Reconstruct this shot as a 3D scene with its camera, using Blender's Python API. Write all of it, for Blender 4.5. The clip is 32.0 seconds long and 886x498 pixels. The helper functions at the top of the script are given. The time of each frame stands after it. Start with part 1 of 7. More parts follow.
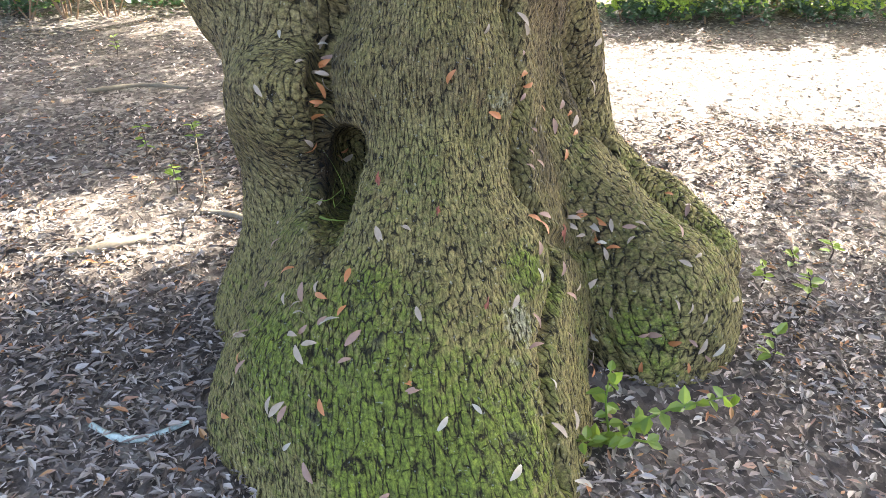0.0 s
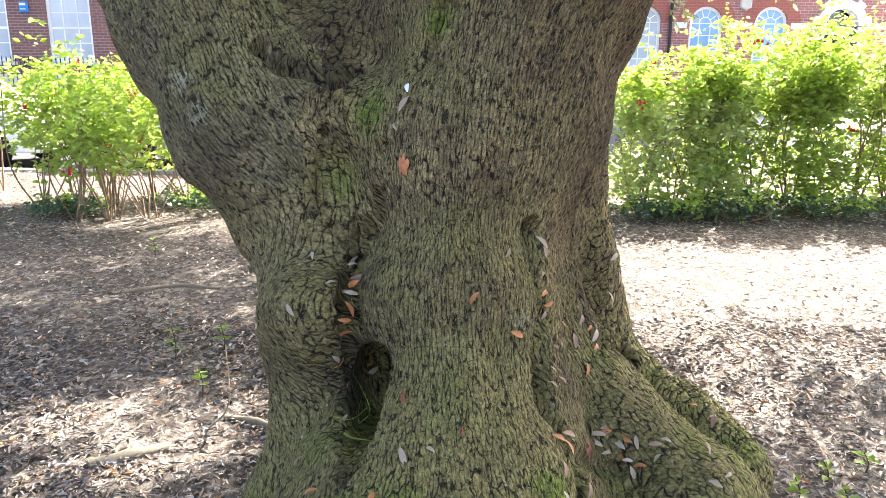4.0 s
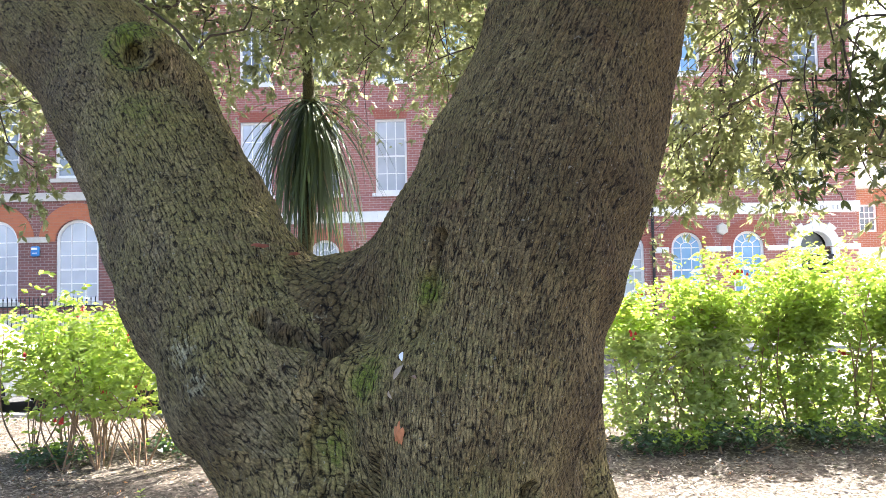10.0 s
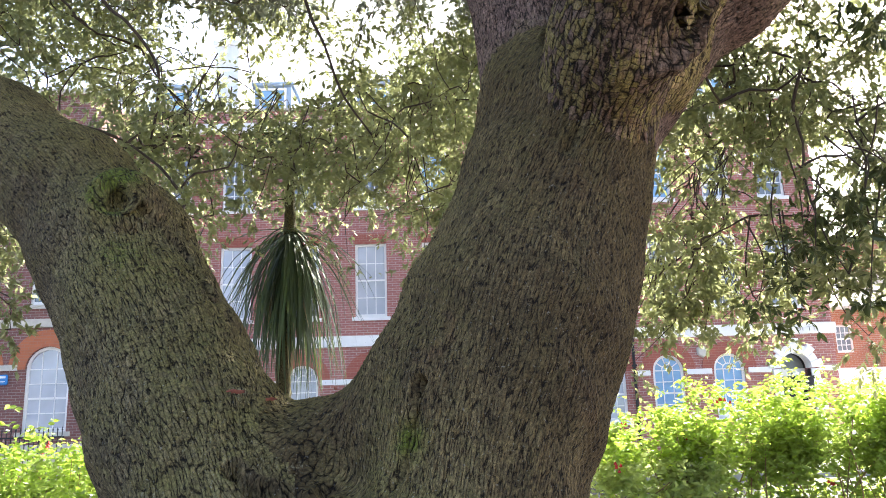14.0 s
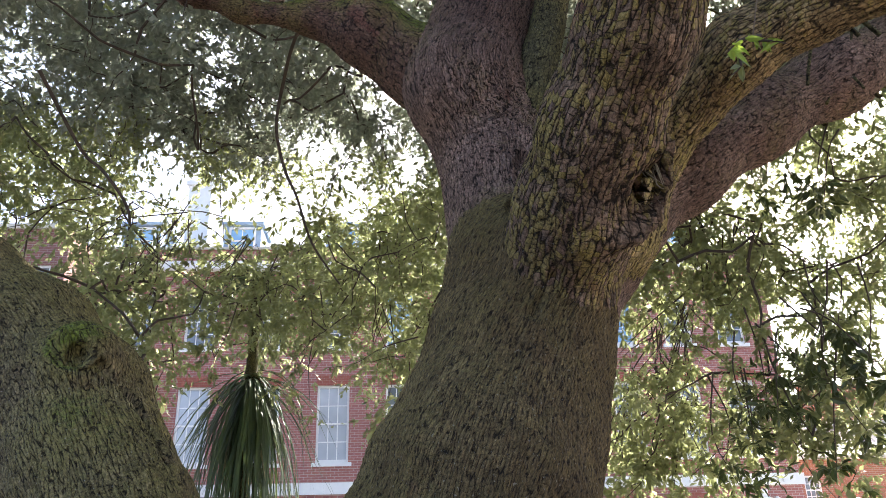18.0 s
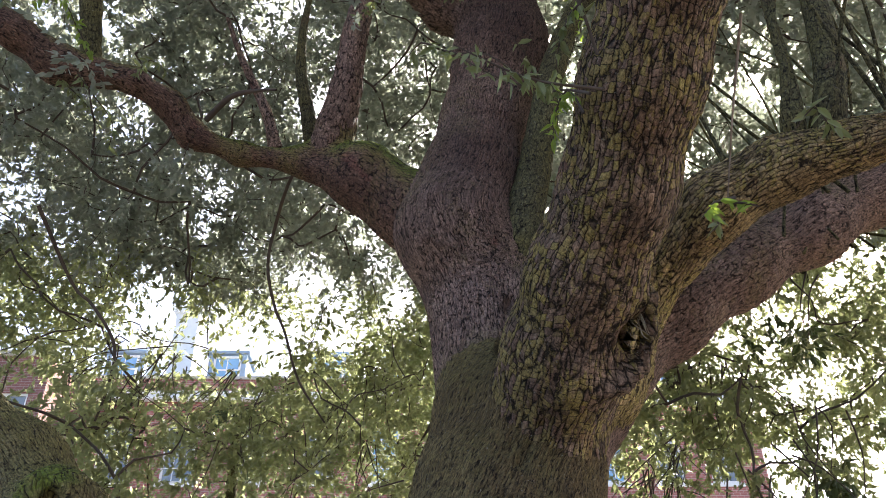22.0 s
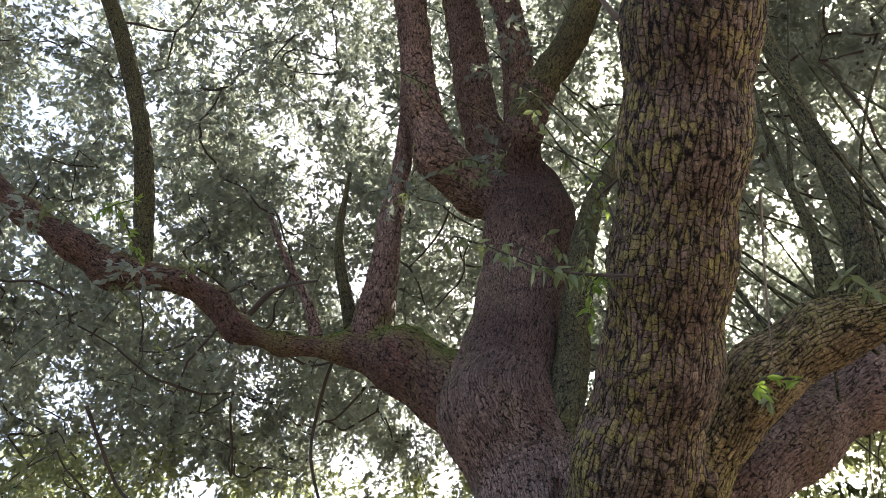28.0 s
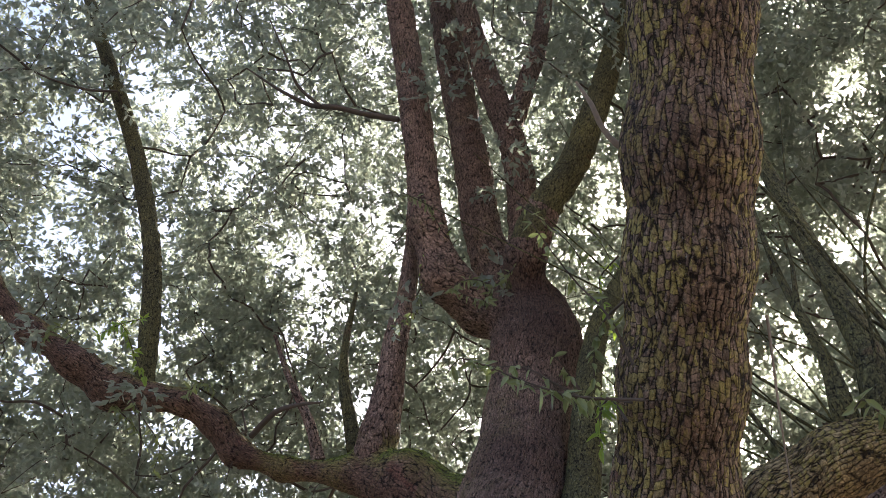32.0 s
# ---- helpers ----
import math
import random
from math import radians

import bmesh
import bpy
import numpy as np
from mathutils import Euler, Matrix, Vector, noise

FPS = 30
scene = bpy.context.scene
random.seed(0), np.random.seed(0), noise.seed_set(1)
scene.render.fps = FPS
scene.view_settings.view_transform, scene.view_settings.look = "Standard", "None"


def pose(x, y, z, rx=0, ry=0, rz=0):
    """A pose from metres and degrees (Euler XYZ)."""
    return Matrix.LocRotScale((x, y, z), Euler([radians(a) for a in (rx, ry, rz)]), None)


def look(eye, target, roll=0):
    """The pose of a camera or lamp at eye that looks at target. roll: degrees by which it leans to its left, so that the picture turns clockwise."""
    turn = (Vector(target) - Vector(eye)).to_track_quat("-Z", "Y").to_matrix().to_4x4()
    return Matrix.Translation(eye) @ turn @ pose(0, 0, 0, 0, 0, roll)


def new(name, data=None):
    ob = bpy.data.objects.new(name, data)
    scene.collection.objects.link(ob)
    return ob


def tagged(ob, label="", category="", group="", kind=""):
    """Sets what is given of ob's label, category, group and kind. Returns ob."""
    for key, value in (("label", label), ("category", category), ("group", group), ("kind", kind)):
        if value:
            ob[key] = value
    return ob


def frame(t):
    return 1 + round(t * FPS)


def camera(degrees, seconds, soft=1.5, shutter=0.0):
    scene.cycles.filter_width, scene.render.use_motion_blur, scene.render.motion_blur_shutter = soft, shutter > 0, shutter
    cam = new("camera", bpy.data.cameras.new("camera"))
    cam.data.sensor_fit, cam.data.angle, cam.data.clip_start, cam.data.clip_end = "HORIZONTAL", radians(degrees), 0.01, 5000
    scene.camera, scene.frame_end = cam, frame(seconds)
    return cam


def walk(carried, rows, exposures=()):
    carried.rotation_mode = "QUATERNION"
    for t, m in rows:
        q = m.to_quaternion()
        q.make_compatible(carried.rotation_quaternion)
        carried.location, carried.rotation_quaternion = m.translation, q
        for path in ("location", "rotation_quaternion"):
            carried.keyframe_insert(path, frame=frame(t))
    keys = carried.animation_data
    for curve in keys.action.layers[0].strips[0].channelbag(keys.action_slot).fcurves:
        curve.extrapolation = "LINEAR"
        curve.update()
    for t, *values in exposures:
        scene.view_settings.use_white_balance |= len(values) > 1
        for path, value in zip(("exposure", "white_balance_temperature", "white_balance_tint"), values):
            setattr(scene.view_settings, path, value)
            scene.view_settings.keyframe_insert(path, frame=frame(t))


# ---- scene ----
cam = camera(61.1, 32.0, 0.7)
METRES, EYE, TILT, LEAN, TURN = 0.7, 1.4, -28.2, -0.9, 0.0
ROWS = [
    (0.0, 0.0, 0.0, 0.0, 0.0, 0.0, -0.0),
    (0.5, -0.0007, -0.0223, 0.0112, 0.3, 1.96, -0.11),
    (1.0, -0.0019, -0.0424, 0.0236, 0.61, 3.95, -0.23),
    (1.5, -0.0016, -0.0636, 0.038, 0.86, 5.83, -0.34),
    (2.0, -0.0039, -0.0822, 0.0534, 1.05, 7.67, -0.43),
    (2.5, -0.0039, -0.0879, 0.0707, 1.19, 9.36, -0.48),
    (3.0, -0.0054, -0.0872, 0.0901, 1.25, 10.97, -0.44),
    (3.5, -0.0082, -0.089, 0.1081, 1.35, 12.49, -0.35),
    (5.5, -0.022, -0.1161, 0.1675, 2.27, 18.16, -0.08),
    (6.0, -0.0169, -0.1234, 0.1786, 2.5, 19.48, 0.01),
    (6.5, -0.0131, -0.145, 0.1853, 2.67, 20.82, 0.14),
    (7.0, -0.0066, -0.1613, 0.1961, 2.76, 22.13, 0.26),
    (7.5, -0.0042, -0.1762, 0.2047, 2.73, 23.47, 0.43),
    (8.0, 0.0018, -0.1957, 0.2159, 2.58, 24.9, 0.62),
    (8.5, 0.0082, -0.2011, 0.2349, 2.38, 26.37, 0.82),
    (9.0, 0.0064, -0.2076, 0.2531, 2.19, 27.86, 1.03),
    (9.5, 0.0057, -0.2238, 0.2661, 2.04, 29.36, 1.21),
    (10.0, 0.0039, -0.2321, 0.2748, 1.91, 30.78, 1.35),
    (10.5, 0.0055, -0.2611, 0.279, 1.7, 32.2, 1.46),
    (11.0, 0.0045, -0.2739, 0.2897, 1.4, 33.56, 1.64),
    (11.5, 0.004, -0.294, 0.3036, 1.07, 34.89, 1.85),
    (12.0, 0.0076, -0.2944, 0.3221, 0.87, 36.12, 2.09),
    (12.5, 0.0055, -0.2969, 0.3323, 0.8, 37.2, 2.31),
    (13.0, 0.008, -0.287, 0.349, 0.84, 38.15, 2.42),
    (13.5, 0.0092, -0.2855, 0.3604, 0.9, 39.0, 2.46),
    (15.5, 0.017, -0.3732, 0.3668, 0.3, 43.69, 2.86),
    (16.0, 0.0134, -0.3877, 0.3783, -0.01, 45.02, 3.04),
    (16.5, 0.0083, -0.3984, 0.3849, -0.35, 46.34, 3.21),
    (17.0, 0.0118, -0.397, 0.4022, -0.73, 47.67, 3.38),
    (17.5, 0.0112, -0.4011, 0.4088, -1.19, 49.05, 3.5),
    (18.0, 0.0106, -0.3984, 0.4306, -1.71, 50.44, 3.59),
    (18.5, 0.0098, -0.3958, 0.4425, -2.2, 51.71, 3.63),
    (19.0, 0.0076, -0.4077, 0.4391, -2.63, 52.98, 3.7),
    (19.5, 0.0105, -0.4223, 0.4402, -2.93, 54.17, 3.77),
    (20.0, 0.0152, -0.438, 0.4422, -3.17, 55.38, 3.81),
    (20.5, 0.0131, -0.4609, 0.4332, -3.37, 56.61, 3.85),
    (21.0, 0.0115, -0.4766, 0.4347, -3.42, 57.85, 3.88),
    (21.5, 0.0128, -0.4889, 0.4379, -3.27, 59.06, 3.86),
    (22.0, 0.0085, -0.4942, 0.443, -2.83, 60.21, 3.88),
    (22.5, 0.0049, -0.4953, 0.4549, -2.02, 61.23, 3.92),
    (23.0, 0.0072, -0.5023, 0.4595, -0.99, 62.15, 4.0),
    (23.5, 0.0155, -0.5119, 0.4623, 0.09, 62.98, 4.08),
    (24.0, 0.0204, -0.5279, 0.4572, 0.9, 63.83, 4.07),
    (24.5, 0.0182, -0.5452, 0.4509, 1.34, 64.79, 3.9),
    (25.0, 0.0147, -0.5657, 0.4442, 1.47, 65.9, 3.62),
    (25.5, 0.0132, -0.5832, 0.4377, 1.41, 67.12, 3.34),
    (27.5, 0.0028, -0.6062, 0.4392, 1.53, 72.01, 2.67),
    (28.0, 0.0026, -0.6132, 0.4411, 1.51, 73.13, 2.6),
    (28.5, 0.0034, -0.6215, 0.4388, 1.48, 74.3, 2.57),
    (29.0, 0.0049, -0.6312, 0.4379, 1.46, 75.47, 2.56),
    (29.5, 0.005, -0.6339, 0.4383, 1.42, 76.54, 2.57),
    (30.0, 0.0024, -0.6341, 0.4405, 1.4, 77.58, 2.52),
    (30.5, -0.0003, -0.6317, 0.4446, 1.39, 78.58, 2.44),
    (31.0, 0.0017, -0.629, 0.4478, 1.41, 79.63, 2.33),
    (31.5, -0.0014, -0.6284, 0.4444, 1.47, 80.83, 2.26),
    (32.0, -0.0035, -0.6323, 0.4389, 1.54, 82.09, 2.22),
]
walk(cam, [(t, pose(0, 0, EYE, TILT, LEAN, TURN) @ pose(METRES * x, METRES * y, METRES * z, 90 + pitch, roll, yaw)) for t, x, y, z, yaw, pitch, roll in ROWS],
     [(0.0, 3.25), (3.0, 3.06), (6.0, 2.96), (10.0, 2.8), (13.0, 2.6), (19.0, 2.28), (25.0, 2.26), (32.0, 2.20)])

# ---- world, sun ----
SUN_EL, SUN_AZ = radians(43.8), radians(38.4)
SUN_DIR = Vector((math.cos(SUN_EL) * math.sin(SUN_AZ), math.cos(SUN_EL) * math.cos(SUN_AZ), math.sin(SUN_EL)))
world = bpy.data.worlds.new("sky")
scene.world = world
world.use_nodes = True
wn = world.node_tree
sky = wn.nodes.new("ShaderNodeTexSky")
sky.sky_type = "NISHITA"
sky.sun_disc = False
sky.sun_elevation = SUN_EL
sky.sun_rotation = SUN_AZ
sky.dust_density = 4.0
sky.air_density = 0.6
sky.ozone_density = 0.3
wn.nodes["Background"].inputs[1].default_value = 0.15
wn.links.new(sky.outputs[0], wn.nodes["Background"].inputs[0])
sun = new("sun", bpy.data.lights.new("sun", "SUN"))
sun.data.energy, sun.data.angle, sun.data.color = 5.0, radians(0.5), (1.0, 0.95, 0.87)
sun.matrix_world = look(SUN_DIR * 60, (0, 0, 0))


# ---- materials ----
class Mat:
    """A node material with short calls for its nodes."""

    def __init__(self, name):
        self.mat = bpy.data.materials.new(name)
        self.mat.use_nodes = True
        self.tree = self.mat.node_tree
        self.bsdf = self.tree.nodes["Principled BSDF"]
        self.out = self.tree.nodes["Material Output"]

    def node(self, kind, feature="", operation="", voronoi_dimensions="", attribute_name="", data_type="", blend_type="", use_clamp=False):
        n = self.tree.nodes.new(kind)
        if feature:
            n.feature = feature
        if operation:
            n.operation = operation
        if voronoi_dimensions:
            n.voronoi_dimensions = voronoi_dimensions
        if attribute_name:
            n.attribute_name = attribute_name
        if data_type:
            n.data_type = data_type
        if blend_type:
            n.blend_type = blend_type
        if use_clamp:
            n.use_clamp = use_clamp
        return n

    def link(self, a, b):
        self.tree.links.new(a, b)

    def put(self, socket, value):
        if isinstance(value, bpy.types.NodeSocket):
            self.link(value, socket)
        else:
            socket.default_value = value

    def coords(self, kind="Object"):
        return self.node("ShaderNodeTexCoord").outputs[kind]

    def attribute(self, name):
        return self.node("ShaderNodeAttribute", attribute_name=name)

    def mapped(self, vector, scale):
        n = self.node("ShaderNodeMapping")
        self.link(vector, n.inputs[0])
        n.inputs["Scale"].default_value = scale
        return n.outputs[0]

    def noise(self, vector, scale, detail=4.0, rough=0.55, distortion=0.0):
        n = self.node("ShaderNodeTexNoise")
        self.link(vector, n.inputs["Vector"])
        n.inputs["Scale"].default_value, n.inputs["Detail"].default_value, n.inputs["Roughness"].default_value = scale, detail, rough
        n.inputs["Distortion"].default_value = distortion
        return n.outputs["Fac"]

    def ramp(self, fac, stops):
        n = self.node("ShaderNodeValToRGB")
        self.link(fac, n.inputs[0])
        while len(n.color_ramp.elements) < len(stops):
            n.color_ramp.elements.new(0.5)
        for e, (place, colour) in zip(n.color_ramp.elements, stops):
            e.position = place
            e.color = (*colour, 1) if isinstance(colour, tuple) else (colour, colour, colour, 1)
        return n.outputs[0]

    def mix(self, fac, a, b, blend="MIX"):
        n = self.node("ShaderNodeMix", data_type="RGBA", blend_type=blend)
        self.put(n.inputs[0], fac)
        for socket, v in ((n.inputs[6], a), (n.inputs[7], b)):
            self.put(socket, (*v, 1) if isinstance(v, tuple) else v)
        return n.outputs[2]

    def math(self, op, a, b=0.0, clamp=False):
        n = self.node("ShaderNodeMath", operation=op, use_clamp=clamp)
        self.put(n.inputs[0], a)
        self.put(n.inputs[1], b)
        return n.outputs[0]

    def bump(self, height, strength=0.5, distance=0.01):
        n = self.node("ShaderNodeBump")
        n.inputs["Strength"].default_value, n.inputs["Distance"].default_value = strength, distance
        self.link(height, n.inputs["Height"])
        self.link(n.outputs[0], self.bsdf.inputs["Normal"])

    def set(self, colour=None, rough=None, metal=None, spec=None):
        for key, value in (("Base Color", colour), ("Roughness", rough), ("Metallic", metal), ("Specular IOR Level", spec)):
            if value is not None:
                self.put(self.bsdf.inputs[key], (*value, 1) if isinstance(value, tuple) else value)
        return self.mat


def plain(name, colour, rough=0.6, metal=0.0, grain=30.0, depth=0.25, spec=0.4):
    """A surface of one colour with two scales of wear in it."""
    m = Mat(name)
    co = m.coords()
    fine, coarse = m.noise(co, grain, 5), m.noise(co, grain / 12, 3)
    both = m.math("ADD", m.math("MULTIPLY", fine, 0.5), m.math("MULTIPLY", coarse, 0.5))
    dark, light = tuple(c * (1 - depth) for c in colour), tuple(min(1, c * (1 + depth)) for c in colour)
    m.bump(fine, 0.2, 0.003)
    return m.set(m.ramp(both, [(0.3, dark), (0.7, light)]), rough, metal, spec)


def bark_material(name, dark, light, width, ratio, crack=0.16, depth=0.012, moss_level=-0.1, moss_low=0.0, wobble=1.0, lichen=0.0, on_top=0.3, aspect=2.4, cross=0.22, deep=0.075, gating=0.12, jag=0.0045, order=1.0, rust=0.2, spots=(), pale=(), stains_and_shade=()):
    """Oak bark: plates of a given width in metres, longer than wide by ratio, parted by dark cracks, with moss, lichen,
    stains and painted-in shade.
    """
    m = Mat(name)
    co, place = m.attribute("bark_co").outputs["Vector"], m.coords()

    def warped(vector, scale, amount, detail):
        wob = m.node("ShaderNodeTexNoise")
        m.link(vector, wob.inputs["Vector"])
        wob.inputs["Scale"].default_value, wob.inputs["Detail"].default_value = scale, detail
        mid = m.node("ShaderNodeVectorMath", operation="SUBTRACT")
        m.link(wob.outputs["Color"], mid.inputs[0])
        mid.inputs[1].default_value = (0.5, 0.5, 0.5)
        sc = m.node("ShaderNodeVectorMath", operation="SCALE")
        m.link(mid.outputs[0], sc.inputs[0])
        sc.inputs["Scale"].default_value = amount
        add = m.node("ShaderNodeVectorMath", operation="ADD")
        m.link(vector, add.inputs[0])
        m.link(sc.outputs[0], add.inputs[1])
        return add.outputs[0]

    def edges(vector, sx, sz):
        """Distance to the nearest crack, in cells, and the cell's own random values."""
        at = m.mapped(vector, (sx, sx, sz))
        near = m.node("ShaderNodeTexVoronoi", feature="DISTANCE_TO_EDGE")
        cell = m.node("ShaderNodeTexVoronoi", feature="F1")
        for n in (near, cell):
            m.link(at, n.inputs["Vector"])
            n.inputs["Scale"].default_value, n.inputs["Randomness"].default_value = 1.0, order
        value = m.node("ShaderNodeSeparateColor")
        m.link(cell.outputs["Color"], value.inputs[0])
        return near.outputs["Distance"], value.outputs

    loose = warped(warped(warped(co, 6.0, 0.030 * wobble, 2), 40.0, 0.007 * wobble, 3), 150.0, jag, 2)
    long_edge, tone = edges(loose, 1 / width, 1 / (width * ratio))
    # cracks open and close along their way
    gate = m.ramp(m.noise(loose, 0.7 / width, 3), [(0.40, 0.0), (0.66, gating)])
    long_crack = m.ramp(m.math("ADD", long_edge, gate), [(0.0, 0.0), (crack * 0.6, 0.15), (crack, 0.70), (crack * 1.9, 1.0)])
    # cross cracks, which start anew in each strip
    at = m.node("ShaderNodeSeparateXYZ")
    m.link(loose, at.inputs[0])
    slant = m.math("MULTIPLY", m.math("ADD", at.outputs[0], at.outputs[1]), m.math("MULTIPLY", m.math("SUBTRACT", tone[2], 0.5), 1.1))
    along = m.math("ADD", m.math("MULTIPLY", m.math("ADD", at.outputs[2], slant), 1 / (width * aspect)), m.math("MULTIPLY", tone[0], 37.0))
    pieces = []
    for feature in ("DISTANCE_TO_EDGE", "F1"):
        n = m.node("ShaderNodeTexVoronoi", feature=feature, voronoi_dimensions="1D")
        m.link(along, n.inputs["W"])
        n.inputs["Scale"].default_value = 1.0
        pieces.append(n)
    value = m.node("ShaderNodeSeparateColor")
    m.link(pieces[1].outputs["Color"], value.inputs[0])
    small_tone = value.outputs
    small_gate = m.ramp(m.noise(loose, 1.1 / width, 2), [(0.42, 0.0), (0.66, gating)])
    small_crack = m.ramp(m.math("ADD", m.math("MULTIPLY", pieces[0].outputs["Distance"], aspect), small_gate), [(0.0, 0.0), (crack * 0.5, 0.25), (crack, 0.80), (crack * 2.0, 1.0)])
    fine = m.noise(m.mapped(co, (1.0, 1.0, 0.6)), 170, 5, 0.75)
    flake = m.noise(m.mapped(loose, (1.0, 1.0, 0.5)), 1.5 / width, 5, 0.7)
    dome = m.ramp(m.math("MULTIPLY", long_edge, 1.6), [(0.0, 0.0), (0.6, 0.8), (1.0, 1.0)])
    height = m.math("ADD", m.math("MULTIPLY", long_crack, m.math("ADD", 0.7, m.math("MULTIPLY", dome, 0.3))), m.math("MULTIPLY", small_crack, 0.45))
    height = m.math("ADD", height, m.math("ADD", m.math("MULTIPLY", fine, 0.22), m.math("MULTIPLY", flake, 0.35)))
    height = m.math("ADD", height, m.math("MULTIPLY", small_tone[1], 0.35))

    base = m.mix(m.ramp(m.noise(place, 9, 5, 0.65), [(0.34, 0.0), (0.66, 1.0)]), dark, light)
    base = m.mix(m.math("MULTIPLY", tone[0], 0.30), base, tuple(c * 0.5 for c in dark))
    base = m.mix(m.math("MULTIPLY", small_tone[0], 0.30), base, tuple(min(1, c * 1.35) for c in light))
    base = m.mix(1.0, base, m.ramp(flake, [(0.32, 0.45), (0.5, 1.0), (0.68, 1.6)]), "MULTIPLY")
    if lichen:
        # an olive crust on single plates, most of all on the flanks
        facing = m.node("ShaderNodeSeparateXYZ")
        m.link(m.node("ShaderNodeNewGeometry").outputs["True Normal"], facing.inputs[0])
        flank = m.math("ADD", m.math("MULTIPLY", m.math("ABSOLUTE", facing.outputs[0]), 0.42), m.noise(place, 4.0, 3))
        crust = m.math("MULTIPLY", m.ramp(small_tone[2], [(0.30, 0.0), (0.50, 1.0)]), m.ramp(flank, [(0.55, 0.0), (0.72, 1.0)]))
        base = m.mix(m.math("MULTIPLY", crust, lichen), base, (0.31, 0.25, 0.075))
    # old stains and weathering that run down the stem
    stain = m.ramp(m.noise(m.mapped(place, (3.2, 3.2, 0.9)), 1.0, 5, 0.6, 0.4), [(0.42, 0.0), (0.64, 1.0)])
    base = m.mix(m.math("MULTIPLY", stain, 0.5), base, tuple(c * f for c, f in zip(dark, (0.62, 0.52, 0.50))))
    bleach = m.ramp(m.noise(m.mapped(place, (6.0, 6.0, 1.5)), 1.0, 5, 0.65), [(0.56, 0.0), (0.74, 1.0)])
    base = m.mix(m.math("MULTIPLY", bleach, 0.40), base, tuple(min(1, c * f) for c, f in zip(light, (1.25, 1.25, 1.25))))
    # moss: patches, thicker low on the stem and on what faces up
    xyz = m.node("ShaderNodeSeparateXYZ")
    m.link(place, xyz.inputs[0])
    low = m.math("MULTIPLY", m.math("SUBTRACT", 1.15, xyz.outputs[2], True), moss_low, True)
    geo = m.node("ShaderNodeNewGeometry")
    nz = m.node("ShaderNodeSeparateXYZ")
    m.link(geo.outputs["Normal"], nz.inputs[0])
    up = m.math("MULTIPLY", m.math("MAXIMUM", nz.outputs[2], 0.0), on_top)
    patches = m.math("ADD", m.math("MULTIPLY", m.noise(place, 4.0, 5, 0.65), 0.95), m.math("MULTIPLY", m.noise(place, 40, 5, 0.7), 0.62))
    level = m.math("ADD", m.math("ADD", patches, low), m.math("ADD", up, moss_level))

    def around(x, y, z, r):
        gap = m.node("ShaderNodeVectorMath", operation="DISTANCE")
        m.link(place, gap.inputs[0])
        gap.inputs[1].default_value = (x, y, z)
        return m.math("SUBTRACT", 1.0, m.math("DIVIDE", gap.outputs["Value"], r), True)

    for x, y, z, r, much in spots:
        level = m.math("ADD", level, m.math("MULTIPLY", around(x, y, z, r), much))
    film = m.math("MULTIPLY", m.math("SUBTRACT", level, 0.62), 2.6, True)
    moss = m.math("MULTIPLY", m.math("SUBTRACT", level, 1.06), 3.6, True)
    base = m.mix(m.math("MULTIPLY", film, 0.62), base, m.mix(m.noise(place, 12, 4), (0.122, 0.106, 0.029), (0.255, 0.22, 0.066)))
    moss_colour = m.mix(m.noise(place, 9, 4), (0.062, 0.080, 0.011), (0.132, 0.156, 0.022))
    moss_colour = m.mix(m.math("MULTIPLY", m.ramp(m.noise(place, 70, 4, 0.7), [(0.45, 0.0), (0.68, 1.0)]), 0.6), moss_colour, (0.215, 0.265, 0.025))
    base = m.mix(m.math("MULTIPLY", moss, m.math("ADD", 0.30, m.math("MULTIPLY", long_crack, 0.6))), base, moss_colour)
    # bare peaty spots where the moss has come away
    peat = m.ramp(m.noise(place, 13, 5, 0.7), [(0.58, 0.0), (0.66, 1.0)])
    base = m.mix(m.math("MULTIPLY", m.math("MULTIPLY", peat, moss), 0.8), base, (0.045, 0.036, 0.025))
    red = m.ramp(m.noise(place, 5.3, 3, 0.5, 0.6), [(0.66, 0.0), (0.74, 1.0)])
    base = m.mix(m.math("MULTIPLY", red, rust), base, (0.16, 0.055, 0.04))
    # dark spots: brown stains, and shade painted into hollow, clefts and upper trunk
    for x, y, z, r, much in stains_and_shade:
        dimmed = m.math("MULTIPLY", around(x, y, z, r), m.math("ADD", 0.4, m.noise(place, 7, 4)))
        base = m.mix(m.math("MULTIPLY", dimmed, much, True), base, tuple(c * f for c, f in zip(dark, (0.42, 0.36, 0.36))))
    for x, y, z, r in pale:
        near = around(x, y, z, r)
        crusty = m.ramp(m.math("ADD", m.math("MULTIPLY", near, 0.5), m.noise(place, 55, 4, 0.65)), [(0.72, 0.0), (0.86, 1.0)])
        base = m.mix(m.math("MULTIPLY", m.math("MULTIPLY", crusty, m.math("MULTIPLY", near, 3.0, True)), m.math("MULTIPLY", long_crack, 0.7)), base, (0.30, 0.275, 0.175))
    # the corky inside of the cracks, its colour darkened in place of shade there
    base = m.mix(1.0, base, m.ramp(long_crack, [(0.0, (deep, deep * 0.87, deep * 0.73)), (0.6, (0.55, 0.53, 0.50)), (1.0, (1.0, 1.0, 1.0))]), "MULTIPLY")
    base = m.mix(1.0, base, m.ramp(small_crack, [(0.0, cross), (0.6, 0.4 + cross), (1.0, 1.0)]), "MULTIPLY")
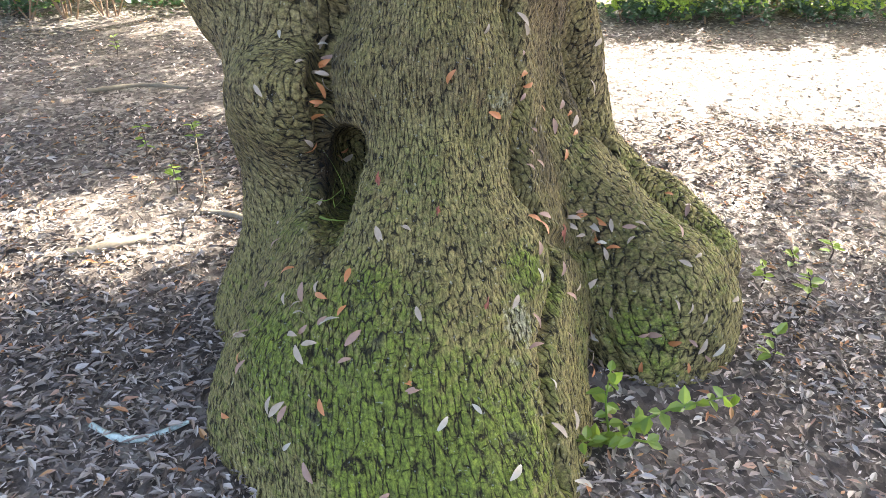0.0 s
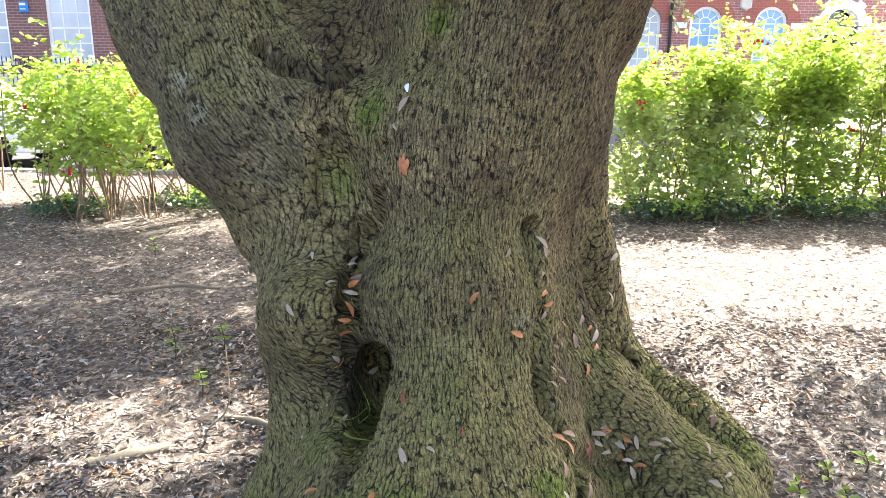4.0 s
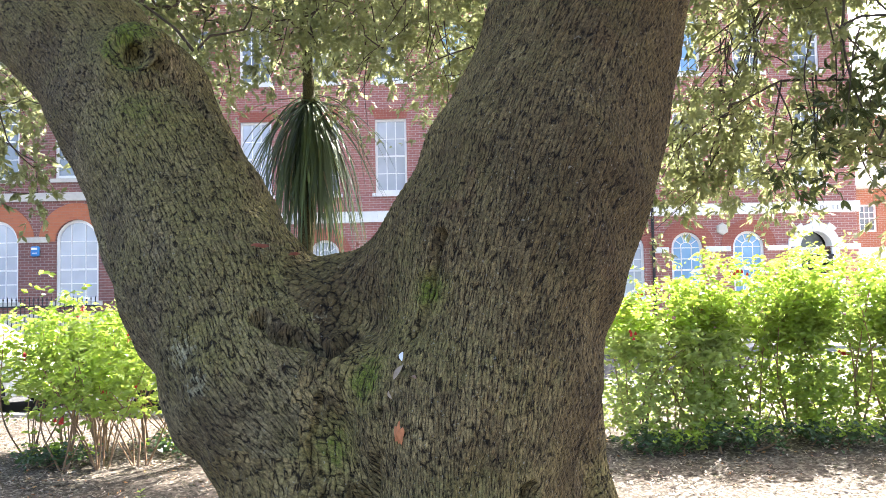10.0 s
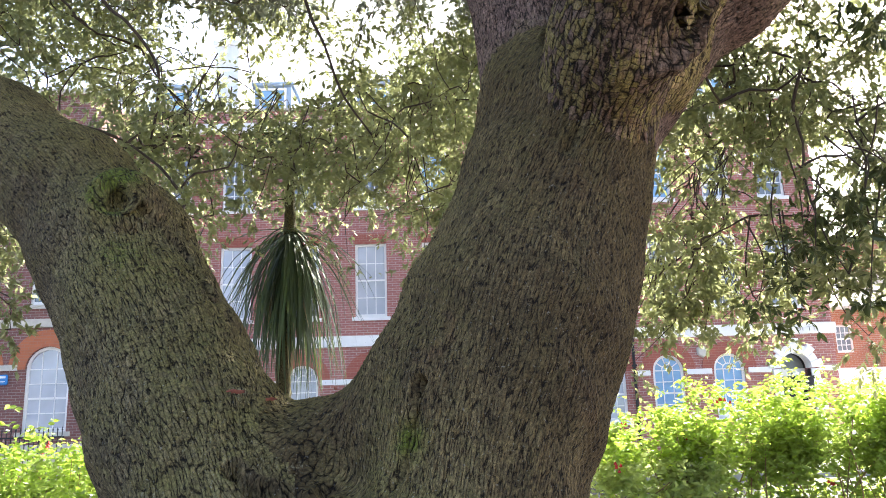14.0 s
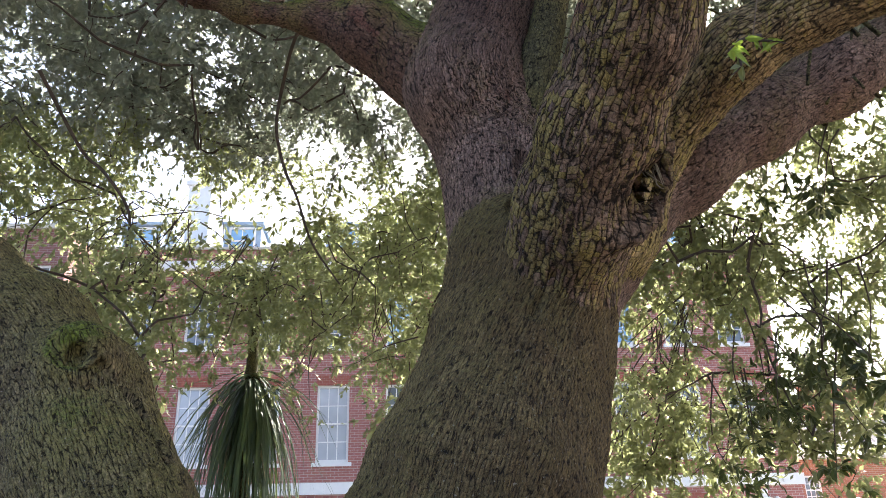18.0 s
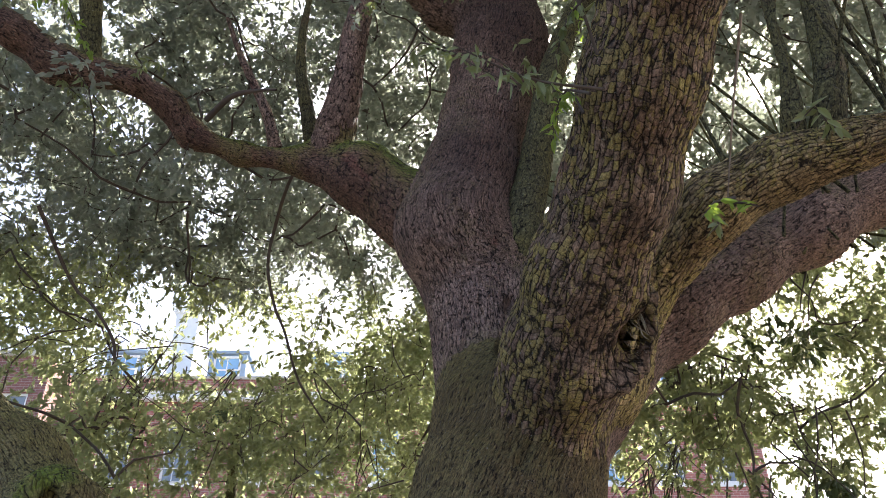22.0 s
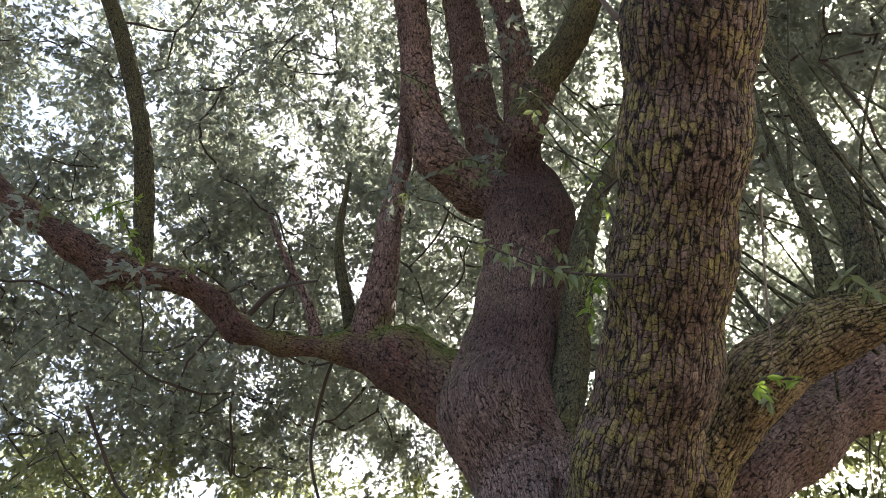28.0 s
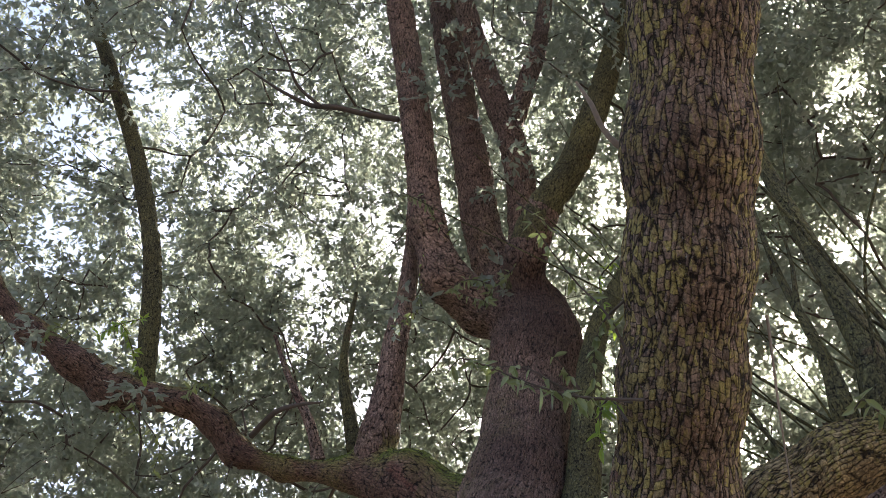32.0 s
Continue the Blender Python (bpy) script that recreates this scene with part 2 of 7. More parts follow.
    base = m.mix(1.0, base, m.ramp(fine, [(0.38, 0.50), (0.5, 1.0), (0.62, 1.55)]), "MULTIPLY")
    fleck = m.ramp(m.noise(place, 105, 2), [(0.67, 0.0), (0.72, 1.0)])
    base = m.mix(m.math("MULTIPLY", fleck, 0.35), base, (0.42, 0.41, 0.36))
    m.set(base, 0.88, 0.0, 0.3)
    m.bump(height, 1.0, depth)
    return m.mat


def leaf_material(name, dark, light, through_colour, gloss=0.35, share=0.45):
    """Leaves: a glossy blade through which some light passes; each leaf has its own shade."""
    m = Mat(name)
    geo = m.node("ShaderNodeNewGeometry")
    rnd = geo.outputs["Random Per Island"]
    colour = m.ramp(rnd, [(0.0, dark), (0.8, light), (1.0, tuple(min(1, c * 1.5) for c in light))])
    mott = m.noise(m.coords(), 60, 3)
    colour = m.mix(m.math("MULTIPLY", mott, 0.3), colour, tuple(c * 0.6 for c in dark))
    m.set(colour, gloss, 0.0, 0.5)
    tr = m.node("ShaderNodeBsdfTranslucent")
    m.put(tr.inputs[0], m.mix(rnd, through_colour, tuple(c * 0.6 for c in through_colour)))
    mx = m.node("ShaderNodeMixShader")
    mx.inputs[0].default_value = share
    m.link(m.bsdf.outputs[0], mx.inputs[1])
    m.link(tr.outputs[0], mx.inputs[2])
    m.link(mx.outputs[0], m.out.inputs[0])
    return m.mat


def litter_material(name):
    m = Mat(name)
    rnd = m.node("ShaderNodeNewGeometry").outputs["Random Per Island"]
    colour = m.ramp(rnd, [(0.0, (0.075, 0.057, 0.043)), (0.3, (0.165, 0.128, 0.10)), (0.6, (0.30, 0.247, 0.198)), (0.9, (0.52, 0.46, 0.39)), (0.95, (0.42, 0.17, 0.06)), (1.0, (0.40, 0.24, 0.09))])
    colour = m.mix(m.math("MULTIPLY", m.noise(m.coords(), 90, 3), 0.4), colour, (0.12, 0.09, 0.07))
    return m.set(colour, 0.6, 0.0, 0.4)


def soil_material(name):
    m = Mat(name)
    co = m.coords()
    a, b, c = m.noise(co, 0.8, 4), m.noise(co, 14, 6, 0.65), m.noise(co, 70, 5, 0.7)
    v = m.node("ShaderNodeTexVoronoi", feature="F1")
    m.link(m.mapped(co, (45, 28, 40)), v.inputs["Vector"])
    v.inputs["Scale"].default_value = 1.0
    sep = m.node("ShaderNodeSeparateColor")
    m.link(v.outputs["Color"], sep.inputs[0])
    colour = m.ramp(b, [(0.3, (0.022, 0.017, 0.014)), (0.5, (0.05, 0.04, 0.033)), (0.7, (0.13, 0.105, 0.085))])
    chips = m.ramp(sep.outputs[0], [(0.0, (0.05, 0.04, 0.032)), (0.6, (0.17, 0.14, 0.115)), (1.0, (0.36, 0.32, 0.27))])
    colour = m.mix(m.math("MULTIPLY", m.ramp(a, [(0.35, 0.25), (0.65, 1.0)]), 0.75), colour, chips)
    m.bump(m.math("ADD", c, m.math("MULTIPLY", sep.outputs[1], 0.8)), 0.8, 0.012)
    return m.set(colour, 0.9, 0.0, 0.2)


def brick_material(name, one, two, mortar):
    m = Mat(name)
    co = m.coords()
    sep = m.node("ShaderNodeSeparateXYZ")
    m.link(co, sep.inputs[0])
    comb = m.node("ShaderNodeCombineXYZ")
    m.link(m.math("ADD", sep.outputs[0], sep.outputs[1]), comb.inputs[0])
    m.link(sep.outputs[2], comb.inputs[1])
    b = m.node("ShaderNodeTexBrick")
    m.link(comb.outputs[0], b.inputs["Vector"])
    b.inputs["Color1"].default_value, b.inputs["Color2"].default_value, b.inputs["Mortar"].default_value = (*one, 1), (*two, 1), (*mortar, 1)
    b.inputs["Scale"].default_value = 1.0
    b.inputs["Brick Width"].default_value, b.inputs["Row Height"].default_value, b.inputs["Mortar Size"].default_value = 0.225, 0.075, 0.007
    b.inputs["Bias"].default_value = -0.1
    stain = m.noise(co, 0.6, 4)
    colour = m.mix(m.math("MULTIPLY", stain, 0.4), b.outputs["Color"], tuple(c * 0.6 for c in one))
    colour = m.mix(m.math("MULTIPLY", m.noise(co, 25, 4), 0.35), colour, (0.30, 0.20, 0.17))
    m.bump(m.math("SUBTRACT", 1.0, b.outputs["Fac"]), 0.6, 0.006)
    return m.set(colour, 0.88, 0.0, 0.2)


def slate_material(name):
    m = Mat(name)
    co = m.coords()
    b = m.node("ShaderNodeTexBrick")
    m.link(m.mapped(co, (3.3, 1, 5)), b.inputs["Vector"])
    b.inputs["Color1"].default_value, b.inputs["Color2"].default_value, b.inputs["Mortar"].default_value = (0.10, 0.13, 0.19, 1), (0.16, 0.20, 0.27, 1), (0.05, 0.06, 0.08, 1)
    b.inputs["Scale"].default_value = 1.0
    return m.set(m.mix(m.math("MULTIPLY", m.noise(co, 3), 0.5), b.outputs["Color"], (0.14, 0.15, 0.17)), 0.5)


def glass_material(name, tint):
    m = Mat(name)
    v = m.noise(m.coords(), 1.3, 2)
    return m.set(m.mix(v, tint, tuple(c * 0.5 for c in tint)), 0.04, 0.0, 0.9)


MOSS_SPOTS = [(-0.278, 2.35, 1.335, 0.13, 0.85), (-0.40, 2.388, 1.146, 0.13, 0.7), (-0.083, 2.35, 1.62, 0.10, 0.8), (-0.14, 1.36, 0.25, 0.36, 0.42), (0.04, 1.27, 0.15, 0.30, 0.40), (-0.4, 1.6, 0.3, 0.2, 0.2), (-0.21, 1.57, 0.43, 0.14, 0.3), (-1.30, 2.83, 2.64, 0.22, 0.8), (-1.20, 2.70, 2.35, 0.25, 0.4), (0.59, 1.82, 0.15, 0.16, 0.4), (0.23, 1.70, 0.43, 0.10, 0.4)]
PALE_SPOTS = [(-0.49, 2.56, 1.52, 0.07), (-0.55, 2.47, 1.44, 0.05), (-0.46, 2.42, 1.40, 0.05), (0.21, 1.57, 0.35, 0.10), (0.16, 1.50, 0.28, 0.07), (0.16, 2.02, 0.78, 0.06), (-0.905, 2.44, 1.43, 0.10), (-0.84, 2.38, 1.33, 0.08), (-0.66, 2.60, 1.80, 0.08)]
# brown stains, together with shade put into the bark's colour
TRUNK_STAINS_AND_SHADE = [(-0.47, 2.5, 1.62, 0.30, 0.9), (-0.5, 2.5, 1.46, 0.14, 1.0), (0.7, 2.35, 1.9, 0.85, 0.8), (0.65, 2.4, 2.7, 0.75, 0.5), (-0.32, 2.1, 0.9, 0.12, 0.8), (0.3, 2.1, 0.6, 0.08, 0.7), (-0.28, 2.10, 0.55, 0.17, 1.8), (-0.3, 1.72, 0.46, 0.08, 1.2), (0.55, 2.55, 1.2, 0.35, 0.6), (0.25, 2.4, 1.95, 0.40, 0.6), (0.60, 2.42, 0.78, 0.34, 1.8), (0.56, 2.40, 1.08, 0.32, 1.4), (0.50, 1.95, 0.42, 0.32, 0.8), (0.33, 2.05, 0.62, 0.16, 1.0)]
# deep, cross: crack colours, darkened to stand in for shade
BARK_TRUNK = bark_material("oak_bark", (0.110, 0.080, 0.036), (0.262, 0.195, 0.086), 0.0135, 7.0, 0.075, 0.012, -0.15, 0.31, 0.7, cross=0.34, deep=0.09, spots=MOSS_SPOTS, pale=PALE_SPOTS, stains_and_shade=TRUNK_STAINS_AND_SHADE)
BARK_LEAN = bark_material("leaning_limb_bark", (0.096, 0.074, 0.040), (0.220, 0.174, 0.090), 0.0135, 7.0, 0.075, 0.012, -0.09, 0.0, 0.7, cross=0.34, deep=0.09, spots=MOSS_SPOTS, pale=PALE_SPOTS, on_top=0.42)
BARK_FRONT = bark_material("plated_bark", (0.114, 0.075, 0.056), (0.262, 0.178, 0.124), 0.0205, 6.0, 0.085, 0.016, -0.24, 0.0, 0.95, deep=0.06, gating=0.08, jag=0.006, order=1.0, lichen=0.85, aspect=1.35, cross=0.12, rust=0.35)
# lichened plates, their colour lightened and yellowed for light bounced from the ground
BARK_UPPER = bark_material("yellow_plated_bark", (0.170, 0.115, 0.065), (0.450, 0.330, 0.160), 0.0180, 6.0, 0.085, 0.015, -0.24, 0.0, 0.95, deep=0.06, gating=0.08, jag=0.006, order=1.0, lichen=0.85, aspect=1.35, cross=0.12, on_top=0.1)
BARK_LIMB = bark_material("limb_bark", (0.134, 0.085, 0.067), (0.295, 0.194, 0.150), 0.0140, 6.0, 0.085, 0.010, -0.22, 0.0, rust=0.4, stains_and_shade=[(0.52, 2.73, 4.29, 0.55, 0.8), (0.69, 2.77, 5.17, 0.55, 0.9), (0.69, 2.73, 5.55, 0.55, 0.9)])
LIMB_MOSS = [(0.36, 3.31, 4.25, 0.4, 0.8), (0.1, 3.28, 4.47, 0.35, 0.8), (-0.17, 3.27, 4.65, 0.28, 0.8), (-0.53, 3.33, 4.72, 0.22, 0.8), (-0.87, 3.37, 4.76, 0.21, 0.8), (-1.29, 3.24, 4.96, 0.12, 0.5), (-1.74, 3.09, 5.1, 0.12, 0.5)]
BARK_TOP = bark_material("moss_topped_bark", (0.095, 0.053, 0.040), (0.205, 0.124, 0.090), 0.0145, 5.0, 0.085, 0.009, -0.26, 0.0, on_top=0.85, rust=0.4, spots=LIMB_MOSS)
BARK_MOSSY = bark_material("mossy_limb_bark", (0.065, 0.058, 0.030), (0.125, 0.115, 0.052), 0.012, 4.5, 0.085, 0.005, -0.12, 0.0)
TWIG = plain("twig", (0.075, 0.055, 0.042), 0.85, grain=60)
DEAD_TWIG = plain("dead_twig", (0.20, 0.15, 0.11), 0.85, grain=60)
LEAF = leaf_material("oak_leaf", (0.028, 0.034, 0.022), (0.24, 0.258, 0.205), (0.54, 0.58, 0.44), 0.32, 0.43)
# lighter, yellower copy of the leaf for low boughs: sunlight put into its colour
LEAF_LIT = leaf_material("lit_olive_oak_leaf", (0.050, 0.060, 0.025), (0.225, 0.245, 0.125), (0.53, 0.57, 0.26), 0.35, 0.48)
# darker copy of the leaf: backlit shade put into its colour
LEAF_SHADED = leaf_material("shaded_oak_leaf", (0.02, 0.032, 0.012), (0.07, 0.09, 0.035), (0.16, 0.21, 0.05), 0.35, 0.3)
LEAF_PALE = leaf_material("pale_oak_leaf", (0.10, 0.12, 0.05), (0.21, 0.235, 0.11), (0.36, 0.42, 0.14), 0.35, 0.35)
LEAF_YOUNG = leaf_material("young_oak_leaf", (0.10, 0.17, 0.03), (0.20, 0.30, 0.06), (0.45, 0.60, 0.08), 0.4, 0.5)
SHRUB_LEAF = leaf_material("shrub_leaf", (0.12, 0.20, 0.035), (0.27, 0.37, 0.08), (0.50, 0.63, 0.13), 0.35, 0.55)
# brighter leaf for the shrub tops, with sunlight put into its colour
SHRUB_TIP = leaf_material("lit_shrub_tip_leaf", (0.22, 0.34, 0.05), (0.34, 0.48, 0.08), (0.50, 0.66, 0.09), 0.4, 0.5)
SHRUB_PALE = leaf_material("pale_shrub_leaf", (0.26, 0.34, 0.10), (0.46, 0.55, 0.22), (0.62, 0.72, 0.24), 0.35, 0.55)
IVY = leaf_material("ivy_leaf", (0.022, 0.048, 0.024), (0.07, 0.125, 0.06), (0.14, 0.24, 0.07), 0.35, 0.3)
PALM_LEAF = leaf_material("sword_leaf", (0.025, 0.045, 0.022), (0.07, 0.105, 0.05), (0.16, 0.22, 0.06), 0.5, 0.15)
PALM_DRY = leaf_material("dry_sword_leaf", (0.20, 0.17, 0.09), (0.32, 0.28, 0.16), (0.40, 0.35, 0.18), 0.6, 0.3)
RED_LEAF = plain("red_berry", (0.45, 0.03, 0.03), 0.5)
LITTER = litter_material("leaf_litter")
SOIL = soil_material("woodchip_soil")
FALLEN = [plain("fallen_leaf_tan", (0.33, 0.25, 0.17), 0.6, grain=90), plain("fallen_leaf_orange", (0.40, 0.15, 0.05), 0.55, grain=90), plain("fallen_leaf_brown", (0.27, 0.16, 0.11), 0.6, grain=90), plain("fallen_leaf_pale", (0.36, 0.31, 0.23), 0.6, grain=90), plain("white_feather", (0.8, 0.8, 0.8), 0.7, grain=90, depth=0.05)]
BRICK_RED = brick_material("red_brick", (0.42, 0.16, 0.135), (0.33, 0.115, 0.11), (0.58, 0.48, 0.44))
BRICK_DARK = brick_material("dark_red_brick", (0.25, 0.10, 0.085), (0.17, 0.075, 0.07), (0.38, 0.32, 0.29))
BRICK_ORANGE = brick_material("orange_brick", (0.45, 0.17, 0.085), (0.38, 0.14, 0.08), (0.50, 0.42, 0.36))
ARCH_ORANGE = brick_material("orange_rubbed_brick", (0.55, 0.17, 0.07), (0.48, 0.14, 0.06), (0.45, 0.20, 0.12))
ARCH_RED = brick_material("red_rubbed_brick", (0.40, 0.11, 0.075), (0.34, 0.09, 0.065), (0.42, 0.2, 0.15))
WHITE = plain("white_paint", (0.80, 0.80, 0.78), 0.5, grain=8, depth=0.06)
STONE = plain("pale_stone", (0.55, 0.52, 0.45), 0.8, grain=12, depth=0.15)
LEAD = plain("lead_blue", (0.30, 0.40, 0.52), 0.5, grain=4, depth=0.15)
SLATE = slate_material("roof_slate")
PALE_ROOF = plain("pale_roof", (0.62, 0.60, 0.58), 0.7, grain=6, depth=0.1)
GLASS = glass_material("window_glass", (0.22, 0.25, 0.27))
GLASS_BLIND = glass_material("window_with_blind", (0.62, 0.66, 0.72))
# blue tint painted in for the sky's reflection
GLASS_BLUE = glass_material("sky_reflection_glass", (0.30, 0.55, 0.82))
IRON = plain("black_iron", (0.02, 0.02, 0.022), 0.5)
BLUE = plain("blue_plastic", (0.03, 0.22, 0.55), 0.4, grain=5, depth=0.05)
# door paint, also the darkness of rooms painted on sheets behind windows
DOOR_AND_ROOM = plain("dark_door_and_room", (0.025, 0.03, 0.035), 0.3, grain=5)
ASPHALT = plain("asphalt", (0.055, 0.055, 0.057), 0.9, grain=80, depth=0.35)
PAVING = plain("paving", (0.35, 0.34, 0.32), 0.85, grain=20, depth=0.15)
CAR_PAINT = plain("white_car_paint", (0.72, 0.72, 0.70), 0.25, grain=3, depth=0.03, spec=0.6)
RUBBER = plain("tyre_rubber", (0.02, 0.02, 0.02), 0.8)
ALLOY = plain("alloy", (0.45, 0.45, 0.46), 0.35, 0.8)
LICHEN = plain("lichen_grey", (0.40, 0.46, 0.40), 0.9, grain=120, depth=0.5)
SHRUB_STEM = plain("shrub_stem", (0.24, 0.155, 0.095), 0.85, grain=50, depth=0.35)
STICK = plain("weathered_stick", (0.22, 0.18, 0.12), 0.9, grain=70, depth=0.4)
SCAR = plain("fresh_orange_scar", (0.50, 0.19, 0.08), 0.85, grain=60, depth=0.35)
RED_BARK = plain("torn_red_bark", (0.24, 0.08, 0.05), 0.85, grain=120, depth=0.5)
SIGN_GREY = plain("sign_letter_grey", (0.25, 0.25, 0.26), 0.5)


# ---- helpers of this scene ----
def group(name, label, category, where=(0, 0, 0), group_name="", kind=""):
    ob = new(name)
    ob.location = where
    return tagged(ob, label, category, group_name, kind)


def piece_group(name, label, parent):
    """A part that is made of parts."""
    ob = new(name)
    ob.parent = parent
    ob["label"] = label
    return ob


def part(name, bm, material, parent=None, label="", smooth=False):
    me = bpy.data.meshes.new(name)
    bm.to_mesh(me)
    bm.free()
    me.materials.append(material)
    if smooth:
        me.shade_smooth()
    ob = new(name, me)
    ob.parent = parent
    if label:
        ob["label"] = label
    return ob


def array_mesh(name, verts, faces, material, smooth=False):
    """A mesh from arrays: faces is one array of triangles or quads."""
    me = bpy.data.meshes.new(name)
    verts, faces = np.asarray(verts, np.float32), np.asarray(faces, np.int32)
    k = faces.shape[1]
    me.vertices.add(len(verts))
    me.vertices.foreach_set("co", verts.ravel())
    me.loops.add(faces.size)
    me.loops.foreach_set("vertex_index", faces.ravel())
    me.polygons.add(len(faces))
    me.polygons.foreach_set("loop_start", np.arange(0, faces.size, k, dtype=np.int32))
    me.polygons.foreach_set("loop_total", np.full(len(faces), k, np.int32))
    me.polygons.foreach_set("use_smooth", np.full(len(faces), smooth, bool))
    me.update(calc_edges=True)
    me.validate()
    me.materials.append(material)
    return me


def array_part(name, verts, faces, material, parent=None, label="", smooth=False):
    ob = new(name, array_mesh(name, verts, faces, material, smooth))
    ob.parent = parent
    if label:
        ob["label"] = label
    return ob


def box(bm, x0, x1, y0, y1, z0, z1):
    vs = [bm.verts.new(p) for p in ((x0, y0, z0), (x1, y0, z0), (x1, y1, z0), (x0, y1, z0), (x0, y0, z1), (x1, y0, z1), (x1, y1, z1), (x0, y1, z1))]
    for f in ((3, 2, 1, 0), (4, 5, 6, 7), (0, 1, 5, 4), (1, 2, 6, 5), (2, 3, 7, 6), (3, 0, 4, 7)):
        bm.faces.new([vs[i] for i in f])
    return vs


def box_part(name, x0, x1, y0, y1, z0, z1, material, parent=None, label="", bevel=0.0):
    bm = bmesh.new()
    box(bm, x0, x1, y0, y1, z0, z1)
    if bevel:
        bmesh.ops.bevel(bm, geom=bm.edges[:], offset=bevel, segments=1, affect="EDGES")
    return part(name, bm, material, parent, label)


def smooth_path(nodes, step=0.05):
    """Points and radii along a smooth line through nodes of x, y, z, r."""
    p = np.array(nodes, float)
    ext = np.vstack([2 * p[0] - p[1], p, 2 * p[-1] - p[-2]])
    out = []
    for i in range(1, len(ext) - 2):
        n = max(2, int(np.linalg.norm(ext[i + 1, :3] - ext[i, :3]) / step))
        t = np.linspace(0, 1, n, endpoint=False)[:, None]
        a, b, c, d = ext[i - 1], ext[i], ext[i + 1], ext[i + 2]
        out.append(0.5 * (2 * b + (c - a) * t + (2 * a - 5 * b + 4 * c - d) * t ** 2 + (3 * b - a - 3 * c + d) * t ** 3))
    out.append(p[-1:])
    return np.vstack(out)


def tube(path, sides=8, rough=0.0, seed=0):
    """Vertices, quads and along-the-bark coordinates of a tube along a path of x, y, z, r."""
    rng = np.random.default_rng(seed)
    p, r = path[:, :3], path[:, 3]
    d = np.gradient(p, axis=0)
    d /= np.linalg.norm(d, axis=1)[:, None] + 1e-9
    ref = np.array([0.3, 1.0, 0.2]) if abs(d[:, 1]).mean() < 0.8 else np.array([1.0, 0.2, 0.1])
    u = np.cross(d, ref)
    u /= np.linalg.norm(u, axis=1)[:, None]
    w = np.cross(d, u)
    a = np.arange(sides) / sides * 2 * np.pi
    lump = 1 + rough * rng.normal(0, 1, (len(p), 1)) + rough * 0.7 * rng.normal(0, 1, (len(p), sides))
    v = p[:, None, :] + (r[:, None] * lump)[:, :, None] * (np.cos(a)[None, :, None] * u[:, None, :] + np.sin(a)[None, :, None] * w[:, None, :])
    n = len(p)
    i, j = np.meshgrid(np.arange(n - 1), np.arange(sides), indexing="ij")
    k = (j + 1) % sides
    f = np.stack([i * sides + j, i * sides + k, (i + 1) * sides + k, (i + 1) * sides + j], -1).reshape(-1, 4)
    along = np.concatenate([[0], np.cumsum(np.linalg.norm(np.diff(p, axis=0), axis=1))])
    co = np.stack(np.broadcast_arrays((r.mean() * np.cos(a))[None, :], (r.mean() * np.sin(a))[None, :], along[:, None]), -1)
    return v.reshape(-1, 3), f, co.reshape(-1, 3)


def leaves(base, along, normal, length, width, fold=0.25, curl=0.12):
    """Folded leaf blades: two quads each, at the bases, pointing along, with the given normals."""
    side = np.cross(along, normal)
    side /= np.linalg.norm(side, axis=1)[:, None] + 1e-9
    nn = np.cross(side, along)
    L, W = length[:, None], width[:, None]
    tip = base + along * L - nn * L * curl
    r1 = base + along * L * 0.34 + side * W * 0.5 + nn * W * fold
    r2 = base + along * L * 0.70 + side * W * 0.38 + nn * (W * fold * 0.7 - L * curl * 0.5)
    l1 = base + along * L * 0.34 - side * W * 0.5 + nn * W * fold
    l2 = base + along * L * 0.70 - side * W * 0.38 + nn * (W * fold * 0.7 - L * curl * 0.5)
    n = len(base)
    v = np.stack([base, r1, r2, tip, l2, l1], 1).reshape(-1, 3)
    o = (np.arange(n) * 6)[:, None]
    f = np.concatenate([o + np.array([[0, 1, 2, 3]]), o + np.array([[0, 3, 4, 5]])])
    return v, f


def kites(base, along, normal, length, width):
    """Plain leaf blades for the far crown, one quad each."""
    side = np.cross(along, normal)
    side /= np.linalg.norm(side, axis=1)[:, None] + 1e-9
    L, W = length[:, None], width[:, None]
    v = np.stack([base, base + along * L * 0.48 + side * W * 0.55, base + along * L, base + along * L * 0.48 - side * W * 0.55], 1).reshape(-1, 3)
    return v, np.arange(len(base) * 4).reshape(-1, 4)


def unit(v):
    return v / (np.linalg.norm(v, axis=-1, keepdims=True) + 1e-9)


def joined(pieces):
    """Several vertex and face arrays as one."""
    vs, fs, n = [], [], 0
    for v, f in pieces:
        vs.append(v)
        fs.append(f + n)
        n += len(v)
    return np.concatenate(vs), np.concatenate(fs)

# ---- ground ----
def ground_height(x, y):
    """The park's surface: nearly level, with slight humps and a lip round the oak's foot."""
    h = 0.02 * np.sin(x * 1.3 + 0.6) * np.cos(y * 1.1) + 0.012 * np.sin(x * 3.1 + y * 2.3)
    near = np.exp(-((x - 0.1) ** 2 + (y - 2.1) ** 2) / 0.9)
    return h * (1 - near) + 0.02 * near


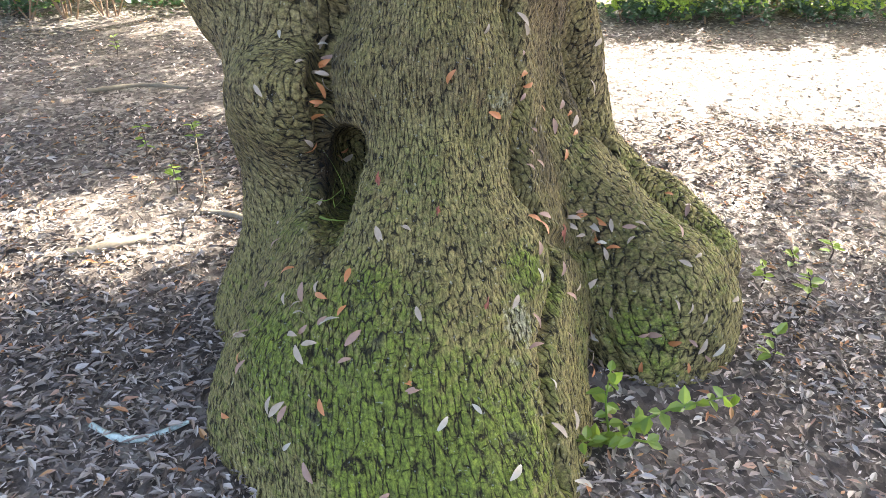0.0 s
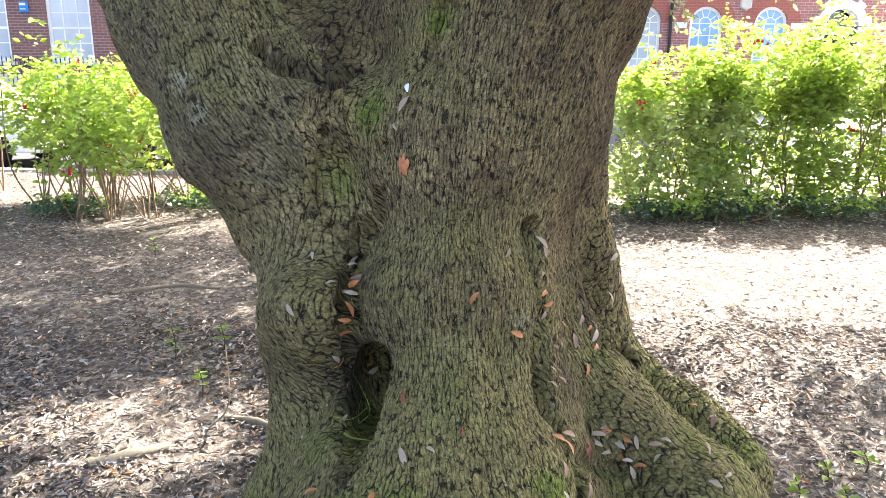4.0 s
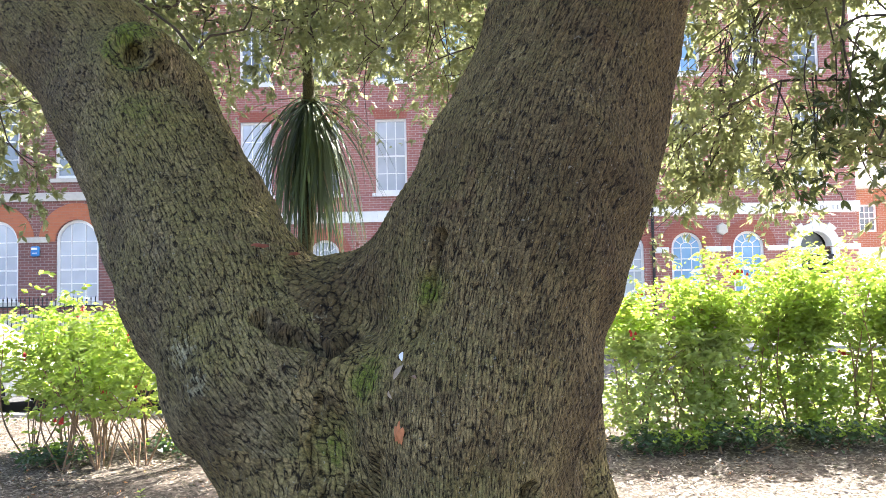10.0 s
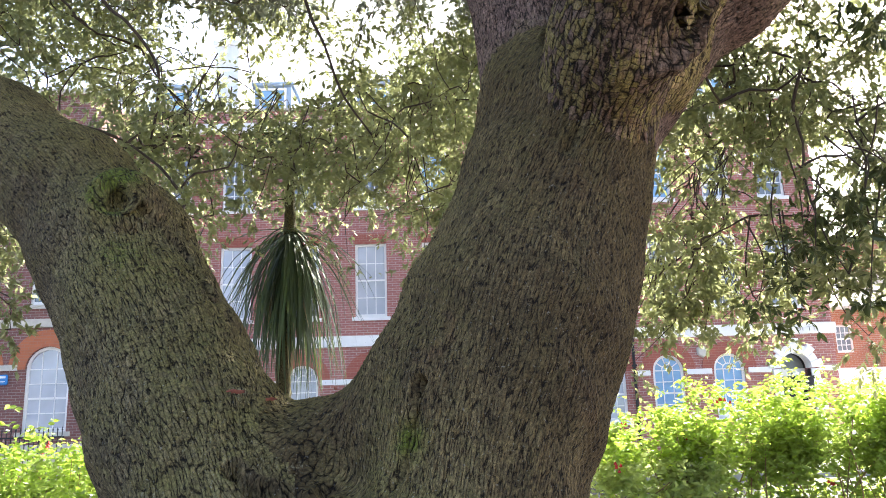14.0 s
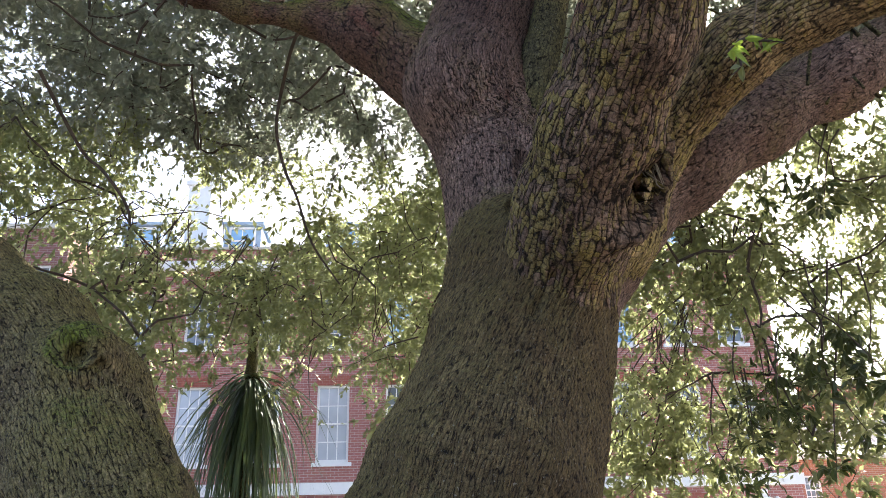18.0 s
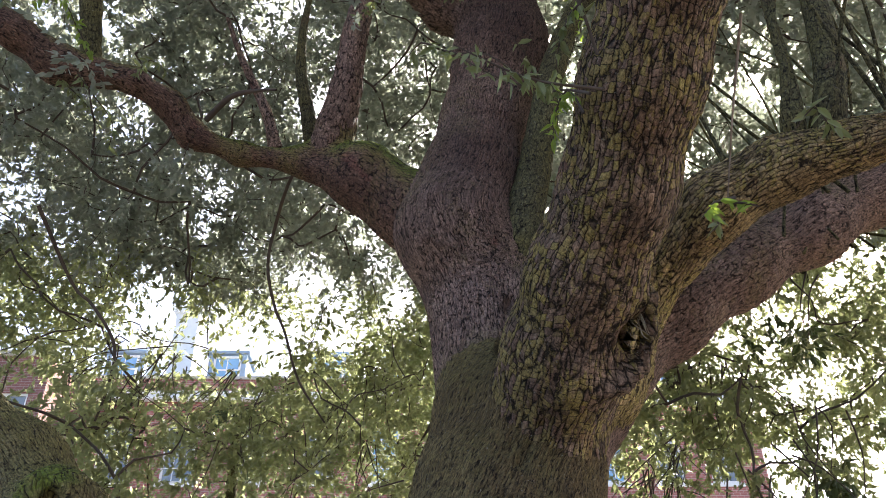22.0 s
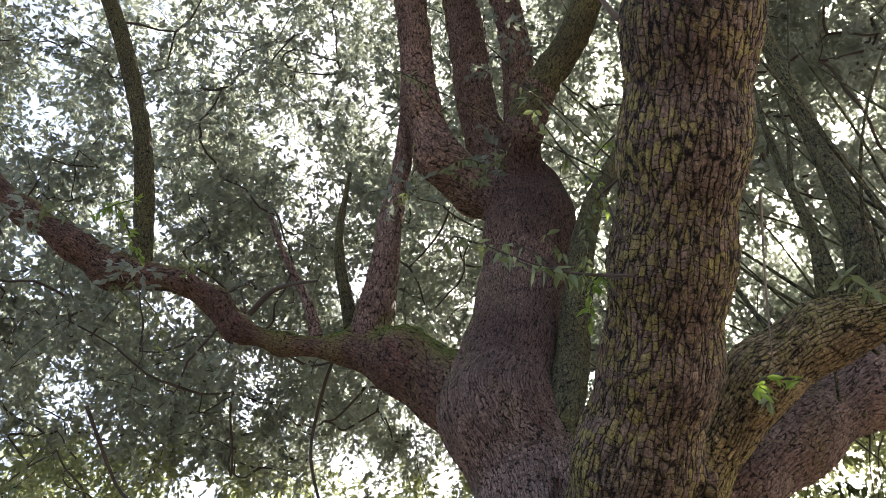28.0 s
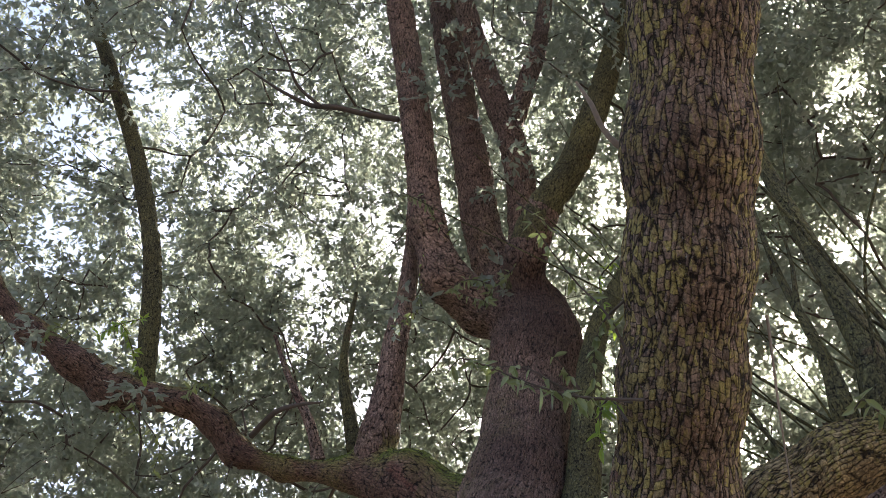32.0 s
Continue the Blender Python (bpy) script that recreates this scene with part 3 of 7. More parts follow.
def sheet(name, x0, x1, y0, y1, step, material, label):
    xs, ys = np.arange(x0, x1 + step / 2, step), np.arange(y0, y1 + step / 2, step)
    X, Y = np.meshgrid(xs, ys, indexing="ij")
    v = np.stack([X, Y, ground_height(X, Y)], -1).reshape(-1, 3)
    i, j = np.meshgrid(np.arange(len(xs) - 1), np.arange(len(ys) - 1), indexing="ij")
    m = len(ys)
    f = np.stack([i * m + j, (i + 1) * m + j, (i + 1) * m + j + 1, i * m + j + 1], -1).reshape(-1, 4)
    return tagged(array_part(name, v, f, material, smooth=True), label, "ground", kind="structure")


sheet("ground", -14, 16, -8, 9.8, 0.15, SOIL, "brown soil mulched with wood chips and dry leaves")
box_part("kerb", -60, 60, 9.8, 9.95, -0.4, 0.03, PAVING)
tagged(bpy.data.objects["kerb"], "grey stone kerb along the park edge", "kerb", kind="structure")
tagged(box_part("road", -300, 300, 9.95, 17.5, -0.5, -0.12, ASPHALT), "grey asphalt road beyond the park", "road", kind="structure")
tagged(box_part("pavement", -300, 300, 17.5, 40, -0.5, 0.0, PAVING), "pale paved footway before the brick houses", "pavement", kind="structure")
tagged(box_part("ground_far", -600, 600, -600, 600, -1.0, -0.55, SOIL), "dark earth reaching to the horizon", "ground", kind="structure")


def litter(name, count, x0, x1, y0, y1, size, seed, label):
    """Dry leaves and chips lying at random on the ground."""
    rng = np.random.default_rng(seed)
    x, y = rng.uniform(x0, x1, count), rng.uniform(y0, y1, count)
    patch = np.sin(x * 2.1 + 1.0) * np.sin(y * 2.7) + 0.6 * np.sin(x * 5.3 + y * 4.1)
    keep = rng.random(count) < np.clip(0.75 + 0.35 * patch, 0.25, 1)
    x, y = x[keep], y[keep]
    n = len(x)
    base = np.stack([x, y, ground_height(x, y) + rng.uniform(0.002, 0.028, n)], 1)
    a = rng.uniform(0, 2 * np.pi, n)
    tilt = rng.normal(0, 0.24, n)
    along = unit(np.stack([np.cos(a), np.sin(a), tilt], 1))
    normal = unit(np.stack([rng.normal(0, 0.45, n), rng.normal(0, 0.45, n), np.ones(n)], 1))
    length = rng.uniform(0.6, 1.25, n) * size
    w = length * rng.uniform(0.14, 0.42, n)
    v, f = leaves(base, along, normal, length, w, 0.2, 0.15) if y0 < 4 and size > 0.03 else kites(base, along, normal, length, w)
    return tagged(array_part(name, v, f, LITTER), label, "leaf litter", kind="stuff")


litter("leaf_litter", 60000, -3.6, 3.8, 0.7, 4.2, 0.042, 11, "dry tan and grey oak leaves littering dark soil")
litter("leaf_crumbs", 62000, -2.6, 3.0, 0.7, 3.3, 0.019, 13, "small crumbs of dry leaf and bark on the soil")
litter("leaf_litter_far", 80000, -8, 9, 4.2, 9.7, 0.042, 12, "dry tan leaves and wood chips on the park ground")

# ---- the oak: limbs as lines of x, y, z, radius ----
EYE_AT = np.array([0.0, -0.1, 1.8])
OAK_LIMBS = {
    "main": [(-0.043, 2.02, 0.067, 0.413), (0.002, 2.179, 0.456, 0.328), (-0.037, 2.278, 0.735, 0.307), (-0.025, 2.443, 0.812, 0.321), (0.01, 2.529, 1.19, 0.371), (0.126, 2.583, 1.335, 0.363), (0.203, 2.688, 1.769, 0.429), (0.314, 2.701, 2.058, 0.409), (0.405, 2.749, 2.261, 0.376), (0.478, 2.767, 2.508, 0.357), (0.511, 2.8, 2.879, 0.291), (0.655, 2.846, 2.928, 0.297)],
    "left_col": [(-0.475, 2.147, -0.145, 0.34), (-0.467, 2.25, 0.398, 0.136), (-0.456, 2.299, 0.607, 0.187), (-0.506, 2.494, 0.857, 0.196), (-0.613, 2.601, 0.979, 0.218)],
    "limbL": [(-0.585, 2.615, 1.13, 0.234), (-0.736, 2.682, 1.29, 0.301), (-0.932, 2.847, 1.626, 0.332), (-1.073, 2.957, 1.87, 0.314), (-1.218, 3.046, 2.131, 0.299), (-1.401, 3.215, 2.414, 0.317), (-1.707, 3.354, 2.775, 0.277), (-2.139, 3.498, 3.08, 0.275), (-2.725, 3.65, 3.384, 0.265), (-3.687, 3.8, 3.741, 0.256)],
    "crotch": [(-0.715, 2.798, 1.508, 0.206), (-0.462, 2.847, 1.515, 0.21), (-0.192, 2.787, 1.588, 0.27)],
    "rear": [(0.425, 2.852, 0.829, 0.151), (0.469, 2.849, 0.529, 0.157), (0.639, 2.751, 0.238, 0.153), (0.837, 2.612, 0.165, 0.136), (1.007, 2.452, 0.064, 0.124)],
    "rear_up": [(0.357, 2.85, 0.637, 0.217), (0.351, 2.85, 1.012, 0.175), (0.384, 2.851, 1.406, 0.166)],
    "root": [(0.261, 2.448, 0.662, 0.109), (0.38, 2.348, 0.446, 0.163), (0.53, 2.202, 0.246, 0.206), (0.716, 2.059, 0.107, 0.242), (0.709, 1.956, -0.091, 0.218)],
    "front": [(0.61, 2.598, 2.771, 0.211), (0.664, 2.348, 2.973, 0.213), (0.687, 2.045, 3.146, 0.195), (0.743, 1.748, 3.296, 0.172), (0.765, 1.451, 3.47, 0.178), (0.784, 1.149, 3.669, 0.174), (0.791, 0.85, 3.876, 0.182), (0.821, 0.55, 4.146, 0.176), (0.866, 0.25, 4.498, 0.175), (0.984, -0.04, 4.929, 0.179)],
    "back": [(0.511, 2.951, 3.142, 0.288), (0.489, 3.096, 3.67, 0.283), (0.331, 2.968, 3.896, 0.277), (0.442, 3.02, 4.294, 0.246), (0.535, 3.061, 4.719, 0.231), (0.63, 3.033, 5.14, 0.251), (0.675, 3.01, 5.319, 0.257), (0.658, 2.99, 5.542, 0.249)],
    "upper": [(0.844, 2.598, 2.99, 0.195), (1.005, 2.447, 3.245, 0.131), (1.115, 2.298, 3.393, 0.13), (1.251, 2.096, 3.485, 0.136), (1.453, 1.956, 3.555, 0.123), (1.664, 1.806, 3.556, 0.092), (1.915, 1.595, 3.525, 0.072)],
    "lower": [(0.691, 2.71, 2.744, 0.178), (0.916, 2.712, 3.057, 0.151), (1.241, 2.731, 3.318, 0.157), (1.63, 2.753, 3.597, 0.155), (2.079, 2.785, 3.859, 0.154), (2.547, 2.886, 4.144, 0.14), (3.32, 2.995, 4.437, 0.134)],
    "left_branch": [(0.375, 3.363, 4.058, 0.227), (0.123, 3.338, 4.289, 0.194), (-0.146, 3.321, 4.507, 0.181), (-0.494, 3.373, 4.648, 0.075), (-0.884, 3.418, 4.722, 0.051), (-1.172, 3.347, 4.803, 0.063), (-1.29, 3.232, 4.931, 0.067), (-1.481, 3.126, 5.009, 0.055), (-1.69, 3.102, 5.036, 0.06), (-1.907, 3.081, 5.076, 0.099), (-2.124, 2.949, 5.18, 0.077), (-2.388, 2.809, 5.301, 0.06), (-2.733, 2.64, 5.58, 0.064), (-3.414, 2.49, 5.997, 0.061)],
    "swell": [(-0.019, 1.469, -0.282, 0.502), (-0.102, 1.744, -0.06, 0.501), (-0.037, 1.972, 0.14, 0.464)],
    "filler": [(-0.321, 2.42, 0.411, 0.202), (-0.411, 2.6, 0.902, 0.239), (-0.421, 2.68, 1.162, 0.265)],
    "filler_right": [(0.307, 2.331, 0.139, 0.201), (0.252, 2.453, 0.582, 0.166), (0.218, 2.601, 0.887, 0.181)],
    "burl_a": [(0.349, 2.993, 5.607, 0.174), (0.097, 2.82, 5.761, 0.139), (-0.009, 2.61, 6.084, 0.113), (-0.037, 2.4, 6.465, 0.113)],
    "burl_b": [(0.58, 3.14, 5.81, 0.154), (0.42, 2.96, 6.37, 0.147)],
    "burl_c": [(0.59, 2.91, 5.55, 0.137), (0.62, 2.63, 5.72, 0.121), (0.75, 2.4, 5.91, 0.114)],
    "burl_j": [(-0.384, 3.395, 4.665, 0.111), (-0.318, 3.269, 4.825, 0.108), (-0.25, 3.139, 5.072, 0.093)],
}
OAK_STEMS = {
    "stemJ": [(-0.4, 3.4, 4.63, 0.119), (-0.33, 3.27, 4.8, 0.113), (-0.26, 3.14, 5.05, 0.096), (-0.22, 3.04, 5.39, 0.078), (-0.14, 2.96, 5.86, 0.064), (-0.09, 2.83, 6.49, 0.049), (-0.06, 2.70, 7.05, 0.03), (-0.03, 2.60, 7.5, 0.012)],
    "dark": [(-1.75, 3.14, 5.1, 0.061), (-1.78, 2.93, 5.54, 0.064), (-1.85, 2.69, 6.01, 0.059), (-2.06, 2.42, 6.65, 0.059), (-2.31, 2.21, 7.23, 0.058), (-2.62, 1.91, 7.9, 0.053), (-2.88, 1.64, 8.5, 0.04), (-3.1, 1.42, 9.0, 0.015)],
    "stemA": [(0.37, 2.99, 5.62, 0.169), (0.11, 2.82, 5.77, 0.136), (0.0, 2.61, 6.09, 0.112), (-0.03, 2.4, 6.47, 0.112), (-0.07, 2.19, 6.91, 0.112), (-0.12, 1.96, 7.38, 0.108), (-0.21, 1.61, 8.08, 0.096), (-0.32, 1.2, 8.9, 0.05)],
    "stemB": [(0.58, 3.14, 5.81, 0.154), (0.42, 2.96, 6.37, 0.147), (0.37, 2.73, 6.96, 0.142), (0.29, 2.44, 7.74, 0.138), (0.2, 2.09, 8.57, 0.127), (0.13, 1.75, 9.4, 0.10), (0.08, 1.45, 10.2, 0.05)],
    "stemC": [(0.59, 2.91, 5.55, 0.137), (0.62, 2.63, 5.72, 0.121), (0.75, 2.4, 5.91, 0.114), (0.94, 2.19, 6.08, 0.103), (1.07, 1.97, 6.27, 0.093), (1.23, 1.74, 6.59, 0.08), (1.42, 1.5, 7.1, 0.065), (1.7, 1.2, 7.8, 0.03)],
    "stemD": [(0.67, 3.05, 5.76, 0.129), (0.69, 2.62, 6.52, 0.112), (0.64, 2.41, 6.97, 0.108), (0.55, 2.27, 7.35, 0.103), (0.45, 2.08, 7.78, 0.098), (0.33, 1.75, 8.5, 0.07), (0.25, 1.5, 9.2, 0.03)],
    "stemE": [(0.64, 2.41, 6.97, 0.083), (0.8, 2.21, 7.4, 0.077), (0.95, 2.02, 7.82, 0.071), (1.1, 1.75, 8.5, 0.05), (1.2, 1.5, 9.1, 0.02)],
    "g1": [(1.62, 1.94, 3.57, 0.075), (1.62, 1.83, 3.69, 0.065), (1.66, 1.78, 3.89, 0.058), (1.7, 1.78, 4.17, 0.052), (1.74, 1.79, 4.5, 0.048), (1.75, 1.76, 4.86, 0.043), (1.76, 1.72, 5.27, 0.038), (1.79, 1.63, 5.8, 0.033), (1.82, 1.46, 6.44, 0.02)],
    "g2": [(1.56, 1.96, 3.59, 0.036), (1.51, 1.85, 3.68, 0.032), (1.54, 1.85, 3.9, 0.027), (1.57, 1.87, 4.18, 0.022), (1.59, 1.88, 4.46, 0.018), (1.6, 1.84, 4.75, 0.013), (1.66, 1.81, 5.15, 0.006)],
    "g3": [(1.53, 1.97, 3.6, 0.03), (1.48, 1.87, 3.68, 0.026), (1.52, 1.83, 3.94, 0.018), (1.55, 1.84, 4.22, 0.014), (1.62, 1.79, 4.51, 0.009), (1.66, 1.76, 4.78, 0.004)],
    "stub": [(0.75, 1.04, 4.19, 0.016), (0.69, 1.03, 4.2, 0.013), (0.65, 1.01, 4.24, 0.011), (0.62, 0.98, 4.3, 0.01), (0.6, 0.94, 4.36, 0.009), (0.56, 0.9, 4.48, 0.005)],
    "behind": [(0.56, 3.0, 3.5, 0.10), (0.64, 2.89, 3.83, 0.1), (0.74, 2.88, 4.18, 0.09), (0.8, 2.83, 4.47, 0.082), (0.88, 2.76, 4.82, 0.075), (0.99, 2.7, 5.13, 0.06), (1.16, 2.62, 5.42, 0.05), (1.35, 2.57, 5.78, 0.035)],
    "topA": [(-0.18, 2.06, 6.54, 0.022), (-0.42, 2.06, 6.64, 0.02), (-0.62, 2.05, 6.73, 0.02), (-0.8, 2.07, 6.81, 0.017), (-1.04, 2.04, 7.0, 0.012), (-1.33, 1.99, 7.3, 0.006)],
    "topB": [(-0.73, 2.04, 6.73, 0.014), (-0.89, 1.94, 6.86, 0.011), (-0.97, 1.8, 7.01, 0.008), (-1.12, 1.64, 7.36, 0.004)],
    "twinJ": [(-0.69, 3.44, 4.8, 0.045), (-0.74, 3.35, 4.97, 0.035), (-0.83, 3.3, 5.16, 0.028), (-0.93, 3.23, 5.35, 0.02), (-1.04, 3.19, 5.64, 0.012)],
    "lowJ": [(-0.47, 3.39, 4.82, 0.05), (-0.5, 3.32, 4.98, 0.045), (-0.55, 3.22, 5.23, 0.035), (-0.55, 3.14, 5.52, 0.025), (-0.5, 3.05, 5.9, 0.012)],
    "blk": [(-1.06, 3.22, 4.81, 0.019), (-0.91, 3.08, 4.86, 0.016), (-0.77, 3.01, 4.85, 0.012), (-0.63, 2.96, 4.82, 0.006)],
    "hang1": [(-0.46, 3.57, 4.92, 0.011), (-0.69, 4.16, 5.12, 0.012), (-0.85, 4.66, 5.03, 0.013), (-0.89, 4.78, 4.76, 0.012), (-0.83, 4.9, 4.49, 0.012), (-0.73, 4.89, 4.26, 0.01), (-0.62, 5.03, 3.95, 0.009), (-0.42, 5.14, 3.67, 0.006)],
    "hang2": [(-2.27, 4.02, 4.73, 0.013), (-2.1, 4.4, 4.37, 0.011), (-1.95, 4.45, 4.23, 0.011), (-1.79, 4.55, 3.99, 0.01), (-1.81, 4.66, 3.75, 0.009), (-1.88, 4.76, 3.54, 0.007)],
}

FRAMES = {"limbL": (-0.5, 0.25, 0.82), "front": (0.02, -0.72, 0.70), "back": (0.02, 0.05, 1.0), "upper": (0.75, -0.45, 0.45), "lower": (0.80, 0.1, 0.58), "left_branch": (-0.95, -0.15, 0.25)}
BLEND = {"swell": 0.16, "root": 0.10, "rear": 0.08, "left_col": 0.07, "crotch": 0.14, "limbL": 0.12, "rear_up": 0.08, "front": 0.10, "upper": 0.05, "lower": 0.16, "filler": 0.10, "filler_right": 0.10, "burl_a": 0.10, "burl_b": 0.10, "burl_c": 0.08, "burl_j": 0.08, "back": 0.10, "left_branch": 0.13, "collar_rim": 0.03}
OAK_LIMBS["collar_rim"] = [(0.64, 2.26, 2.79, 0.028), (0.73, 2.24, 2.79, 0.034), (0.82, 2.225, 2.795, 0.036), (0.885, 2.19, 2.86, 0.034), (0.905, 2.10, 2.95, 0.032), (0.89, 2.0, 3.03, 0.026)]


def cone_distance(P, a, b):
    """Distance from the points P to a round cone between two nodes."""
    ba = b[:3] - a[:3]
    t = np.clip((P - a[:3]) @ ba / max(ba @ ba, 1e-9), 0, 1)
    return np.linalg.norm(P - a[:3] - t[..., None] * ba, axis=-1) - (a[3] + t * (b[3] - a[3]))


def lumps(P):
    """Slow swellings of old wood."""
    x, y, z = P[..., 0], P[..., 1], P[..., 2]
    calm = np.clip(1.5 - 0.35 * z, 0.3, 1.0)
    return calm * (0.014 * np.sin(7 * x + 2 * z + 1) * np.sin(6 * y - 3 * z) + 0.010 * np.sin(15 * x - 4 * y + 5 * z) * np.sin(11 * z + 6 * y + 2) + 0.006 * np.sin(31 * x + 9 * y) * np.sin(17 * z - 12 * x))


CELL = 0.024
LO, HI = np.array([-3.7, -0.2, -0.16]), np.array([3.4, 4.1, 6.3])
SIZE = np.ceil((HI - LO) / CELL).astype(int) + 1
field = np.full(SIZE, 0.25, np.float32)
ORDER = ["main", "swell", "left_col", "rear_up", "rear", "root", "filler", "filler_right", "crotch", "limbL", "back", "lower", "upper", "front", "collar_rim", "left_branch", "burl_a", "burl_b", "burl_c", "burl_j"]
KNOBS = [(-0.47, 2.18, 0.74, 0.135), (-0.40, 2.50, 1.33, 0.16), (-1.27, 2.94, 2.58, 0.15), (-0.5, 2.70, 1.53, 0.16)]
HOLLOWS = [((-0.30, 1.95, 0.64, 0.045), (-0.285, 1.86, 0.51, 0.06), 0.02), ((-0.285, 1.86, 0.51, 0.055), (-0.28, 1.76, 0.475, 0.035), 0.03), ((-0.27, 2.04, 0.60, 0.085), (-0.265, 1.98, 0.49, 0.085), 0.03), ((-0.265, 2.14, 0.57, 0.085), (-0.26, 2.08, 0.47, 0.08), 0.04), ((-0.262, 2.25, 0.56, 0.08), (-0.258, 2.17, 0.46, 0.075), 0.04), ((-0.37, 2.02, 0.60, 0.03), (-0.36, 1.95, 0.47, 0.035), 0.05), ((0.262, 2.10, 0.77, 0.022), (0.258, 2.05, 0.66, 0.025), 0.02), ((-1.285, 2.79, 2.58, 0.05), (-1.26, 2.88, 2.56, 0.05), 0.02), ((0.83, 2.13, 2.955, 0.035), (0.80, 2.22, 2.97, 0.03), 0.015)]

GROOVES = {
    "seam_left": ([(-0.319, 2.338, 0.99), (-0.336, 2.297, 0.898), (-0.351, 2.192, 0.839), (-0.346, 2.123, 0.792), (-0.334, 2.106, 0.714), (-0.337, 2.121, 0.604), (-0.301, 2.028, 0.588)], 0.030, 3.2),
    "seam_right": ([(0.2, 2.214, 1.019), (0.213, 2.145, 0.892), (0.233, 2.097, 0.776), (0.226, 2.015, 0.669), (0.239, 1.92, 0.572), (0.284, 1.892, 0.499), (0.31, 1.849, 0.442)], 0.030, 1.8),
    "shelf_right": ([(0.303, 1.849, 0.451), (0.371, 1.929, 0.388), (0.46, 1.986, 0.335)], 0.03, 1.2),
    "base_seam": ([(0.309, 1.841, 0.437), (0.325, 1.755, 0.361), (0.301, 1.654, 0.317), (0.279, 1.574, 0.283), (0.281, 1.491, 0.223), (0.282, 1.401, 0.156), (0.314, 1.318, 0.054)], 0.022, 1.6),
    "root_crease": ([(0.521, 1.86, 0.125), (0.557, 1.816, 0.033), (0.585, 1.771, -0.102)], 0.016, 1.3),
    "gully": ([(-0.273, 1.742, 0.488), (-0.297, 1.713, 0.462), (-0.332, 1.665, 0.421)], 0.028, 0.9),
    "rear_gap": ([(0.398, 2.407, 0.833), (0.419, 2.334, 0.726), (0.463, 2.297, 0.636), (0.632, 2.659, 0.414)], 0.036, 2.4),
    "fold": ([(-0.662, 2.47, 1.528), (-0.604, 2.462, 1.474), (-0.511, 2.476, 1.465), (-0.421, 2.396, 1.449), (-0.358, 2.483, 1.485)], 0.032, 3),
    "fold_drop": ([(-0.43, 2.394, 1.444), (-0.429, 2.36, 1.4), (-0.442, 2.349, 1.356)], 0.016, 1.0),
    "long": ([(-0.053, 2.332, 1.8), (-0.072, 2.343, 1.695), (-0.098, 2.354, 1.569), (-0.134, 2.323, 1.463), (-0.154, 2.265, 1.379)], 0.02, 2.2),
    "valley": ([(-0.236, 2.274, 1.255), (-0.258, 2.286, 1.109), (-0.302, 2.298, 0.944), (-0.338, 2.244, 0.852), (-0.338, 2.109, 0.76)], 0.026, 2.4),
    "left_crease": ([(-0.445, 2.355, 1.282), (-0.48, 2.37, 1.131), (-0.427, 2.318, 0.994), (-0.354, 2.303, 0.915)], 0.018, 1.6),
    "rear_seam": ([(0.39, 2.404, 1.117), (0.394, 2.469, 0.95), (0.405, 2.392, 0.801), (0.436, 2.311, 0.68)], 0.034, 2.2),
    "scar_lip": ([(-0.958, 2.566, 1.842), (-0.849, 2.568, 1.825), (-0.775, 2.586, 1.809), (-0.643, 2.705, 1.797)], 0.013, 1.0),
    "limb_hollow": ([(-1.332, 2.812, 2.621), (-1.278, 2.791, 2.568), (-1.218, 2.806, 2.549)], 0.05, 1.5),
    "limb_crease": ([(-1.218, 2.806, 2.549), (-1.148, 2.879, 2.513), (-1.048, 2.949, 2.414), (-0.947, 2.918, 2.277), (-0.879, 2.877, 2.155)], 0.022, 1.8),
    "limb_side": ([(-1.426, 2.802, 2.046), (-1.345, 2.747, 1.823), (-1.12, 2.546, 1.552), (-0.892, 2.405, 1.314)], 0.016, 0.8),
    "collar": ([(0.643, 2.231, 2.808), (0.744, 2.234, 2.812), (0.818, 2.221, 2.867), (0.868, 2.188, 2.962), (0.847, 2.046, 3.022)], 0.02, 2.4),
    "collar_hole": ([(0.807, 2.094, 2.958), (0.835, 2.164, 2.939)], 0.036, 2.4),
    "collar_low": ([(0.853, 2.218, 2.91), (0.841, 2.285, 2.83), (0.773, 2.281, 2.784)], 0.018, 1.4),
    "fork_gap": ([(0.84, 2.039, 3.018), (0.858, 1.973, 3.08), (0.888, 1.91, 3.131)], 0.02, 2.2),
    "back_front": ([(0.547, 1.929, 3.349), (0.491, 2.052, 3.216), (0.55, 2.734, 3.408), (0.455, 2.587, 3.092), (0.455, 2.413, 2.83)], 0.022, 2),
    "back_line": ([(0.637, 2.888, 4.009), (0.669, 2.877, 4.216), (0.776, 2.995, 4.67)], 0.014, 1.3),
    "left_fork": ([(0.176, 2.891, 4.221), (0.212, 2.7, 3.89), (0.29, 2.721, 3.717)], 0.02, 0.9),
    "twist": ([(0.568, 2.241, 2.835), (0.572, 2.355, 2.732), (0.478, 2.406, 2.582)], 0.02, 1.0),
}


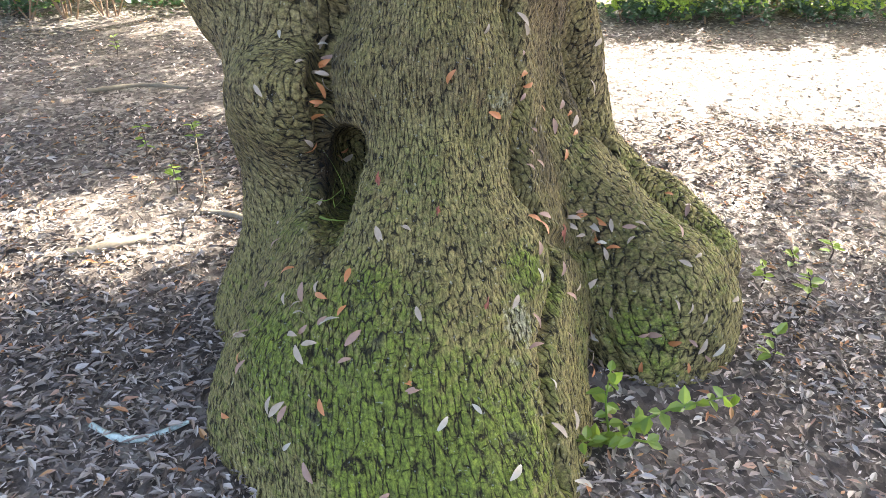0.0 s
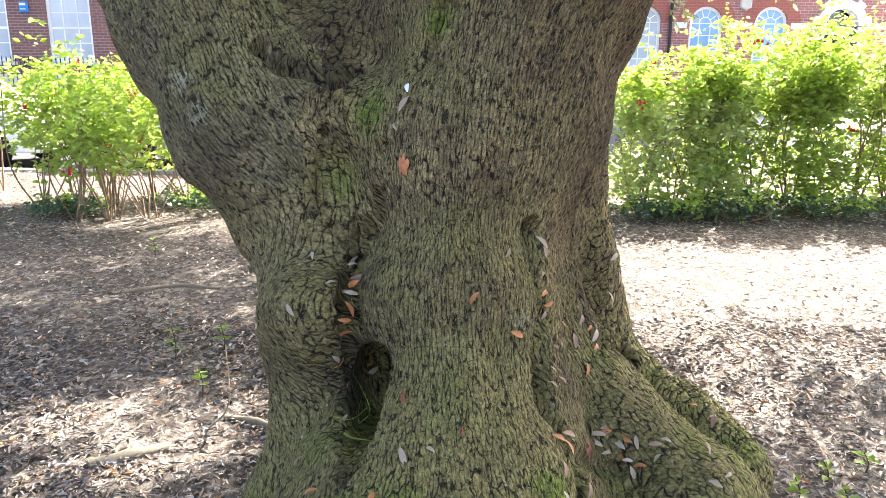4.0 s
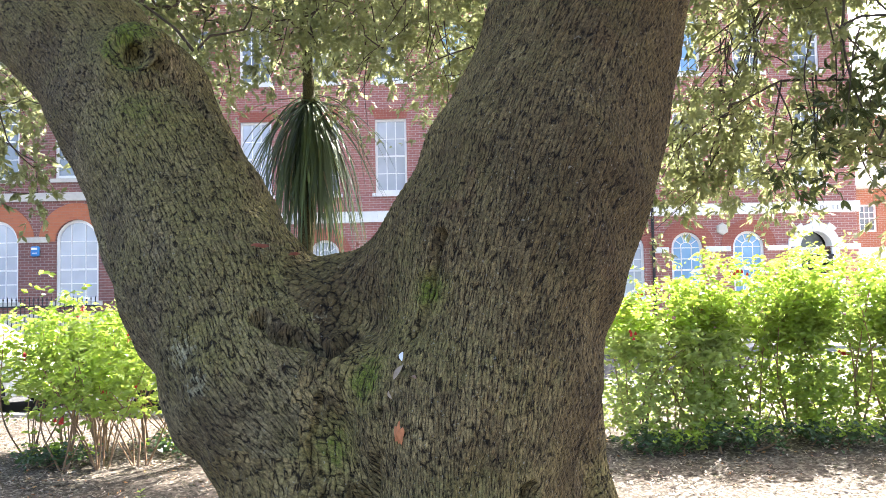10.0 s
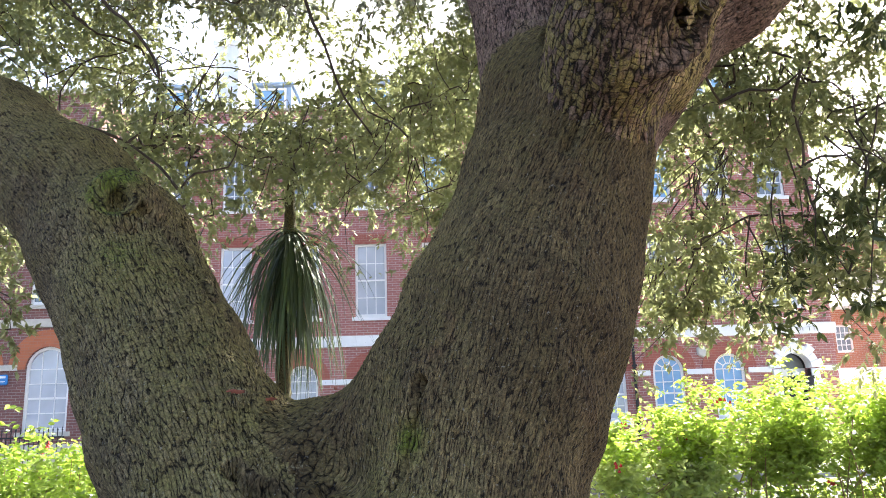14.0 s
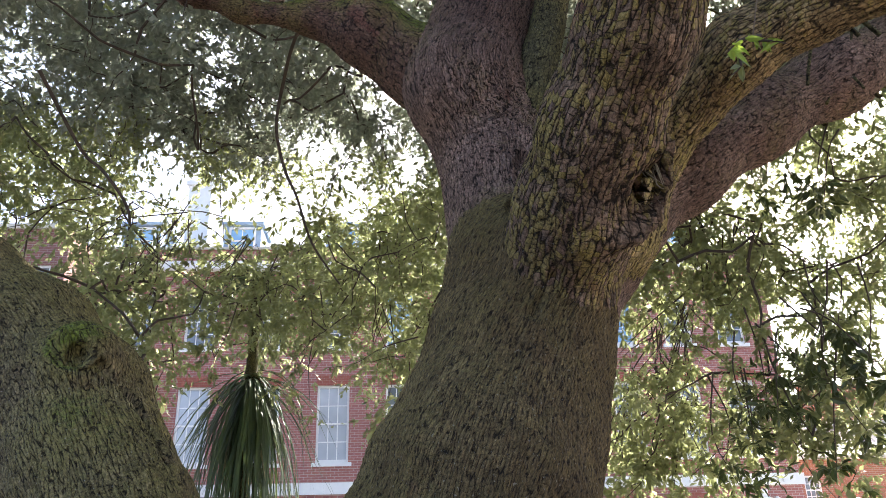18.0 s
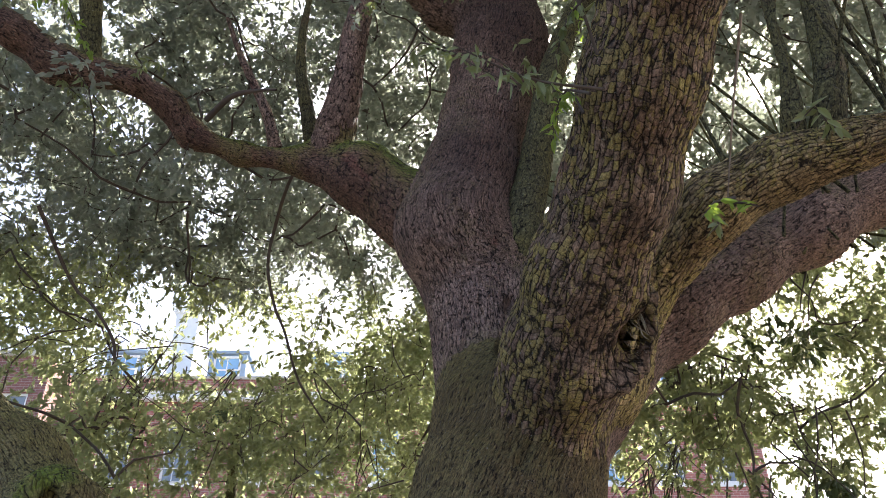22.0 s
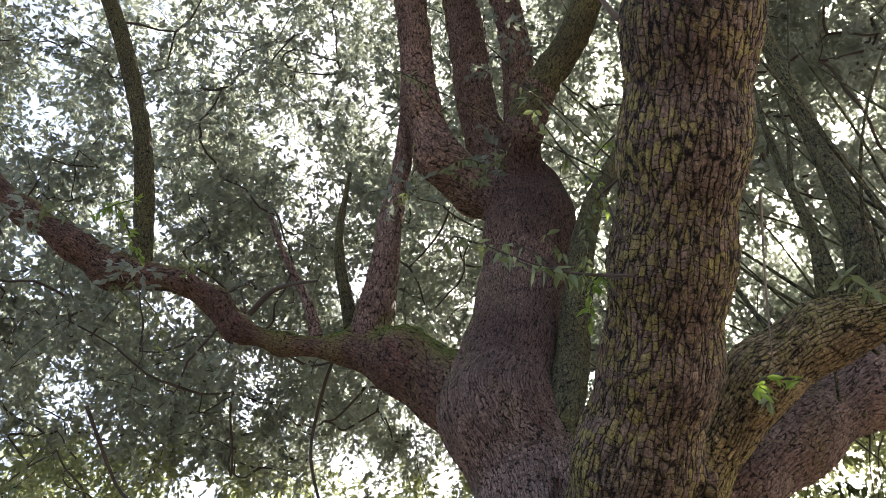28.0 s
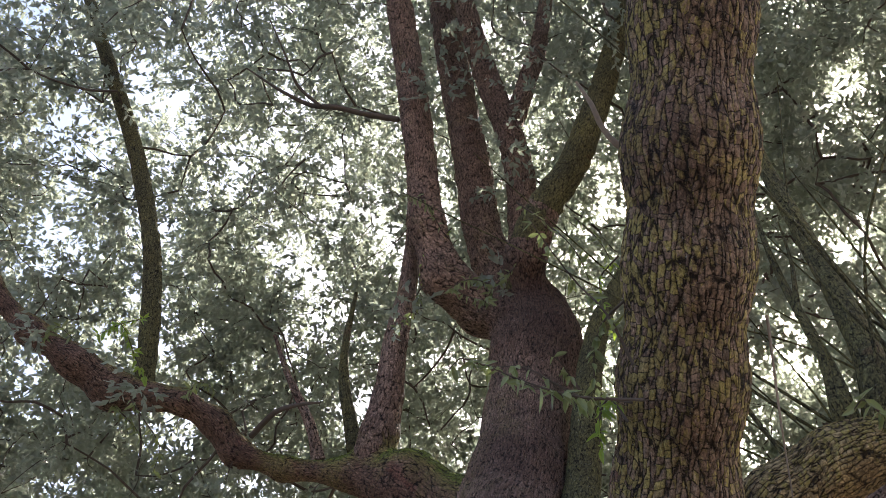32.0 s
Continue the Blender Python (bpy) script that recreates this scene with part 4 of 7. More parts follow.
def carve(a, b, k, sign=1):
    """Join a round cone to the field, or cut it out, with a soft seam of width k."""
    pad = 0.24
    low = np.clip(np.floor((np.minimum(a[:3] - a[3], b[:3] - b[3]) - pad - LO) / CELL).astype(int), 0, SIZE - 1)
    high = np.clip(np.ceil((np.maximum(a[:3] + a[3], b[:3] + b[3]) + pad - LO) / CELL).astype(int) + 1, 1, SIZE)
    if np.any(high <= low):
        return
    axes = [LO[i] + CELL * np.arange(low[i], high[i]) for i in range(3)]
    P = np.stack(np.meshgrid(*axes, indexing="ij"), -1)
    d = cone_distance(P, a, b)
    s = tuple(slice(low[i], high[i]) for i in range(3))
    old = field[s]
    if sign < 0:
        h = np.clip(0.5 - 0.5 * (d + old) / k, 0, 1)
        field[s] = old + (-d - old) * h + k * h * (1 - h)
    else:
        h = np.clip(0.5 + 0.5 * (old - d) / k, 0, 1)
        field[s] = old + (d - old) * h - k * h * (1 - h)


CONES = []
for chain in ORDER:
    line = np.array(OAK_LIMBS[chain], float)
    for a, b in zip(line[:-1], line[1:]):
        carve(a, b, BLEND.get(chain, 0.06))
        CONES.append(({"burl_a": "back", "burl_b": "back", "burl_c": "back", "burl_j": "left_branch", "collar_rim": "front"}.get(chain, chain), a, b))
for k in KNOBS:
    carve(np.array(k), np.array(k), 0.08)
for start, end, soft_edge in HOLLOWS:
    carve(np.array(start), np.array(end), soft_edge, -1)


def groove_depth(P):
    """How far seams, creases and folds sink into the wood at the points P."""
    depth = np.zeros(len(P))
    for line, r, deep in GROOVES.values():
        for a, b in zip(line[:-1], line[1:]):
            d = cone_distance(P, np.array((*a, 0.0)), np.array((*b, 0.0)))
            d = d + 0.004 * np.sin(P[:, 2] * 60) * np.sin(P[:, 0] * 45)
            t = np.clip(1 - d / (r * 1.5), 0, 1)
            depth = np.maximum(depth, deep * r * t * t * (3 - 2 * t))
            # swollen lips beside the seam
            lip = np.exp(-((d - r * 2.0) / (r * 0.7)) ** 2)
            depth = np.where(t > 0, depth, np.maximum(depth, 0) - 0.18 * r * lip * (depth <= 0))
    return depth


def surface_net(f):
    """The zero surface of a field as quads, one vertex in each cell that it crosses."""
    inside = f < 0
    count = np.zeros(np.array(f.shape) - 1, np.uint8)
    for dx in (0, 1):
        for dy in (0, 1):
            for dz in (0, 1):
                count += inside[dx:f.shape[0] - 1 + dx, dy:f.shape[1] - 1 + dy, dz:f.shape[2] - 1 + dz]
    cells = np.argwhere((count > 0) & (count < 8))
    index = np.full(count.shape, -1, np.int32)
    index[tuple(cells.T)] = np.arange(len(cells))
    total, number = np.zeros((len(cells), 3)), np.zeros((len(cells), 1))
    corners = np.array([(x, y, z) for x in (0, 1) for y in (0, 1) for z in (0, 1)])
    for i in range(8):
        for j in range(i + 1, 8):
            if np.abs(corners[i] - corners[j]).sum() == 1:
                va, vb = f[tuple((cells + corners[i]).T)], f[tuple((cells + corners[j]).T)]
                cross = (va < 0) != (vb < 0)
                t = np.where(cross, va / np.where(va == vb, 1, va - vb), 0)[:, None]
                total += cross[:, None] * (corners[i] + t * (corners[j] - corners[i]))
                number += cross[:, None]
    verts = LO + CELL * (cells + total / number)
    quads = []
    for axis in range(3):
        o1, o2 = [(1, 2), (2, 0), (0, 1)][axis]
        s0 = [slice(1, -1)] * 3
        s0[axis] = slice(0, f.shape[axis] - 1)
        s1 = list(s0)
        s1[axis] = slice(1, f.shape[axis])
        a, b = inside[tuple(s0)], inside[tuple(s1)]
        edge = np.argwhere(a != b)
        flip = a[tuple(edge.T)]
        edge = edge + np.array([0 if i == axis else 1 for i in range(3)])
        d1, d2 = np.eye(3, dtype=int)[o1], np.eye(3, dtype=int)[o2]
        q = np.stack([index[tuple((edge - d1 * i - d2 * j).T)] for i, j in ((1, 1), (0, 1), (0, 0), (1, 0))], 1)
        q[~flip] = q[~flip][:, ::-1]
        quads.append(q)
    q = np.concatenate(quads)
    return verts, q[(q >= 0).all(1)]


def refined(v, q):
    """Each quad parted in four."""
    e = np.sort(np.stack([q, np.roll(q, -1, 1)], -1).reshape(-1, 2), 1)
    key, inv = np.unique(e[:, 0].astype(np.int64) * len(v) + e[:, 1], return_inverse=True)
    mid = 0.5 * (v[key // len(v)] + v[key % len(v)])
    n, m = len(v), len(key)
    em = (inv.reshape(-1, 4) + n)
    c = np.arange(len(q)) + n + m
    out = np.concatenate([np.stack([q[:, i], em[:, i], c, em[:, i - 1]], 1) for i in range(4)])
    return np.concatenate([v, mid, v[q].mean(1)]), out


def rounded(v, q, times=2):
    """Even out the net's small steps."""
    e = np.concatenate([q[:, [0, 1]], q[:, [1, 2]], q[:, [2, 3]], q[:, [3, 0]]])
    for _ in range(times):
        s, n = np.zeros_like(v), np.zeros(len(v))
        for a, b in ((0, 1), (1, 0)):
            for i in range(3):
                s[:, i] += np.bincount(e[:, a], v[e[:, b], i], len(v))
            n += np.bincount(e[:, a], minlength=len(v))
        v = 0.4 * v + 0.6 * s / n[:, None]
    return v


net_v, net_q = surface_net(field)
net_v = rounded(net_v, net_q, 2)
TRUNK_CHAINS = {"filler", "filler_right", "main", "swell", "left_col", "rear", "rear_up", "root", "crotch"}


def nearest_chain(P):
    best, who = np.full(len(P), 9.0), np.zeros(len(P), int)
    names = ["trunk"] + list(FRAMES)
    for chain, a, b in CONES:
        d = cone_distance(P, a, b) + (0.03 if chain not in TRUNK_CHAINS else 0.0)
        k = 0 if chain in TRUNK_CHAINS else names.index(chain)
        near = d < best
        best[near], who[near] = d[near], k
    return names, who


oak = group("oak_tree", "old holm oak with a mossy buttressed trunk and forking limbs", "tree", (0.1, 2.1, 0))
NAMES, WHO = nearest_chain(net_v[net_q].mean(1))


def field_at(P):
    """The field between its grid points."""
    at = np.clip((P - LO) / CELL, 0, SIZE - 1.001)
    j = at.astype(int)
    f = at - j
    out = np.zeros(len(P))
    for dx in (0, 1):
        for dy in (0, 1):
            for dz in (0, 1):
                share = np.where(dx, f[:, 0], 1 - f[:, 0]) * np.where(dy, f[:, 1], 1 - f[:, 1]) * np.where(dz, f[:, 2], 1 - f[:, 2])
                out += share * field[j[:, 0] + dx, j[:, 1] + dy, j[:, 2] + dz]
    return out


def slope(P):
    """The outward direction of the wood at the points P."""
    return unit(np.stack([field_at(P + e) - field_at(P - e) for e in np.eye(3) * CELL], 1))


def bark_coordinates(chain, v):
    """Round the stem at one radius and along it, so that the bark's strips follow the wood."""
    if chain == "trunk":
        level = np.linspace(v[:, 2].min(), v[:, 2].max(), 24)
        middle = np.array([[(v[near, i].min() + v[near, i].max()) / 2 for i in (0, 1)] for near in (np.abs(v[:, 2] - z) < 0.09 for z in level)])
        line = np.stack([np.polyval(np.polyfit(level, middle[:, i], 2), v[:, 2]) for i in (0, 1)], 1)
        rel = v[:, :2] - line
        far = np.linalg.norm(rel, axis=1)
        return np.concatenate([rel / far[:, None] * 0.32 + rel * 0.42, (v[:, 2] - 0.22 * far)[:, None]], 1)
    line = smooth_path(OAK_LIMBS[chain], 0.03)
    step = np.diff(line[:, :3], axis=0)
    length = np.concatenate([[0], np.cumsum(np.linalg.norm(step, axis=1))])
    way = unit(np.stack([np.convolve(np.pad(step[:, i], 6, "edge"), np.ones(13) / 13, "valid") for i in range(3)], 1))
    best, which = np.full(len(v), 9e9), np.zeros(len(v), int)
    for i in range(len(step)):
        d = ((v - line[i, :3]) ** 2).sum(1)
        near = d < best
        best[near], which[near] = d[near], i
    w = way[which]
    u = unit(np.cross(w, np.array((0.2, 0.9, 0.1)) if abs(FRAMES[chain][1]) < 0.6 else np.array((1.0, 0.1, 0.1))))
    rel = v - line[which, :3]
    a, b = (rel * u).sum(1), (rel * np.cross(w, u)).sum(1)
    far = np.hypot(a, b) + 1e-6
    size = float(line[:, 3].mean())
    even = 0.7 * size / far + 0.3
    return np.stack([a * even, b * even, length[which] + (rel * w).sum(1)], 1)


def wood(chain, k, steps, material, label):
    """One limb's share of the surface, refined and given its bark coordinates."""
    q = net_q[WHO == k]
    used, inv = np.unique(q, return_inverse=True)
    v, q = net_v[used], inv.reshape(-1, 4)
    rest = []
    for step in range(steps):
        e1, e2 = v[q[:, 1]] - v[q[:, 0]], v[q[:, 3]] - v[q[:, 0]]
        out = np.cross(e1, e2)
        to_eye = EYE_AT - v[q].mean(1)
        front = (out * to_eye).sum(1) > (-0.4 + 0.15 * step) * np.linalg.norm(out, axis=1) * np.linalg.norm(to_eye, axis=1)
        rest.append(q[~front])
        v, q = refined(v, q[front])
    q = np.concatenate(rest + [q])
    me_name = "trunk" if k == 0 else "limb"
    co = bark_coordinates(chain, v)
    ob = array_part(me_name, v, q, material, oak, label, True)
    att = ob.data.attributes.new("bark_co", "FLOAT_VECTOR", "POINT")
    att.data.foreach_set("vector", co.astype(np.float32).ravel())
    nrm = slope(v)
    v = v + nrm * ((lumps(v) + 0.0035 * np.sin(v[:, 0] * 173 + v[:, 2] * 41) * np.sin(v[:, 2] * 77 + v[:, 1] * 140 + 2 * np.sin(v[:, 0] * 37))) - groove_depth(v))[:, None]
    ob.data.vertices.foreach_set("co", v.astype(np.float32).ravel())
    ob.data.update()
    ob.matrix_parent_inverse = Matrix.Translation((-0.1, -2.1, 0))
    return ob


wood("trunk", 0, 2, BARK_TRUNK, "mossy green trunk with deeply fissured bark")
wood("limbL", NAMES.index("limbL"), 1, BARK_LEAN, "thick leaning limb with grey bark and moss")
wood("front", NAMES.index("front"), 1, BARK_FRONT, "straight limb with square yellowish bark plates")
wood("back", NAMES.index("back"), 1, BARK_LIMB, "upright reddish-brown limb")
wood("upper", NAMES.index("upper"), 1, BARK_UPPER, "arching limb with yellowish plated bark")
wood("lower", NAMES.index("lower"), 1, BARK_LIMB, "dark reddish arching limb")
wood("left_branch", NAMES.index("left_branch"), 1, BARK_TOP, "crooked horizontal limb mossy on top")
OAK_BACK = Matrix.Translation((-0.1, -2.1, 0))


def stem(nodes, material, name="branch", sides=14, label="", parent=oak, rough=0.03, seed=0):
    path = smooth_path(nodes, 0.045)
    v, f, co = tube(path, sides, rough, seed)
    ob = array_part(name, v, f, material, parent, label, True)
    att = ob.data.attributes.new("bark_co", "FLOAT_VECTOR", "POINT")
    att.data.foreach_set("vector", co.astype(np.float32).ravel())
    if parent is oak:
        ob.matrix_parent_inverse = OAK_BACK
    return ob


MOSSY_STEMS = {"stemC", "g1", "g2", "g3", "dark", "behind", "lowJ"}
for i, (key, nodes) in enumerate(OAK_STEMS.items()):
    mat = DEAD_TWIG if key == "stub" else BARK_MOSSY if key in MOSSY_STEMS else TWIG if key in ("blk", "hang1", "hang2", "topA", "topB") else BARK_LIMB
    stem(nodes, mat, "branch", 16 if nodes[0][3] > 0.09 else 9, "bare pale broken twig" if key == "stub" else "green mossy upright branch" if key in MOSSY_STEMS else "", seed=i)

for i in range(34):
    r_ = np.random.default_rng(700 + i)
    x, y = r_.uniform(1.35, 2.9), r_.uniform(1.5, 2.9)
    z = 3.5 + 0.25 * (x - 1.4)
    lean = r_.normal(0, 0.45, 2) + np.array([-0.12, 0.08])
    h = r_.uniform(0.9, 2.4)
    k_ = r_.normal(0, 0.10, 4)
    stem([(x, y, z, 0.009 * r_.uniform(0.6, 1.4)), (x + lean[0] * h * 0.4 + k_[0], y + lean[1] * h * 0.4 + k_[1], z + h * 0.45, 0.006), (x + lean[0] * h + k_[2], y + lean[1] * h + k_[3], z + h, 0.003)], BARK_MOSSY, "shoot", 5, "thin upright green shoot", seed=i)

# ---- the oak's crown ----
# windows in the crown: azimuth, elevation and half widths, degrees
GAPS = [(-17.6, 26.3, 2.6, 2.6), (-4.0, 25.9, 3.0, 2.6), (-11.8, 25.6, 2.6, 1.9), (1.3, 28.8, 2.2, 3.0), (29.0, 12.8, 2.0, 2.2), (33.2, 19.5, 2.5, 2.1), (30.3, 23.7, 1.9, 1.9), (36.0, 26.0, 2.0, 2.0), (37.0, 21.5, 1.4, 1.2), (-5.6, 10.8, 1.3, 2.6), (-4.4, 4.0, 2.6, 2.6), (23.1, 3.0, 6.9, 2.2), (22.7, 15.4, 2.2, 1.7), (26.9, 12.9, 1.3, 2.6), (29.4, 9.5, 1.3, 1.7), (-14.9, 9.9, 1.7, 3.4), (-28.1, 4.1, 3.4, 5.2), (-44.4, 55.4, 1.7, 2.6), (-42.6, 51.6, 2.2, 2.2), (-13.0, 51.9, 2.2, 1.7), (-15.5, 50.8, 1.1, 1.1), (-21.8, 53.2, 0.8, 0.9), (-40.4, 59.3, 2.6, 1.9), (-23.9, 61.4, 0.9, 1.1), (-10.7, 7.0, 4.7, 6.0), (-5.0, 8.7, 2.6, 4.3), (-14.9, 9.5, 2.6, 3.9), (17.0, 2.0, 3.9, 2.6)]
LOW_MASSES = [(19.5, 9.4, 3.6, 2.0), (16.6, 6.2, 2.2, 1.6), (25.8, 8.0, 1.5, 1.8), (31.4, 8.6, 2.3, 3.2), (24.6, 15.6, 2.6, 1.3), (36.5, 9.5, 2.2, 3.5), (31.8, 14.6, 2.4, 1.4)]
# leafy twigs near the limbs: their line, count of leaves, leaf length, young or not, bare share
SPRIGS = [
    ([(0.55, 1.24, 3.22), (0.37, 1.2, 3.2), (0.25, 1.14, 3.19), (0.15, 1.11, 3.22)], 26, 0.055, 0, 0.2),
    ([(0.57, 1.28, 3.39), (0.51, 1.2, 3.52), (0.45, 1.2, 3.66), (0.37, 1.14, 3.78), (0.32, 1.1, 3.88)], 30, 0.048, 0, 0.1),
    ([(0.56, 1.44, 3.32), (0.53, 1.46, 3.43), (0.5, 1.51, 3.39), (0.5, 1.59, 3.32)], 22, 0.05, 1, 0.2),
    ([(0.59, 1.24, 3.62), (0.54, 1.36, 3.65), (0.51, 1.45, 3.57), (0.52, 1.54, 3.5)], 24, 0.05, 0, 0.2),
    ([(1.0, 1.24, 3.54), (0.95, 1.35, 3.24), (0.95, 1.49, 3.05)], 0, 0.05, 0, 0),
    ([(0.97, 1.48, 3.06), (0.89, 1.45, 3.02), (0.84, 1.44, 2.96)], 14, 0.05, 1, 0.1),
    ([(0.95, 1.49, 3.05), (0.98, 1.45, 3.02), (0.99, 1.41, 2.98)], 8, 0.045, 1, 0.1),
    ([(1.45, 1.59, 3.42), (1.37, 1.53, 3.41), (1.29, 1.46, 3.4), (1.25, 1.52, 3.36)], 14, 0.06, 0, 0.2),
    ([(0.38, 2.79, 5.46), (0.24, 2.7, 5.41), (0.1, 2.64, 5.46)], 26, 0.06, 0, 0),
    ([(0.16, 2.61, 6.02), (-0.02, 2.69, 5.82), (-0.04, 2.83, 5.7)], 22, 0.055, 1, 0),
    ([(-1.67, 2.92, 5.02), (-1.73, 2.82, 5.11), (-1.78, 2.72, 5.2), (-1.83, 2.67, 5.24)], 34, 0.06, 1, 0),
    ([(-1.72, 2.98, 4.9), (-1.64, 3.02, 4.8), (-1.54, 3.14, 4.69), (-1.58, 3.26, 4.59)], 40, 0.055, 0, 0),
    ([(-1.44, 3.02, 4.93), (-1.34, 2.94, 4.99), (-1.24, 2.99, 4.94)], 34, 0.055, 0, 0),
    ([(-2.26, 2.77, 5.17), (-2.14, 2.63, 5.16), (-2.02, 2.7, 5.09)], 30, 0.055, 0, 0),
    ([(0.47, 1.9, 5.22), (0.61, 1.93, 5.06), (0.73, 1.97, 4.87), (0.81, 2.12, 4.74)], 30, 0.05, 0, 0.05),
    ([(0.91, 1.91, 4.74), (0.82, 2.01, 4.69), (0.84, 2.11, 4.6), (0.88, 2.21, 4.5)], 28, 0.05, 1, 0.05),
    ([(0.81, 2.06, 5.3), (0.91, 2.09, 5.13), (0.98, 2.16, 4.92)], 26, 0.05, 0, 0.05),
    ([(0.7, 2.05, 3.99), (0.68, 2.12, 3.93), (0.68, 2.21, 3.82)], 18, 0.05, 1, 0.05),
    ([(0.08, 2.37, 5.67), (-0.02, 2.17, 5.68), (-0.15, 2.14, 5.69)], 26, 0.05, 0, 0.05),
    ([(0.36, 2.51, 5.29), (0.23, 2.43, 5.24), (0.1, 2.48, 5.21)], 34, 0.055, 0, 0.05),
    ([(0.5, 2.43, 5.34), (0.36, 2.47, 5.19), (0.29, 2.57, 5.11)], 34, 0.055, 0, 0.05),
    ([(-0.22, 2.91, 5.36), (-0.11, 2.77, 5.35), (-0.03, 2.64, 5.46)], 30, 0.055, 0, 0.05),
    ([(-1.75, 2.82, 5.42), (-1.83, 2.75, 5.3), (-1.93, 2.7, 5.14)], 34, 0.055, 1, 0.05),
    ([(-1.87, 3.08, 4.96), (-1.71, 3.14, 4.82), (-1.65, 3.24, 4.74)], 34, 0.055, 0, 0.05),
    ([(1.0, 1.66, 3.15), (0.99, 1.64, 3.08), (0.95, 1.63, 3.04)], 14, 0.05, 0, 0.05),
    ([(0.56, 1.36, 3.32), (0.52, 1.44, 3.41), (0.47, 1.52, 3.48), (0.36, 1.55, 3.55), (0.28, 1.57, 3.62), (0.21, 1.58, 3.69)], 16, 0.055, 0, 0.3),
    ([(0.47, 1.52, 3.48), (0.38, 1.51, 3.55), (0.3, 1.51, 3.62), (0.2, 1.58, 3.69)], 12, 0.050, 0, 0.1),
    ([(0.46, 1.5, 3.5), (0.43, 1.47, 3.54), (0.4, 1.43, 3.56), (0.36, 1.4, 3.57)], 9, 0.045, 0, 0.1),
    ([(0.21, 1.58, 3.69), (0.16, 1.61, 3.74), (0.1, 1.63, 3.79), (0.05, 1.71, 3.79)], 14, 0.055, 0, 0.0),
    ([(0.13, 4.37, 3.05), (-0.09, 4.58, 3.04), (-0.28, 4.79, 2.99), (-0.48, 4.9, 2.99)], 24, 0.05, 0, 0.3),
]


def crown_density(az, el):
    """How thick the crown is in a direction, seen from under the tree."""
    d = np.where(el < 20, 0.80, np.where(el < 27, 0.80, 1.0))
    d = np.where(el < 7 + 2.5 * np.sin(az * 0.23 + 0.8), 0.0, d)
    mass = np.sin(az * 0.43 + 1.3 + 1.2 * np.sin(el * 0.21)) * np.sin(el * 0.49 + 0.4 + np.sin(az * 0.17)) + 0.5 * np.sin(az * 0.9 + el * 0.5) * np.sin(el * 1.1 - az * 0.4)
    d = d * np.where(el > 26, np.clip(0.78 + 0.95 * mass, 0.0, 1.25), 0.78 + 0.3 * mass)
    d = np.where((az > -21) & (az < 3) & (el > 19.5) & (el < 29), d * 0.55, d)
    # the low boughs before the corner house hang in separate masses
    hung = np.zeros(np.shape(d))
    for a, e, ra, re in LOW_MASSES:
        hung = np.where(((az - a) / ra) ** 2 + ((el - e) / re) ** 2 < 1.0, 1.0, hung)
    d = np.where((az > 12.5) & (az < 40) & (el < 15.5), hung, d)
    for a, e, ra, re in GAPS:
        d = np.where(((az - a) / (ra * 1.1)) ** 2 + ((el - e) / (re * 1.1)) ** 2 < (1.0 if e < 15 else 0.5), 0.0, d)
    return d


rng = np.random.default_rng(5)
clumps = []
# parts of the crown: azimuths, elevations and distances between which its boughs lie, and how many clumps
for az0, az1, el0, el1, d0, d1, many in ((-62, 64, 4, 84, 6.2, 11.5, 1900), (-42, 42, 6, 22, 5.6, 8.2, 400), (18, 95, 28, 80, 5.2, 9.5, 1300), (-90, -50, 40, 82, 6.0, 10.0, 450), (-50, 48, 29, 80, 8.5, 13.5, 3200), (-46, 2, 29, 56, 6.5, 11.0, 500), (-50, 8, 20, 36, 6.8, 10.5, 320), (14, 48, 16, 36, 6.0, 8.5, 270), (-26, 6, 23, 36, 7.0, 10.5, 170), (-4, 18, 44, 62, 7.5, 12.0, 150), (-20, 0, 38, 54, 7.5, 12.0, 120), (36, 84, 44, 74, 5.4, 9.5, 860)):
    aim = len(clumps) + many
    while len(clumps) < aim:
        az, el = rng.uniform(az0, az1), rng.uniform(el0, el1)
        if rng.random() > math.cos(radians(el)) + 0.08 or rng.random() > float(crown_density(np.array(az), np.array(el))):
            continue
        near = max(d0, 6.6 if -2 < az < 17 and el > 28 else d0)
        far_end = d1 if az < 8 or el > 32 else min(d1, 7.8)
        dist = rng.uniform(near, max(far_end, near + 0.5))
        # a bough: several clumps on one level
        for _ in range(rng.integers(3, 8)):
            wide = 0.55 * dist / 7
            a, e = radians(az), radians(el)
            p = EYE_AT + dist * np.array([math.cos(e) * math.sin(a), math.cos(e) * math.cos(a), math.sin(e)]) + rng.normal(0, 1, 3) * np.array([wide, wide, wide * 0.45])
            q = p - EYE_AT
            az2, el2 = math.degrees(math.atan2(q[0], q[1])), math.degrees(math.asin(q[2] / np.linalg.norm(q)))
            if rng.random() < float(crown_density(np.array(az2), np.array(el2))) * 1.6:
                clumps.append(p)
